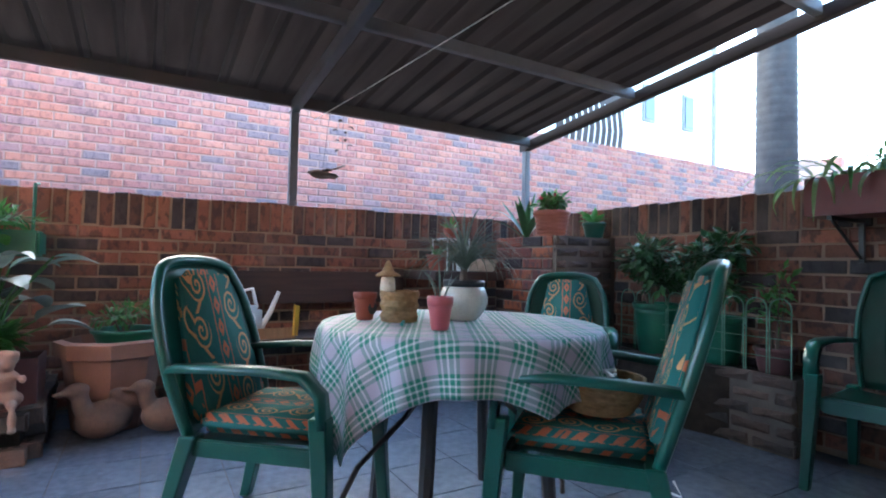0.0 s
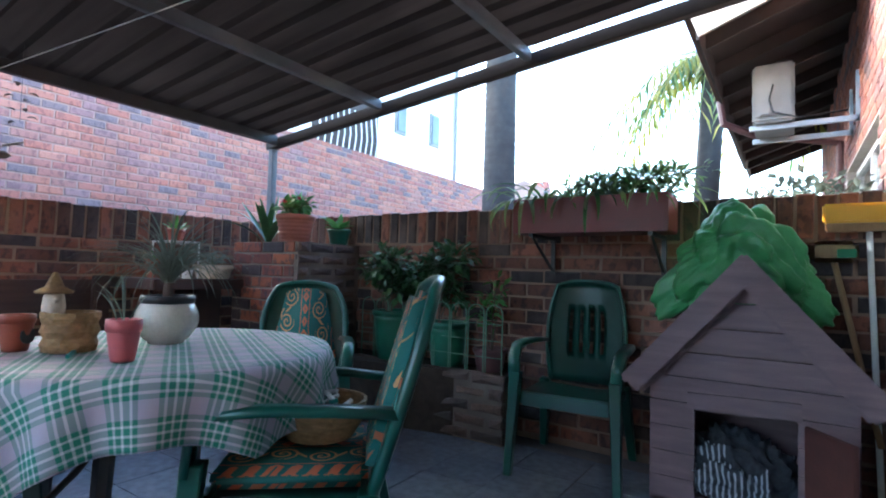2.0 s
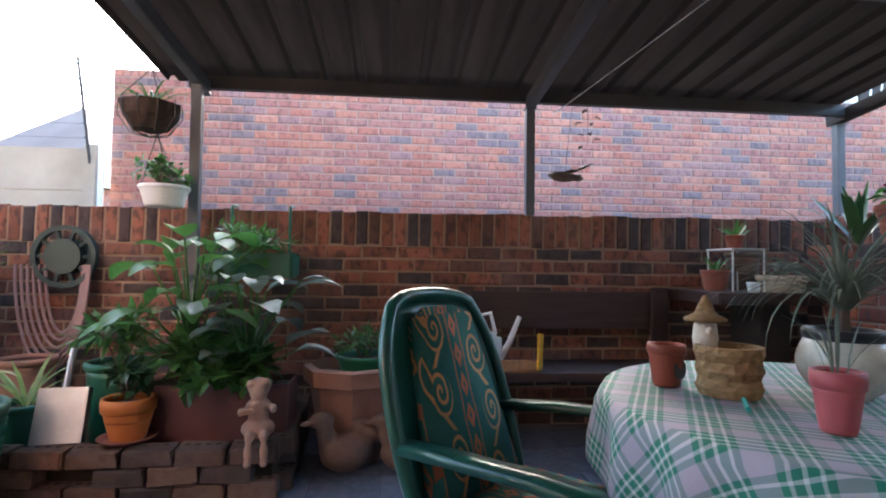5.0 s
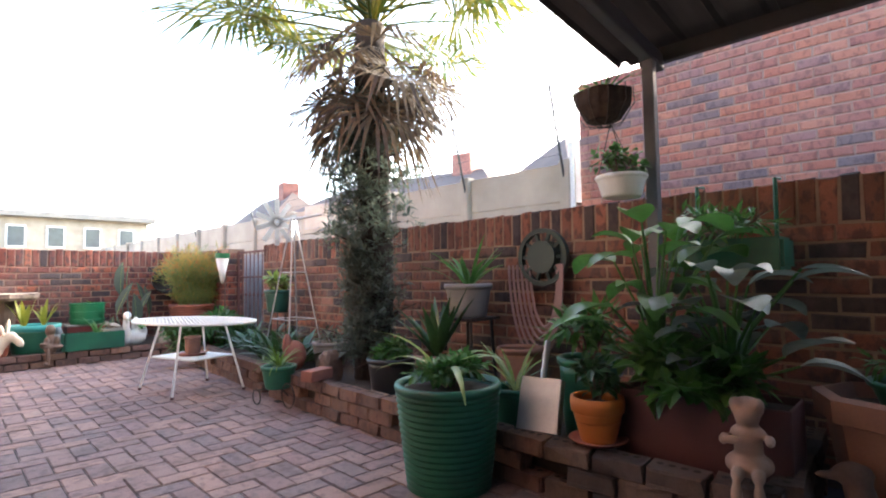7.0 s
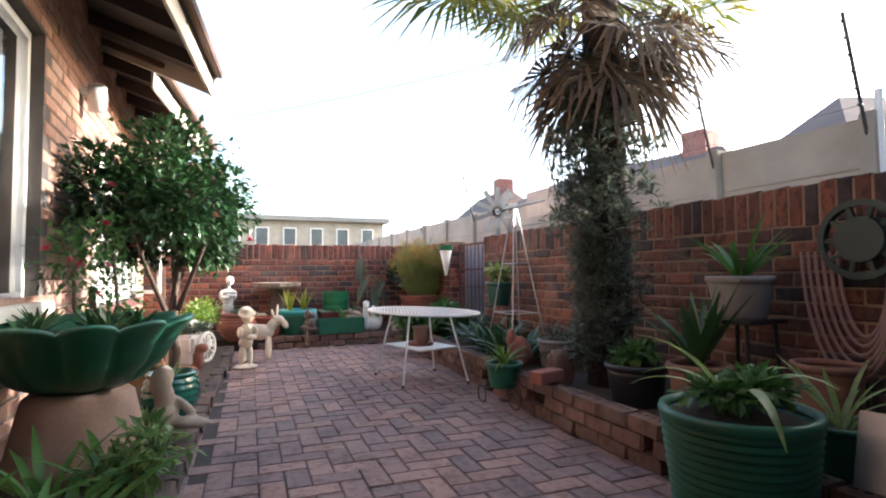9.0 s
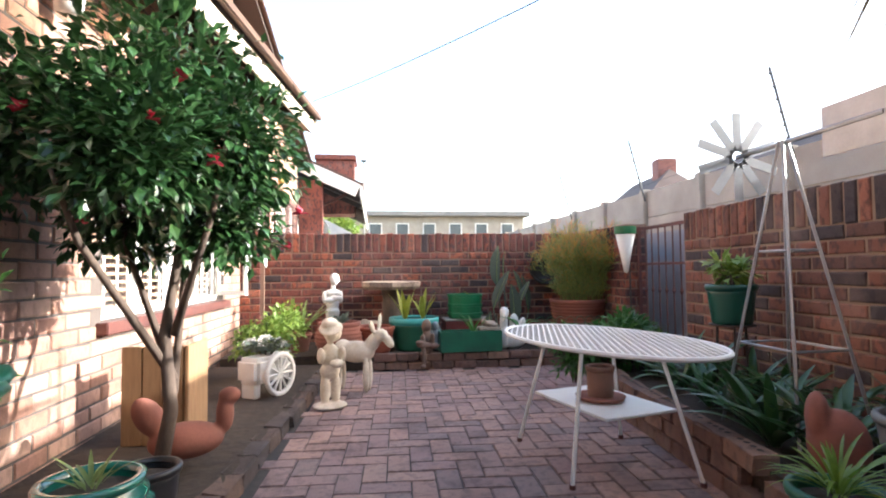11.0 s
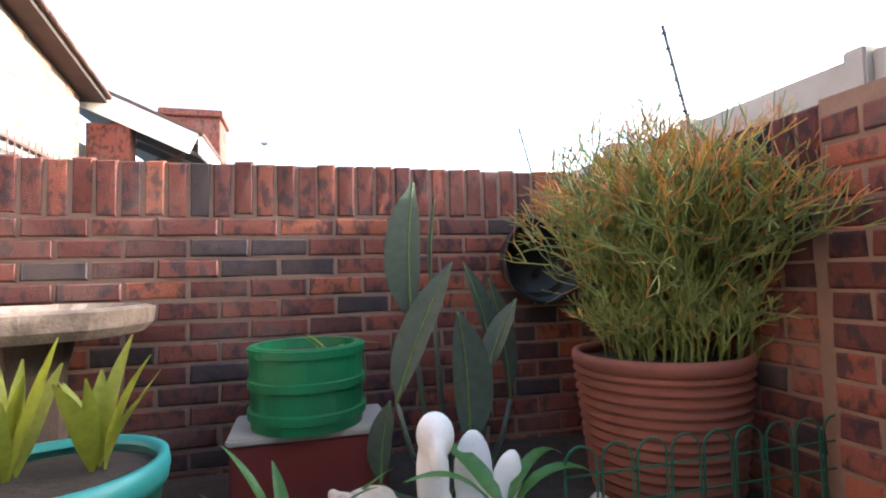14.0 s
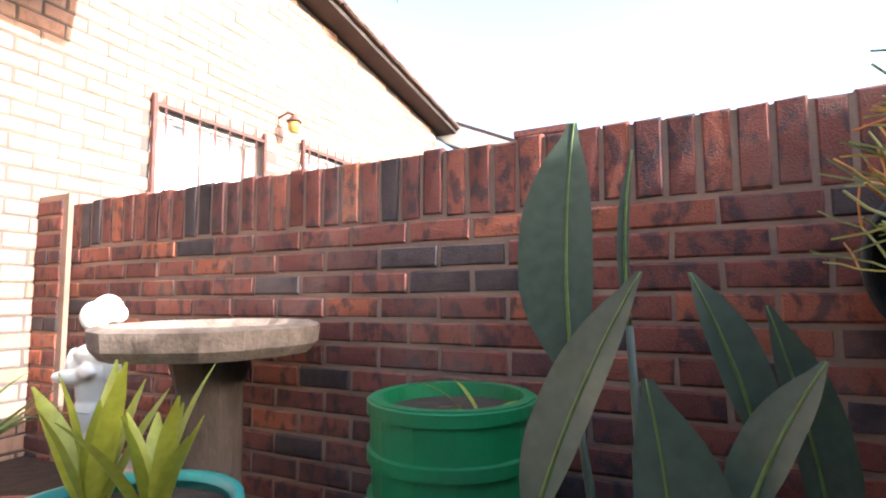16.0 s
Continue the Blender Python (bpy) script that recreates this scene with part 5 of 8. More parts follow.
HAZE = surf("far_brown_tile", (0.15, 0.105, 0.09), (0.10, 0.07, 0.06), scale=0.8, rough=0.95, bump=0.1)
gable_house(pose(12.0, 14.5, 0, 0, 0, 12), 3.2, 5.0, 2.6, 4.5, M["neigh_brick"], HAZE, "neighbouring house under a brown tiled roof")
gable_house(pose(12.9, 26, 0, 0, 0, -8), 2.4, 4.0, 2.8, 5.2, M["neigh_brick"], HAZE, "neighbouring house with a brown hipped roof")
gable_house(pose(15.5, 8.0, 0, 0, 0, 70), 3.0, 5.0, 2.6, 5.0, M["neigh_brick"], HAZE, "neighbouring house with a brown hipped roof")
fb = thing("apartment_block", pose(2.5, 42, 0), "long pale flat-roofed building far beyond the end wall", "building")
part("wall", box(-10, 9, 0, 6, 0, 5.1, 0.02), M["concrete"], fb)
part("roof", box(-10.4, 9.4, -0.5, 6.4, 5.1, 5.45, 0.02), M["grey_pot"], fb)
for k in range(9):
    w_ = part("window", box(-8.8 + 2 * k, -7.8 + 2 * k, -0.05, -0.01, 3.2, 4.6, 0.01), M["white_paint"], fb)
    part("pane", box(-8.7 + 2 * k, -7.9 + 2 * k, -0.07, -0.051, 3.3, 4.5, 0), M["glass"], w_)
gable_house(pose(-4.0, 33, 0), 3.0, 2.5, 2.9, 4.6, M["white_paint"], M["grey_pot"], "pale house with a grey roof far beyond the garden")
wh = thing("white_house", pose(5.3, -9.7, 0), "tall white plastered house with small windows and a barred balcony", "house")
part("wall", box(0, 5, 0, 6.5, 0, 7.2, 0.02), M["white_paint"], wh)
for y, z in ((0.75, 3.9), (2.0, 3.9), (1.3, 5.8)):
    w_ = part("window", box(-0.04, -0.003, y, y + 0.36, z, z + 0.75, 0.004), M["grey_pot"], wh)
    part("pane", box(-0.06, -0.041, y + 0.05, y + 0.31, z + 0.05, z + 0.7, 0), M["glass"], w_)
# flat dark panel painted as the shade inside the balcony
part("balcony_opening", box(-0.03, -0.003, 2.9, 4.6, 3.1, 4.9, 0.004), M["eave"], wh)
for k in range(12):
    part("balcony_bar", tube([(-0.1, 2.9 + 0.15 * k, 3.1), (-0.16, 2.9 + 0.15 * k, 3.5), (-0.1, 2.9 + 0.15 * k, 4.0)], 0.012, 5), M["white_paint"], wh)
part("downpipe", tube([(-0.08, 0.1, 0), (-0.08, 0.1, 7.1)], 0.05, 8), M["grey_pot"], wh)
gable_house(pose(9.5, -24, 0, 0, 0, 10), 5, 4, 3.0, 5.6, M["neigh_brick"], HAZE, "neighbouring house under a brown roof beyond the patio")


# ---- trees ----
def frond_fan(bm, base, yaw, pitch, stalk, r, n, rng, droop=0.5):
    """A fan leaf: a stalk and a spread of long narrow fingers."""
    base = Vector(base)
    d = Vector((math.cos(yaw) * math.cos(pitch), math.sin(yaw) * math.cos(pitch), math.sin(pitch)))
    tip = base + d * stalk
    tube([base, base + d * stalk * 0.5 + Vector((0, 0, 0.02)), tip], 0.012, 4, 0.007, bm)
    side = d.cross(Vector((0, 0, 1))).normalized()
    up = side.cross(d).normalized()
    for k in range(n):
        a = (k / (n - 1) - 0.5) * radians(230) + rng.uniform(-0.05, 0.05)
        dd = (d * math.cos(a) + side * math.sin(a) + up * 0.15).normalized()
        ln = r * rng.uniform(0.8, 1.05) * (1 - 0.25 * abs(a) / 2)
        p0, p1 = tip, tip + dd * ln * 0.55
        p2 = tip + dd * ln - Vector((0, 0, ln * droop * rng.uniform(0.3, 0.9)))
        sw = dd.cross(up).normalized()
        w_ = 0.016
        v = [bm.verts.new(p0), bm.verts.new(p1 + sw * w_), bm.verts.new(p1 - sw * w_), bm.verts.new(p2)]
        bm.faces.new((v[0], v[1], v[2]))
        bm.faces.new((v[1], v[3], v[2]))


def fan_palm():
    rng = random.Random(21)
    t = thing("palm_tree", pose(2.06, 4.42, 0.15), "fan palm with a fibrous trunk and dry brown skirt", "tree")
    pts = [(0.03 * math.sin(z * 2.1), 0.02 * math.cos(z * 1.7), z) for z in [k * 0.22 for k in range(14)]]
    part("trunk", tube(pts, 0.15, 14, 0.12), M["fibre"], t, smooth=True)
    bm = bmesh.new()
    for k in range(130):
        z = rng.uniform(0.1, 2.6)
        a = rng.uniform(0, 6.28)
        p = Vector((0.12 * math.cos(a), 0.12 * math.sin(a), z))
        dv = Vector((math.cos(a), math.sin(a), rng.uniform(0.0, 0.5)))
        tube([p, p + dv * rng.uniform(0.08, 0.24)], 0.008, 4, 0.004, bm)
    part("leaf_stubs", bm, M["fibre"], t)["kind"] = "stuff"
    bm = bmesh.new()
    for k in range(620):
        z = 0.18 + 2.02 * rng.random()
        a = rng.gauss(radians(195), 0.85)
        rr = 0.14 + 0.21 * rng.random() * (1.25 if 1.0 < z < 1.75 else 0.6)
        c = Vector((rr * math.cos(a), rr * math.sin(a), z))
        for _ in range(16):
            dv = rnd_dir(rng, -0.5)
            leaf(bm, c + dv * 0.02, dv + Vector((0, 0, 0.2)), Vector((0, 0, 1)) + rnd_dir(rng) * 0.4, rng.uniform(0.05, 0.09), 0.018)
    part("climber", bm, LEAF_GREY, t, "grey-green air plants clinging to the trunk")
    top = Vector((0.0, 0.0, 2.86))
    bm = bmesh.new()
    for k in range(64):
        frond_fan(bm, top + Vector((0, 0, rng.uniform(-0.1, 0.2))), k * 2.4 + rng.uniform(-0.3, 0.3), radians(rng.uniform(-5, 70)), rng.uniform(0.7, 1.05), rng.uniform(0.8, 1.0), 32, rng, 0.4)
    part("crown", bm, FROND, t)
    bm = bmesh.new()
    for k in range(24):
        frond_fan(bm, top + Vector((0, 0, rng.uniform(-0.35, -0.05))), k * 2.4 + rng.uniform(-0.3, 0.3), radians(rng.uniform(-68, -15)), rng.uniform(0.4, 0.7), rng.uniform(0.5, 0.7), 24, rng, 0.6)
    part("dry_skirt", bm, FROND_DRY, t, "brown dead fronds hanging below the crown")


fan_palm()


def tall_palm(m, r0, h, ringed, label, seed):
    rng = random.Random(seed)
    t = thing("palm_tree", m, label, "tree")
    prof = []
    z = 0
    while z < h:
        prof += [(r0 * (1 - 0.03 * z), z), (r0 * (1 - 0.03 * z) * (1.03 if ringed else 1.0), z + 0.03), (r0 * (1 - 0.03 * z), z + 0.06)]
        z += 0.085 if ringed else 0.3
    part("trunk", lathe(prof, 20), surf("ringed_bark", (0.055, 0.05, 0.047), (0.03, 0.027, 0.026), scale=9, rough=0.95, bump=0.4), t, smooth=True)
    bm = bmesh.new()
    for k in range(22):
        a = k * 2.4
        base = Vector((0, 0, h - 0.05))
        ln = rng.uniform(1.3, 1.9)
        pts = [base + Vector((math.cos(a) * ln * q, math.sin(a) * ln * q, 0.6 * q - 2.1 * q * q)) for q in [e / 8 for e in range(9)]]
        tube(pts, 0.02, 4, 0.006, bm)
        for q in range(1, 9):
            for s in (-1, 1):
                for f in (0, 0.5):
                    p = pts[q - 1].lerp(pts[q], f)
                    d_ = Vector((-math.sin(a) * s * 0.5 + math.cos(a) * 0.4, math.cos(a) * s * 0.5 + math.sin(a) * 0.4, -0.9))
                    leaf(bm, p, d_, Vector((0, 0, 1)), 0.45, 0.05)
    part("crown", bm, FROND, t)


tall_palm(pose(1.12, -4.15, 0), 0.19, 7.0, True, "tall palm with a smooth grey ringed trunk beyond the patio wall", 31)
tall_palm(pose(-0.35, -8.2, 0, 0, -3, 0), 0.20, 4.6, False, "shaggy palm with drooping fronds beside the house", 32)


def leafy_tree(m, trunk_pts, limbs, blobs, n, ln, w, mat, label, seed, flowers=0, name="tree"):
    rng = random.Random(seed)
    t = thing(name, m, label, "tree" if name == "tree" else "shrub")
    part("trunk", tube(trunk_pts, 0.028, 8, 0.016), M["bark"], t, smooth=True)
    for l_ in limbs:
        part("limb", tube(l_, 0.016, 6, 0.006), M["bark"], t, smooth=True)
    bm = bmesh.new()
    tot = sum(b[3] for b in blobs)
    for b in blobs:
        clump(bm, rng, b[:3], b[3] if len(b) == 4 else b[3:6], int(n * b[3] / tot), ln, w, -0.9, 0.25)
    part("crown", bm, mat, t)
    if flowers:
        for k in range(flowers):
            b = rng.choice(blobs)
            dv = rnd_dir(rng, -0.9)
            bm2 = bmesh.new()
            for q_ in range(9):
                leaf(bm2, Vector((0, 0, 0)), rnd_dir(rng, -0.2), Vector((0, 0, 1)), 0.035, 0.03)
            part("flower", bm2, PETAL, t, "deep pink flower").matrix_basis = Matrix.Translation(Vector(b[:3]) + dv * b[3])
    return t


leafy_tree(pose(-0.74, 5.78, 0.08) @ Matrix.Scale(1.22, 4), [(0, 0, 0), (0.05, -0.02, 0.25), (0.02, 0, 0.5), (0.06, 0.02, 0.8)],
           [[(0.05, 0, 0.35), (-0.15, 0.1, 0.8), (-0.2, 0.1, 1.1)], [(0.05, 0, 0.5), (0.2, -0.1, 0.9), (0.25, -0.1, 1.2)], [(0.05, 0, 0.3), (0.0, 0.25, 0.8), (0.05, 0.3, 1.1)], [(0.02, 0, 0.4), (-0.1, -0.3, 0.8), (-0.15, -0.35, 1.0)]],
           [(-0.02, 0.0, 1.30, 0.42), (0.22, 0.05, 1.15, 0.33), (-0.32, -0.08, 1.15, 0.35), (0.05, -0.3, 1.05, 0.28), (0.18, 0.1, 0.9, 0.25), (-0.2, 0.2, 0.95, 0.28)],
           9500, 0.055, 0.030, LEAF_DARK, "dense round camellia tree with glossy leaves and pink blooms", 41, 10)
leafy_tree(pose(-1.02, 4.85, 0.08), [(0, 0, 0), (0.02, 0.02, 0.4), (0.0, 0, 0.8)], [[(0, 0, 0.3), (0.12, 0, 0.7), (0.1, -0.05, 1.0)], [(0, 0, 0.3), (-0.1, 0.1, 0.7), (-0.1, 0.05, 1.1)]],
           [(0.08, 0, 0.75, 0.26), (-0.1, 0.08, 0.95, 0.26), (0.05, -0.1, 1.05, 0.18), (0.0, 0.1, 0.55, 0.22)], 900, 0.045, 0.025, LEAF, "thin rose bush with red blooms against the house wall", 42, 9, "shrub")
for x, y, h, rad, sd in ((-2.6, 36, 5.5, 1.9, 43), (-6.5, 60, 6.0, 3.0, 44), (-3.2, 27, 4.2, 1.1, 45)):
    leafy_tree(pose(x, y, 0), [(0, 0, 0), (0.1, 0, h * 0.4), (0, 0, h * 0.7)], [[(0, 0, h * 0.4), (0.5, 0.2, h * 0.7)], [(0, 0, h * 0.4), (-0.5, 0.2, h * 0.75)]],
               [(0, 0, h * 0.8, rad), (rad * 0.5, 0, h * 0.65, rad * 0.7), (-rad * 0.5, 0.3, h * 0.6, rad * 0.7)], 1600, 0.30, 0.2, LEAF_LIME, "far green garden tree beyond the wall", sd)
lp = thing("street_lamp", pose(-0.4, 30, 0), "slim street lamp post far beyond the wall", "street lamp")
part("pole", tube([(0, 0, 0), (0, 0, 6.6)], 0.05, 8, 0.035), M["grey_pot"], lp)
part("head", box(-0.15, 0.15, -0.1, 0.1, 6.6, 6.7, 0.02), M["grey_pot"], lp)

# ---- beds and kerbs ----
soil = [("bed_right", [(1.50, 1.60), (2.44, 1.60), (2.70, 7.4), (2.0, 7.55), (1.88, 7.5), (1.74, 6.6), (1.60, 5.0), (1.52, 3.4)], 0.17), ("bed_back", [(-1.3, 8.62), (2.66, 8.58), (2.66, 9.69), (-1.38, 9.69)], 0.14), ("bed_left", [(-1.70, 2.5), (-0.70, 2.5), (-0.60, 4.1), (-0.40, 7.0), (-0.32, 8.55), (-1.42, 8.6)], 0.07), ("bed_corner", [(-0.15, -1.86), (1.1, -1.60), (1.3, -1.45), (2.44, -1.5), (2.44, -2.07), (-0.15, -2.07)], 0.40)]
for nm, poly, z in soil:
    bm = bmesh.new()
    top = [bm.verts.new((*p, z)) for p in poly]
    bot = [bm.verts.new((*p, -0.05)) for p in poly]
    bm.faces.new(top)
    for k in range(len(poly)):
        bm.faces.new((top[k], bot[k], bot[(k + 1) % len(poly)], top[(k + 1) % len(poly)]))
    structure(nm, bm, M["soil"], "dark crumbly soil of a planting bed", "soil")


def kerb_run(name, pts, courses, key, label, seed, rough=0.5, z0=0.0, hollow=False, wide=0.105):
    """Low dry-laid brick edging along a line of points."""
    rng = random.Random(seed)
    k_ = thing(name, Matrix(), label, "edging", kind="structure")
    meshes = []
    for q_ in range(5):
        bm = box(-0.105, 0.105, -wide / 2, wide / 2, 0, 0.073, 0.006)
        for v in bm.verts:
            v.co += rnd_dir(rng) * 0.004 * (1 + rough)
        if hollow:
            for hx in (-0.066, -0.022, 0.022, 0.066):
                h_ = bmesh.ops.create_circle(bm, cap_ends=True, segments=8, radius=0.014, matrix=pose(hx, 0, 0.0795))
                for f_ in h_["verts"][0].link_faces:
                    f_.material_index = 1
        me = bpy.data.meshes.new("brick")
        bm.to_mesh(me)
        bm.free()
        me.materials.append(M[key + "_piece"])
        me.materials.append(M["soil"])
        meshes.append(me)
    for (x0, y0), (x1, y1) in zip(pts, pts[1:]):
        L = math.hypot(x1 - x0, y1 - y0)
        a = math.atan2(y1 - y0, x1 - x0)
        for c in range(courses):
            u = 0.11 + (0.11 if c % 2 else 0.0)
            while u < L - 0.05:
                o = new("brick", rng.choice(meshes))
                o.parent = k_
                o.matrix_basis = pose(x0 + math.cos(a) * u, y0 + math.sin(a) * u, z0 + c * 0.079, rng.uniform(-1, 1), rng.uniform(-1, 1), math.degrees(a) + rng.uniform(-1.5, 1.5)) @ pose(0, rng.uniform(-0.006, 0.006), 0)
                u += 0.222
    return k_


kerb_run("kerb_right", [(1.46, 2.45), (1.50, 3.4), (1.55, 4.5), (1.62, 5.3), (1.75, 6.6), (1.90, 7.5), (2.6, 7.6)], 3, "kerb", "low dry-laid brown brick edging of the long bed", 51, hollow=True)
kerb_run("kerb_patio", [(2.4, 1.62), (1.47, 1.56), (1.45, 2.45)], 3, "rock", "rough brown brick edging of the patio bed", 52, 1.0, hollow=True)
kerb_run("kerb_back", [(0.02, 8.56), (2.0, 8.52)], 2, "kerb", "two-course brick edging of the end bed", 53)
kerb_run("kerb_left", [(-0.66, 3.2), (-0.60, 4.1), (-0.38, 7.2), (-0.30, 8.5)], 1, "rock", "single row of rough stones along the house bed", 54, 1.4, 0.0)
tagged(obj("loose_brick", box(-0.11, 0.11, -0.053, 0.053, 0, 0.073, 0.005), M["terracotta"]), "loose red brick lying across the edging", "brick").matrix_basis = pose(1.50, 4.36, 0.245, 0, 0, 15)
bm = bmesh.new()
bmesh.ops.create_icosphere(bm, subdivisions=3, radius=1)
for v in bm.verts:
    v.co = Vector((max(-0.8, min(0.8, v.co.x * 1.1)) * 0.12, max(-0.8, min(0.8, v.co.y * 1.1)) * 0.12, (max(-0.85, min(0.85, v.co.z)) + 0.85) * 0.17)) * (1 + 0.08 * noise.noise(v.co * 3))
tagged(obj("stone_block", bm, M["brown_stone"]), "squat weathered stone block in the bed", "stone").matrix_basis = pose(1.76, 4.58, 0.12) @ Matrix.Diagonal((0.75, 0.75, 0.95, 1))
# rough-faced bed wall and pier in the patio corner
lw = structure("wall_low", box(-0.18, 1.2, -1.99, -1.796, -0.06, 0.40, 0), M["mortar_dark"], "low rough-faced brown brick bed wall")
pr = structure("pier", box(1.226, 1.944, -2.068, -1.446, -0.06, 1.19, 0), M["mortar_dark"], "rough-faced brown brick corner pier", "pier")

# ---- pots and plants ----
def pot(x, y, z, r, h, mat, label, taper=0.72, rim=0.025, ribs=0, flute=0, name="plant_pot", belly=0.0, soil_drop=0.03, rim_mat=None):
    """A round plant pot with a rolled rim, standing at z; ribs: turned rings, flute: upright grooves."""
    p = thing(name, pose(x, y, z), label, "plant pot")
    prof = [(0.0, 0.0), (r * taper * 0.96, 0.0), (r * taper, 0.006)]
    n = max(8, ribs * 3)
    for i in range(1, n + 1):
        q = i / n
        rr = r * (taper + (1 - taper) * q) + belly * math.sin(math.pi * q)
        if ribs:
            rr += 0.010 * r / 0.2 * math.sin(q * ribs * 2 * math.pi)
        prof.append((rr, q * (h - rim)))
    body = part("body", lathe(prof + [(prof[-1][0] * 0.93, h - rim), (prof[-1][0] * 0.9, h - rim - 0.25 * h), (0.0, h - rim - 0.25 * h)], 40, (lambda a, i: 1 + 0.035 * abs(math.sin(a * flute / 2))) if flute else None), mat, p, smooth=True)
    re_ = prof[-1][0]
    q_ = min(1.0, r / 0.14)
    part("rim", lathe([(re_ - 0.018 * q_, h - rim - 0.02 * q_), (re_ + 0.008 * q_, h - rim - 0.004), (re_ + 0.013 * q_, h - rim * 0.5), (re_ + 0.008 * q_, h), (re_ - 0.012 * q_, h), (re_ - 0.018 * q_, h - 0.02 * q_)], 40), rim_mat or mat, p, smooth=True)
    part("soil", lathe([(re_ - 0.012, h - soil_drop - 0.01), (re_ * 0.5, h - soil_drop + 0.006), (0.0, h - soil_drop + 0.002)], 24), M["soil"], p)
    return p


def strap(x, y, z, n, ln, w, mat, label, seed, lean=(0.1, 0.7), droop=(0.6, 1.6), name="strap_plant", spread=0.03, wide=0.35):
    rng = random.Random(seed)
    t = thing(name, pose(x, y, z), label, "plant")
    for k in range(n):
        bm = bmesh.new()
        a = k * 2.4 + rng.uniform(-0.4, 0.4)
        s_ = rng.uniform(0, spread)
        blade(bm, (s_ * math.cos(a), s_ * math.sin(a), 0), a, ln * rng.uniform(0.65, 1.1), w * rng.uniform(0.8, 1.2), rng.uniform(*lean), rng.uniform(*droop), 8, 0.3, rng.uniform(-0.3, 0.3), wide)
        part("leaf", bm, mat, t, smooth=True)
    return t


def bushy(x, y, z, rad, n, ln, w, mat, label, seed, name="leafy_plant", stems=5, flowers=0, fmat=None):
    rng = random.Random(seed)
    t = thing(name, pose(x, y, z), label, "plant")
    rad = (rad, rad, rad) if isinstance(rad, (int, float)) else rad
    for k in range(stems):
        a = k * 2.4
        part("stem", tube([(0.01 * math.cos(a), 0.01 * math.sin(a), -0.02), (rad[0] * 0.3 * math.cos(a), rad[1] * 0.3 * math.sin(a), rad[2] * 0.7), (rad[0] * 0.6 * math.cos(a), rad[1] * 0.6 * math.sin(a), rad[2] * 1.4)], 0.006, 5, 0.003), M["bark"], t)
    bm = bmesh.new()
    for q in range(5):
        a = q * 1.3 + seed
        clump(bm, rng, (rad[0] * 0.4 * math.cos(a), rad[1] * 0.4 * math.sin(a), rad[2] * (0.6 + 0.18 * q)), (rad[0] * 0.65, rad[1] * 0.65, rad[2] * 0.55), n // 5, ln, w, -0.6, 0.15)
    f = part("foliage", bm, mat, t)
    f["kind"] = "stuff"
    for k in range(flowers):
        dv = rnd_dir(rng, 0.1)
        bm2 = bmesh.new()
        for q in range(8):
            leaf(bm2, Vector((0, 0, 0)), rnd_dir(rng, -0.1), Vector((0, 0, 1)), 0.03, 0.024)
        part("flower", bm2, fmat or PETAL, t).matrix_basis = Matrix.Translation((dv.x * rad[0] * 0.8, dv.y * rad[1] * 0.8, rad[2] + dv.z * rad[2] * 0.8))
    return t


def figure(name, m, blobs, mat, label, voxel=0.009):
    """A statue in one mesh, blended out of rounded masses (x, y, z, rx, ry, rz[, tilt])."""
    bm = bmesh.new()
    for b in blobs:
        r = bmesh.ops.create_icosphere(bm, subdivisions=3, radius=1)
        mm = Matrix.Translation(b[:3]) @ Euler([radians(a) for a in (b[6:9] if len(b) > 6 else (0, 0, 0))]).to_matrix().to_4x4() @ Matrix.Diagonal((b[3], b[4], b[5], 1))
        bmesh.ops.transform(bm, matrix=mm, verts=r["verts"])
    ob = obj(name, bm, mat, True)
    md = ob.modifiers.new("blend", "REMESH")
    md.mode, md.voxel_size, md.use_smooth_shade = "VOXEL", voxel, True
    sm = ob.modifiers.new("soften", "SMOOTH")
    sm.iterations = 3
    ob.matrix_basis = m
    return tagged(ob, label, "statue")


TT = 0.744
# table things
pot(0.30, 0.37, TT, 0.043, 0.105, M["redclay"], "small red clay pot with a round dark badge", 0.75, 0.02)
tagged(obj("pot_badge", lathe([(0.0, 0.0), (0.024, 0.0), (0.024, 0.003), (0.0, 0.003)], 20), M["black"]), "round black and white badge on the red pot", "badge").matrix_basis = pose(0.270, 0.352, TT + 0.045, 90, 0, -62)
pot(-0.08, 0.25, TT, 0.041, 0.112, M["pink"], "small pink plastic pot", 0.72, 0.028)
pot(0.17, 0.0, TT, 0.078, 0.158, M["crackle"], "round crackled white glazed pot with a dark inner rim", 0.72, 0.02, belly=0.03, rim_mat=M["black"])
strap(0.17, 0.0, TT + 0.20, 130, 0.34, 0.007, LEAF_GREY, "ponytail plant with thin arching grey-green leaves", 61, (0.05, 0.9), (1.2, 2.6), spread=0.02, wide=0.2)
part("trunk", tube([(0, 0, -0.07), (0.005, 0, -0.02), (0, 0, 0.03)], 0.018, 8, 0.012), M["bark"], bpy.data.objects["strap_plant"])
strap(-0.08, 0.25, TT + 0.095, 7, 0.14, 0.006, LEAF_GREY, "thin wispy seedling in the pink pot", 62, (0.0, 0.5), (0.3, 1.2))
wp = thing("wishing_well_pot", pose(0.20, 0.27, TT), "stone-look pot with a small hatted gnome on its edge", "ornament")
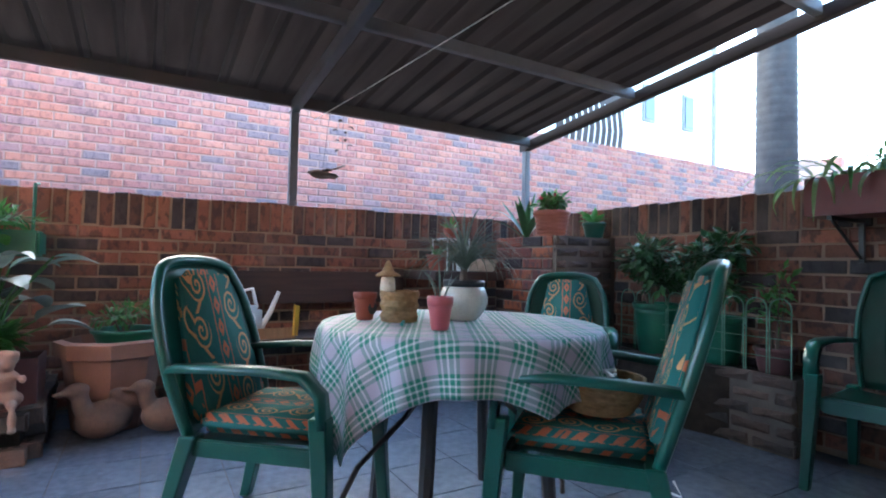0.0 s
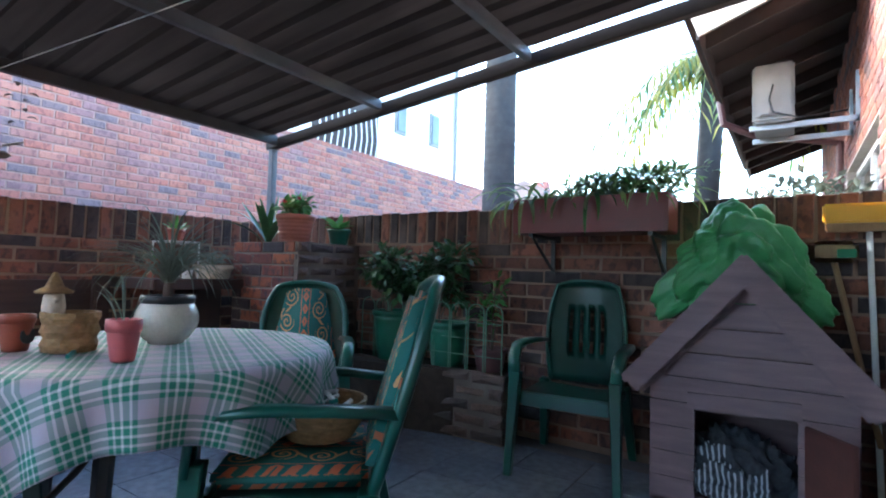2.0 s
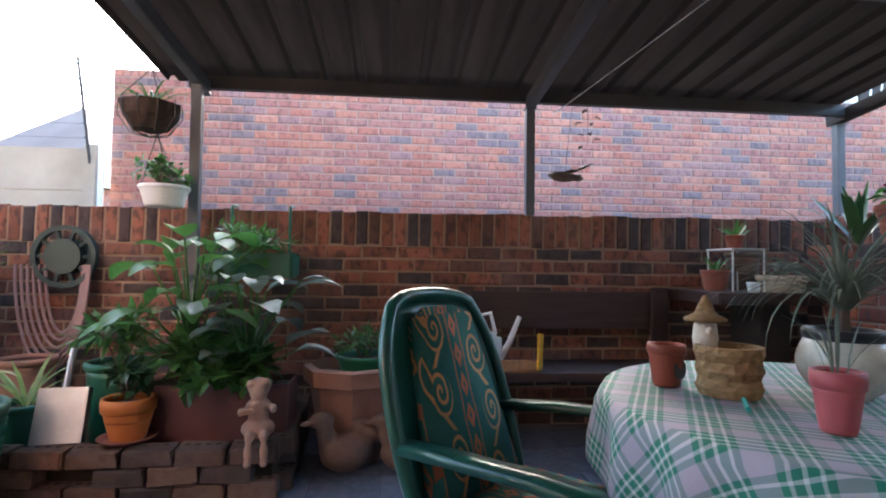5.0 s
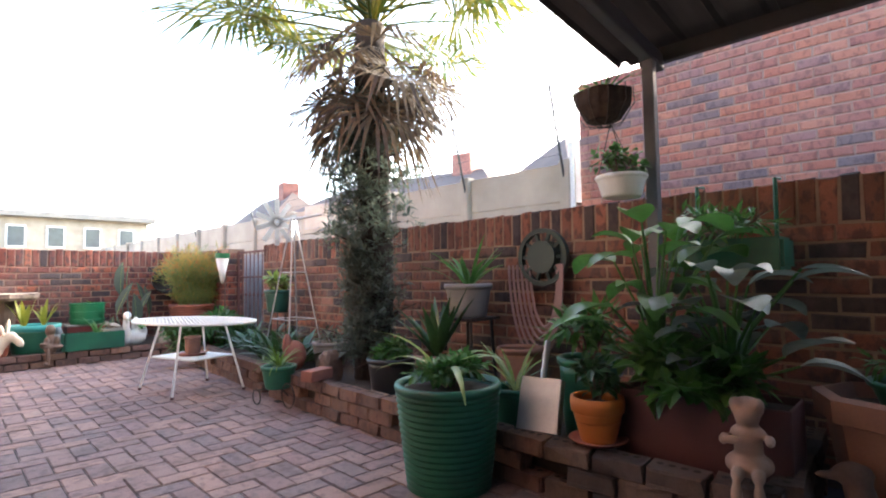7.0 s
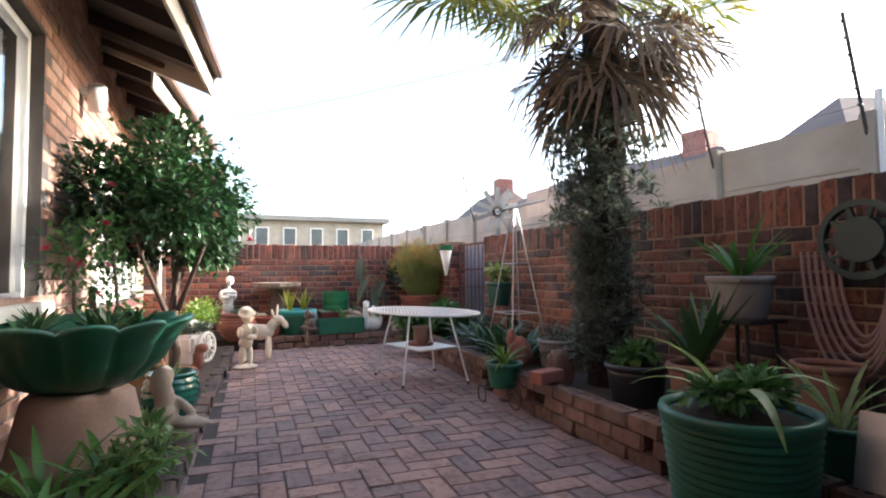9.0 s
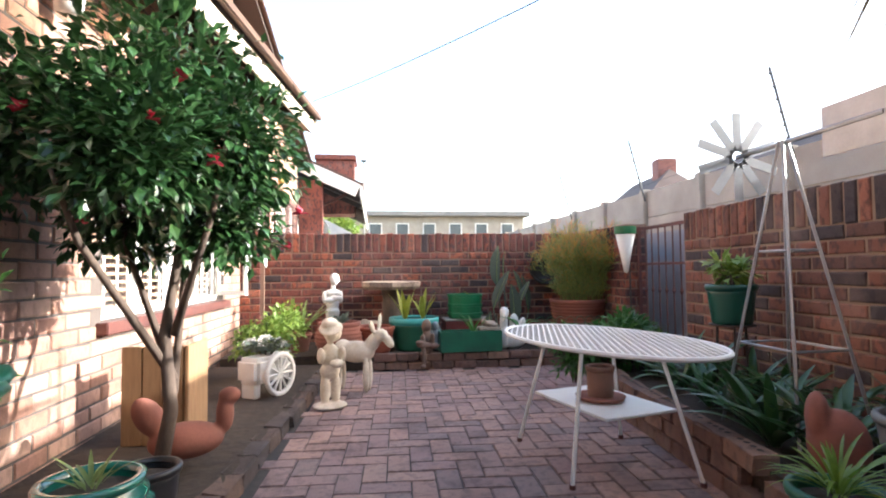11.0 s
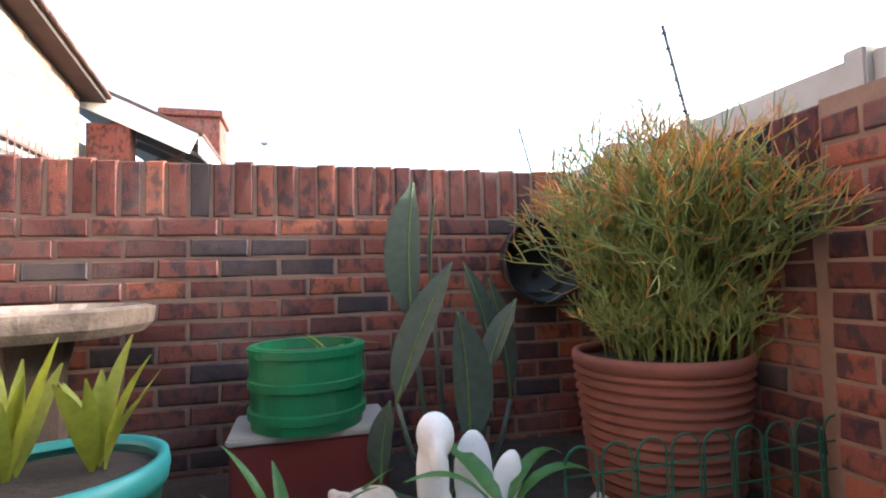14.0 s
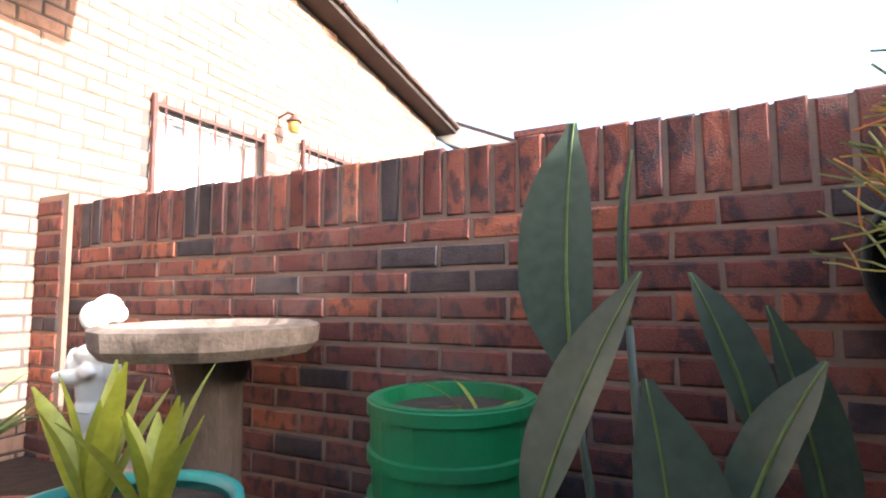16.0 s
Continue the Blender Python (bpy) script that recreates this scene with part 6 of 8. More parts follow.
part("pot", lathe([(0.0, 0.0), (0.066, 0.0), (0.072, 0.02), (0.066, 0.04), (0.074, 0.06), (0.068, 0.08), (0.076, 0.10), (0.074, 0.115), (0.06, 0.115), (0.056, 0.05), (0.0, 0.05)], 28, lambda a, i: 1 + 0.03 * math.sin(a * 9 + i * 2)), M["wicker"], wp)
part("inside", lathe([(0.0, 0.052), (0.057, 0.06), (0.062, 0.11)], 20), M["black"], wp)
gn = part("gnome", lathe([(0.0, 0.0), (0.026, 0.0), (0.030, 0.03), (0.026, 0.06), (0.020, 0.075), (0.0, 0.08)], 16), M["cream_stone"], wp, "cream gnome head and shoulders", True)
gn.matrix_basis = pose(0.045, 0.03, 0.098)
part("hat", lathe([(0.0, 0.078), (0.020, 0.08), (0.047, 0.070), (0.050, 0.076), (0.024, 0.090), (0.016, 0.110), (0.006, 0.132), (0.0, 0.134)], 18), M["wicker"], gn, "wide-brimmed pointed hat", True)
part("nose", lathe([(0.0, -0.008), (0.008, -0.004), (0.009, 0.003), (0.0, 0.009)], 10), M["cream_stone"], gn, smooth=True).matrix_basis = pose(-0.026, 0.005, 0.05)
tagged(obj("pen", tube([(0, 0, 0), (0.09, 0, 0)], 0.006, 6), M["teal_rim"]), "blue plastic pen lying on the cloth", "pen").matrix_basis = pose(0.05, 0.33, TT + 0.006, 0, 0, -30)
bk = thing("basket", pose(-0.38, -0.19, 0.502), "round woven straw basket of pegs on a chair seat", "basket")
part("body", lathe([(0.0, 0.0), (0.10, 0.0), (0.13, 0.05), (0.14, 0.11), (0.13, 0.11), (0.12, 0.05), (0.0, 0.02)], 28, lambda a, i: 1 + 0.02 * math.sin(a * 14 + i * 3.1)), M["wicker"], bk)
rng = random.Random(8)
for k in range(14):
    part("peg", box(-0.035, 0.035, -0.006, 0.006, 0, 0.012, 0.002, pose(rng.uniform(-0.07, 0.07), rng.uniform(-0.07, 0.07), 0.07 + 0.003 * k, rng.uniform(-20, 20), rng.uniform(-20, 20), rng.uniform(0, 180))), rng.choice([M["white_plastic"], M["grey_pot"], M["teal_rim"]]), bk)

# bench with can and carton
b = thing("bench", pose(2.12, -0.03, 0), "dark stained heavy timber garden bench along the wall", "bench")
part("seat", box(-0.28, 0.16, -0.70, 0.70, 0.41, 0.455, 0.006), M["timber_dark"], b)
part("back_board", box(0.17, 0.21, -0.70, 0.70, 0.65, 0.89, 0.008), M["timber_dark"], b)
for y in (-0.64, 0.64):
    part("back_post", box(0.12, 0.169, y - 0.05, y + 0.05, 0.0, 0.92, 0.006), M["timber_dark"], b)
    part("front_leg", box(-0.26, -0.18, y - 0.04, y + 0.04, 0.0, 0.409, 0.006), M["timber_dark"], b)
wc = thing("watering_can", pose(1.98, 0.52, 0.457), "white plastic watering can on the bench", "watering can")
part("body", box(-0.06, 0.06, -0.08, 0.08, 0, 0.21, 0.03), M["white_plastic"], wc, smooth=True)
part("spout", tube([(0, -0.07, 0.05), (0, -0.13, 0.15), (0, -0.19, 0.30)], 0.022, 8, 0.014), M["white_plastic"], wc)
part("handle", tube([(0, 0.06, 0.20), (0, 0.07, 0.30), (0, -0.02, 0.32), (0, -0.05, 0.20)], 0.012, 8), M["white_plastic"], wc)
ct = thing("carton", pose(1.92, 0.36, 0.457), "cut-open yellow and brown carton on the bench", "box")
part("base", bx(box(-0.06, 0.06, -0.12, 0.16, 0, 0.012, 0.002), -0.06, -0.05, -0.12, 0.16, 0.012, 0.07, 0.002), M["wood_raw"], ct)
part("flap", box(-0.006, 0.006, -0.05, 0.05, 0.0, 0.2, 0.002, pose(-0.04, -0.12, 0.012, 8, 0, 60)), M["yellow"], ct, "yellow standing flap")

# patio bed, left of the table
tp = thing("planter", pose(1.97, 1.26, 0.0), "eight-sided dusty terracotta planter with fluted sides", "planter")
part("body", lathe([(0.0, 0.0), (0.19, 0.0), (0.25, 0.40), (0.285, 0.41), (0.29, 0.49), (0.25, 0.50), (0.22, 0.42), (0.0, 0.42)], 8), M["terra_pale"], tp)
part("soil", lathe([(0.23, 0.44), (0.0, 0.45)], 8), M["soil"], tp)
pot(1.97, 1.2, 0.45, 0.17, 0.10, M["green_paint"], "shallow green bowl standing in the planter", 0.8, 0.015)
bushy(1.97, 1.22, 0.53, (0.2, 0.18, 0.10), 240, 0.06, 0.016, LEAF, "sparse green herb in the shallow bowl", 63)
for x, y, a, s_ in ((1.72, 1.28, 200, 1.0), (1.70, 0.98, 180, 0.95)):
    figure("duck_planter", pose(x, y, 0.0, 0, 0, a) @ Matrix.Scale(s_, 4), [(0, 0, 0.10, 0.09, 0.14, 0.10), (0, -0.11, 0.20, 0.04, 0.045, 0.10, 15, 0, 0), (0, -0.13, 0.27, 0.042, 0.06, 0.042), (0, 0.12, 0.19, 0.07, 0.11, 0.05, -25, 0, 0), (0, -0.20, 0.26, 0.02, 0.04, 0.015)], M["brown_stone"], "brown clay duck-shaped ornament on the tiles", 0.01)
tr = thing("trough", pose(1.62, 1.885, 0.17), "long brown painted metal planting trough", "planter")
part("base", box(0, 0.26, -0.325, 0.325, 0, 0.01, 0), M["brown_box"], tr)
for x in (0.0, 0.25):
    part("side_panel", box(x, x + 0.01, -0.325, 0.325, 0.01, 0.29, 0.003), M["brown_box"], tr)
for y in (-0.325, 0.315):
    part("end_panel", box(0.01, 0.25, y, y + 0.01, 0.01, 0.29, 0.003), M["brown_box"], tr)
part("soil", box(0.011, 0.249, -0.314, 0.314, 0.22, 0.26, 0), M["soil"], tr)


def big_leaf(x, y, z, n, seed, label, mat, hmin=0.3, hmax=0.75, ln=0.26, w=0.15):
    rng = random.Random(seed)
    t = thing("broadleaf_plant", pose(x, y, z), label, "plant")
    for k in range(n):
        a = k * 2.4 + rng.uniform(-0.5, 0.5)
        h = rng.uniform(hmin, hmax)
        o_ = rng.uniform(0.05, 0.28)
        p = Vector((o_ * math.cos(a), o_ * math.sin(a), h))
        part("stalk", tube([(0, 0, 0), (p.x * 0.35, p.y * 0.35, h * 0.6), p], 0.008, 5, 0.005), LEAF, t)
        bm = bmesh.new()
        blade(bm, p, a, ln * rng.uniform(0.7, 1.2), w * rng.uniform(0.7, 1.2), rng.uniform(0.9, 1.5), rng.uniform(0.5, 1.3), 8, 0.35, rng.uniform(-0.4, 0.4), 0.3)
        part("leaf", bm, mat, t, smooth=True)
    return t


big_leaf(1.78, 2.08, 0.42, 22, 64, "tall broad-leaved plant with upright stalks", LEAF, 0.3, 0.75)
big_leaf(1.80, 1.80, 0.42, 30, 65, "broad-leaved plant with dusty grey-blue leaves", LEAF_DUST, 0.15, 0.55, 0.22, 0.13)
bushy(1.68, 1.9, 0.42, (0.2, 0.3, 0.14), 340, 0.11, 0.075, LEAF, "green heart-leaved creeper over the trough edge", 66)
figure("doll", pose(1.47, 1.66, 0.24, 0, 0, -80), [(0, 0, 0.06, 0.075, 0.06, 0.045), (0, 0, 0.12, 0.045, 0.04, 0.065), (0, 0, 0.165, 0.055, 0.038, 0.03), (0, -0.005, 0.225, 0.040, 0.042, 0.046), (0, 0.012, 0.245, 0.052, 0.048, 0.040), (-0.03, -0.01, 0.262, 0.024, 0.026, 0.024), (0.03, -0.01, 0.262, 0.024, 0.026, 0.024), (-0.07, -0.035, 0.145, 0.016, 0.04, 0.018), (0.065, -0.04, 0.155, 0.016, 0.04, 0.018), (-0.045, -0.075, 0.155, 0.035, 0.015, 0.015), (-0.03, -0.075, 0.045, 0.021, 0.05, 0.023), (0.03, -0.075, 0.045, 0.021, 0.05, 0.023), (-0.032, -0.115, -0.01, 0.018, 0.018, 0.05), (0.032, -0.115, -0.01, 0.018, 0.018, 0.05), (-0.033, -0.125, -0.055, 0.018, 0.028, 0.014), (0.033, -0.125, -0.055, 0.018, 0.028, 0.014)], M["skin"], "small seated curly-haired garden doll figure on the edging", 0.007)
pot(1.54, 2.25, 0.24, 0.105, 0.19, M["orange_clay"], "bright orange clay pot with a saucer", 0.68, 0.055)
tagged(obj("saucer", lathe([(0.0, 0.0), (0.10, 0.0), (0.125, 0.018), (0.115, 0.018), (0.09, 0.008), (0.0, 0.008)], 24), M["terracotta"]), "flat clay saucer under the orange pot", "saucer").matrix_basis = pose(1.54, 2.25, 0.238)
bushy(1.54, 2.25, 0.42, (0.10, 0.10, 0.10), 110, 0.06, 0.034, LEAF_DARK, "small dark leafy plant in the orange pot", 67)
pot(1.80, 2.42, 0.17, 0.145, 0.38, M["green_paint"], "tall dark green pot", 0.85, 0.03)
bushy(1.80, 2.42, 0.54, (0.22, 0.2, 0.14), 260, 0.10, 0.03, LEAF, "loose green potted plant", 68)
pot(1.64, 2.75, 0.17, 0.12, 0.22, M["green_paint"], "dark green fluted pot", 0.8, 0.02, flute=20)
strap(1.64, 2.75, 0.36, 12, 0.30, 0.022, LEAF_STRIPE, "small strap-leaved plant in a green pot", 69, (0.2, 0.9), (0.4, 1.2))
du = thing("dustpan", pose(1.47, 2.52, 0.245, -18, 0, -82), "weathered metal dustpan leaning against the pots", "dustpan")
part("pan", bx(bx(box(-0.10, 0.10, -0.004, 0.004, 0, 0.24, 0.002), -0.10, -0.09, 0.004, 0.05, 0, 0.24, 0.002), 0.09, 0.10, 0.004, 0.05, 0, 0.24, 0.002), M["galv"], du)
part("handle", tube([(0, 0.02, 0.24), (0, 0.03, 0.42)], 0.015, 8), M["galv"], du)
pot(1.22, 2.83, 0.0, 0.235, 0.47, M["green_paint"], "large ribbed dark green planter with a rolled rim", 0.78, 0.03, ribs=16)
bushy(1.22, 2.83, 0.46, (0.19, 0.19, 0.07), 620, 0.05, 0.03, LEAF, "low bright green ground cover in the planter", 70)
strap(1.20, 2.83, 0.45, 9, 0.50, 0.035, LEAF_STRIPE, "long arching striped strap leaves", 71, (0.3, 0.9), (1.0, 2.4))
wb = thing("wall_trough", pose(2.22, 1.90, 0.96), "green plastic trough hung on the wall", "planter")
part("body", box(-0.09, 0.16, -0.25, 0.25, 0, 0.15, 0.015), M["green_paint"], wb)
for y in (-0.18, 0.18):
    part("hook", tube([(0.17, y, 0.1), (0.19, y, 0.45), (0.30, y, 0.46)], 0.01, 6), M["green_paint"], wb)
bushy(2.2, 1.90, 1.09, (0.15, 0.28, 0.10), 300, 0.08, 0.02, LEAF, "wispy green plants in the wall trough", 72)
hb = thing("hanging_basket", pose(2.12, 2.46, 1.78), "round wire hanging basket with fibre lining", "hanging basket")
part("liner", lathe([(0.0, 0.0), (0.09, 0.02), (0.14, 0.09), (0.155, 0.17), (0.0, 0.17)], 20, lambda a, i: 1 + 0.06 * math.sin(a * 5 + i)), M["fibre"], hb)
for k in range(10):
    a = k * math.pi / 5
    part("wire", tube([(0.16 * math.cos(a), 0.16 * math.sin(a), 0.19), (0.165 * math.cos(a), 0.165 * math.sin(a), 0.1), (0.1 * math.cos(a), 0.1 * math.sin(a), 0.0), (0, 0, -0.02)], 0.003, 4), M["wire"], hb)
for k in range(3):
    a = k * 2.1
    part("chain", tube([(0.15 * math.cos(a), 0.15 * math.sin(a), 0.19), (0, 0, 0.38)], 0.003, 4), M["wire"], hb)
strap(2.12, 2.46, 1.93, 34, 0.26, 0.012, LEAF, "feathery green fern in the hanging basket", 73, (0.2, 1.2), (0.6, 2.0), wide=0.3)
pot(2.12, 2.37, 1.36, 0.125, 0.12, M["white_plastic"], "white fluted plastic hanging pot", 0.78, 0.018, flute=24, name="hanging_pot")
for k in range(3):
    a = k * 2.1
    tagged(obj("hanger_wire", tube([(2.12 + 0.12 * math.cos(a), 2.37 + 0.12 * math.sin(a), 1.47), (2.12, 2.42, 1.78)], 0.003, 4), M["wire"]), "thin wire that carries the white pot", "wire", "hanger wires")
bushy(2.12, 2.38, 1.47, (0.16, 0.16, 0.09), 170, 0.05, 0.04, LEAF, "trailing green plant in the white pot", 74)

# hose reel
hr = thing("hose_reel", F_BOUND @ pose(-3.09, -0.06, 1.075), "dark green plastic hose reel with a grey-pink hose", "hose reel")
def ring_y(r0, r1, y0, y1):
    bm = lathe([(r0, y0), (r1, y0), (r1, y1), (r0, y1), (r0, y0)], 40)
    bmesh.ops.transform(bm, matrix=pose(0, 0, 0, 90, 0, 0), verts=bm.verts)
    return bm
part("outer_ring", ring_y(0.165, 0.195, 0.0, 0.04), M["reel"], hr)
part("drum", ring_y(0.0, 0.11, -0.02, 0.05), M["reel"], hr)
hb_ = part("hub", ring_y(0.0, 0.158, -0.045, -0.021), M["reel"], hr, "oval hub plate")
hb_.matrix_basis = Matrix.Diagonal((1.0, 1.0, 0.68, 1))
part("hub_rim", ring_y(0.135, 0.148, -0.052, -0.046), M["reel"], hr).matrix_basis = Matrix.Diagonal((1.0, 1.0, 0.66, 1))
for k in range(10):
    a = k * math.pi / 5
    part("spoke", box(0.10, 0.17, -0.03, -0.005, -0.012, 0.012, 0.004, pose(0, 0, 0, 0, math.degrees(a), 0)), M["reel"], hr)
for k in range(6):
    w_ = 0.11 + 0.022 * k
    dpt = 0.42 + 0.045 * k
    part("hose_loop", tube([(-w_ * math.cos(q) - 0.01 * k, -0.02 - 0.006 * k, -0.05 - dpt * math.sin(q)) for q in [math.pi * e / 16 for e in range(17)]], 0.009, 6), M["hose"], hr, "grey-pink hose loop")

# long bed along the wall
st = thing("plant_stand", pose(2.22, 3.56, 0.17), "dark metal plant stand", "stand")
for sx in (-1, 1):
    for sy in (-1, 1):
        part("leg", tube([(0.13 * sx, 0.13 * sy, 0), (0.11 * sx, 0.11 * sy, 0.48)], 0.012, 6), M["black"], st)
part("top", box(-0.15, 0.15, -0.16, 0.16, 0.48, 0.50, 0.004), M["black"], st)
pot(2.22, 3.56, 0.672, 0.16, 0.23, M["grey_pot"], "grey plastic pot with a flared rim", 0.78, 0.03)
strap(2.22, 3.56, 0.87, 20, 0.38, 0.035, LEAF, "spiky strap-leaved plant in the grey pot", 75, (0.3, 1.0), (0.2, 0.9))
pot(1.96, 3.62, 0.12, 0.15, 0.32, M["terra_pale"], "tall plain clay pot holding an aloe", 0.8, 0.03)
strap(1.96, 3.62, 0.42, 17, 0.52, 0.055, LEAF_DARK, "dark upright aloe with stiff leaves", 76, (0.1, 0.7), (0.0, 0.4), wide=0.15)
pot(2.25, 3.15, 0.17, 0.14, 0.32, M["terra_pale"], "tall plain terracotta pot against the wall", 0.9, 0.03)
pot(1.84, 3.95, 0.10, 0.165, 0.30, M["black"], "black plastic pot in the bed", 0.8, 0.025)
bushy(1.84, 3.95, 0.38, (0.14, 0.14, 0.07), 320, 0.06, 0.035, LEAF, "fresh green low plant in the black pot", 77)
pot(2.3, 4.8, 0.17, 0.16, 0.26, M["green_plastic"], "dark green pot behind the palm", 0.8, 0.025)
pot(2.14, 5.15, 0.17, 0.15, 0.22, M["grey_pot"], "grey pot on a green base", 0.85, 0.03)
bushy(2.14, 5.15, 0.37, (0.12, 0.12, 0.07), 90, 0.07, 0.02, LEAF_GREY, "pale wispy plant in the grey pot", 78)
tk = thing("plant_trolley", pose(1.46, 4.86, 0.0), "black wire tricycle plant holder", "plant holder")
for x, y, r_ in ((0.0, -0.17, 0.09), (-0.1, 0.12, 0.06), (0.1, 0.12, 0.06)):
    part("wheel", tube([(x, y + r_ * math.cos(q), r_ + r_ * math.sin(q)) for q in [2 * math.pi * e / 16 for e in range(17)]], 0.005, 5), M["wire"], tk)
part("frame", tube([(0, -0.17, 0.09), (0, -0.08, 0.13), (-0.1, 0.12, 0.11), (0.1, 0.12, 0.11), (0, -0.08, 0.13)], 0.006, 5), M["wire"], tk)
pot(1.48, 4.86, 0.125, 0.125, 0.17, M["green_paint"], "green painted pot with a terracotta foot", 0.8, 0.025)
strap(1.48, 4.86, 0.28, 46, 0.22, 0.012, LEAF_LIME, "bright spider plant with thin arching leaves", 79, (0.1, 1.1), (0.6, 1.8))
k = 0
for x, y in ((1.95, 5.35), (2.2, 5.55), (1.95, 5.8), (2.25, 5.95), (2.0, 6.2), (2.35, 6.3), (2.1, 6.6), (2.4, 6.75), (2.15, 7.0), (1.85, 5.55), (2.45, 5.4)):
    strap(x, y, 0.17, 20, 0.42, 0.045, LEAF_DARK, "dark glossy clivia with arching strap leaves", 80 + k, (0.2, 0.9), (0.6, 1.5), "clivia")
    k += 1
for x, y, s_ in ((1.66, 7.32, 1.2), (1.93, 7.26, 1.5), (2.22, 7.34, 1.4)):
    bushy(x, y, 0.10, (0.2 * s_, 0.2 * s_, 0.2 * s_), 900, 0.085, 0.028, LEAF, "fresh green leafy herb clump", 95 + int(x * 10))
figure("hen_planter", pose(1.80, 5.18, 0.17, 0, 0, 60), [(0, 0, 0.13, 0.08, 0.10, 0.13), (0, 0.06, 0.22, 0.06, 0.04, 0.10)], M["terracotta"], "rounded terracotta hen figure in the bed")
pt = thing("plant_stand", pose(2.32, 6.42, 0.17), "thin metal stand under a green pot", "stand")
for a in (0, 2.1, 4.2):
    part("leg", tube([(0.10 * math.cos(a), 0.10 * math.sin(a), 0), (0.09 * math.cos(a), 0.09 * math.sin(a), 0.42)], 0.008, 5), M["wire"], pt)
part("top", lathe([(0.0, 0.42), (0.13, 0.42), (0.13, 0.43), (0.0, 0.43)], 20), M["wire"], pt)
pot(2.32, 6.42, 0.60, 0.135, 0.24, M["green_plastic"], "dark green pot on a stand", 0.82, 0.03)
bushy(2.32, 6.42, 0.83, (0.13, 0.13, 0.10), 130, 0.10, 0.04, LEAF_LIME, "yellow-green rosette plant in the stand pot", 98)
wm = thing("garden_windmill", pose(2.1, 5.72, 0.17), "grey metal garden windmill with a grey tail vane", "windmill")
for sx, sy in ((-1, -1), (1, -1), (-1, 1), (1, 1)):
    part("leg", tube([(0.19 * sx, 0.24 * sy, 0), (0.012 * sx, 0.012 * sy, 1.38)], 0.008, 5), M["galv"], wm)
for z, q in ((0.4, 0.72), (0.85, 0.39)):
    part("brace", tube([(0.19 * q, 0.24 * q, z), (-0.19 * q, 0.24 * q, z), (-0.19 * q, -0.24 * q, z), (0.19 * q, -0.24 * q, z), (0.19 * q, 0.24 * q, z)], 0.006, 5), M["galv"], wm)
part("shaft", tube([(0, 0.32, 1.37), (0, -0.5, 1.37)], 0.012, 6), M["galv"], wm)
for k in range(10):
    a = k * math.pi / 5
    part("blade", box(-0.025, 0.025, 0.31, 0.315, 0.03, 0.24, 0.001, pose(0, 0, 1.37, 0, math.degrees(a), 0)), M["galv"], wm)
part("tail_vane", box(-0.003, 0.003, -0.62, -0.22, 1.25, 1.47, 0.002), M["galv"], wm)
rg = thing("rain_gauge", pose(2.06, 7.24, 0.17), "white cone rain gauge with a green top on a rod", "rain gauge")
part("rod", tube([(0.03, 0, 0), (0.03, 0, 0.95)], 0.007, 6), M["wire"], rg)
part("cone", lathe([(0.0, 0.74), (0.015, 0.75), (0.075, 1.05), (0.0, 1.05)], 20), M["white_plastic"], rg, smooth=True)
part("collar", lathe([(0.076, 1.04), (0.082, 1.045), (0.082, 1.10), (0.07, 1.10), (0.0, 1.06)], 20), M["bright_green"], rg)

# mesh table
mt = thing("mesh_table", pose(1.25, 5.95, 0, 0, 0, 14), "white wire-mesh oval garden table with a low shelf", "table")
A_, B_ = 0.37, 0.68
part("top_rim", tube([(A_ * math.cos(q), B_ * math.sin(q), 0.60) for q in [2 * math.pi * e / 40 for e in range(41)]], 0.011, 6), M["white_paint"], mt)
for s in (1, -1):
    bm = bmesh.new()
    for k in range(-30, 31):
        c = k * 0.034
        # chord of the oval along a slanting line x = c + s * y * 0.6
        qa, qb, qc = (0.6 / A_) ** 2 + 1 / B_ ** 2, 2 * s * c * 0.6 / A_ ** 2, (c / A_) ** 2 - 1
        D_ = qb * qb - 4 * qa * qc
        if D_ > 0:
            y0, y1 = (-qb - math.sqrt(D_)) / (2 * qa), (-qb + math.sqrt(D_)) / (2 * qa)
            tube([(c + s * y0 * 0.6, y0, 0.60 + 0.003 * s), (c + s * y1 * 0.6, y1, 0.60 + 0.003 * s)], 0.0045, 4, None, bm)
    me_ = part("mesh_wires", bm, M["white_paint"], mt)
    me_["kind"] = "stuff"
feet = [(-0.33, -0.22), (0.20, -0.42), (-0.22, 0.42), (0.32, 0.24)]
for fx, fy in feet:
    part("leg", tube([(fx * 0.62, fy * 0.62, 0.59), (fx, fy, 0.01)], 0.010, 6), M["white_paint"], mt)
    part("foot_cap", lathe([(0.0, 0.0), (0.014, 0.0), (0.014, 0.02), (0.0, 0.02)], 8), M["rust"], mt).matrix_basis = pose(fx, fy, 0.0)
part("shelf", box(-0.20, 0.20, -0.29, 0.29, 0.288, 0.30, 0.003), M["white_paint"], mt)
tagged(obj("saucer", lathe([(0.0, 0.0), (0.11, 0.0), (0.12, 0.02), (0.0, 0.012)], 20), M["terracotta"]), "clay saucer on the table shelf", "saucer").matrix_basis = pose(1.25, 5.95, 0.302)
pot(1.25, 5.95, 0.316, 0.065, 0.15, M["terra_pale"], "small patterned clay jar on the table shelf", 0.95, 0.02)

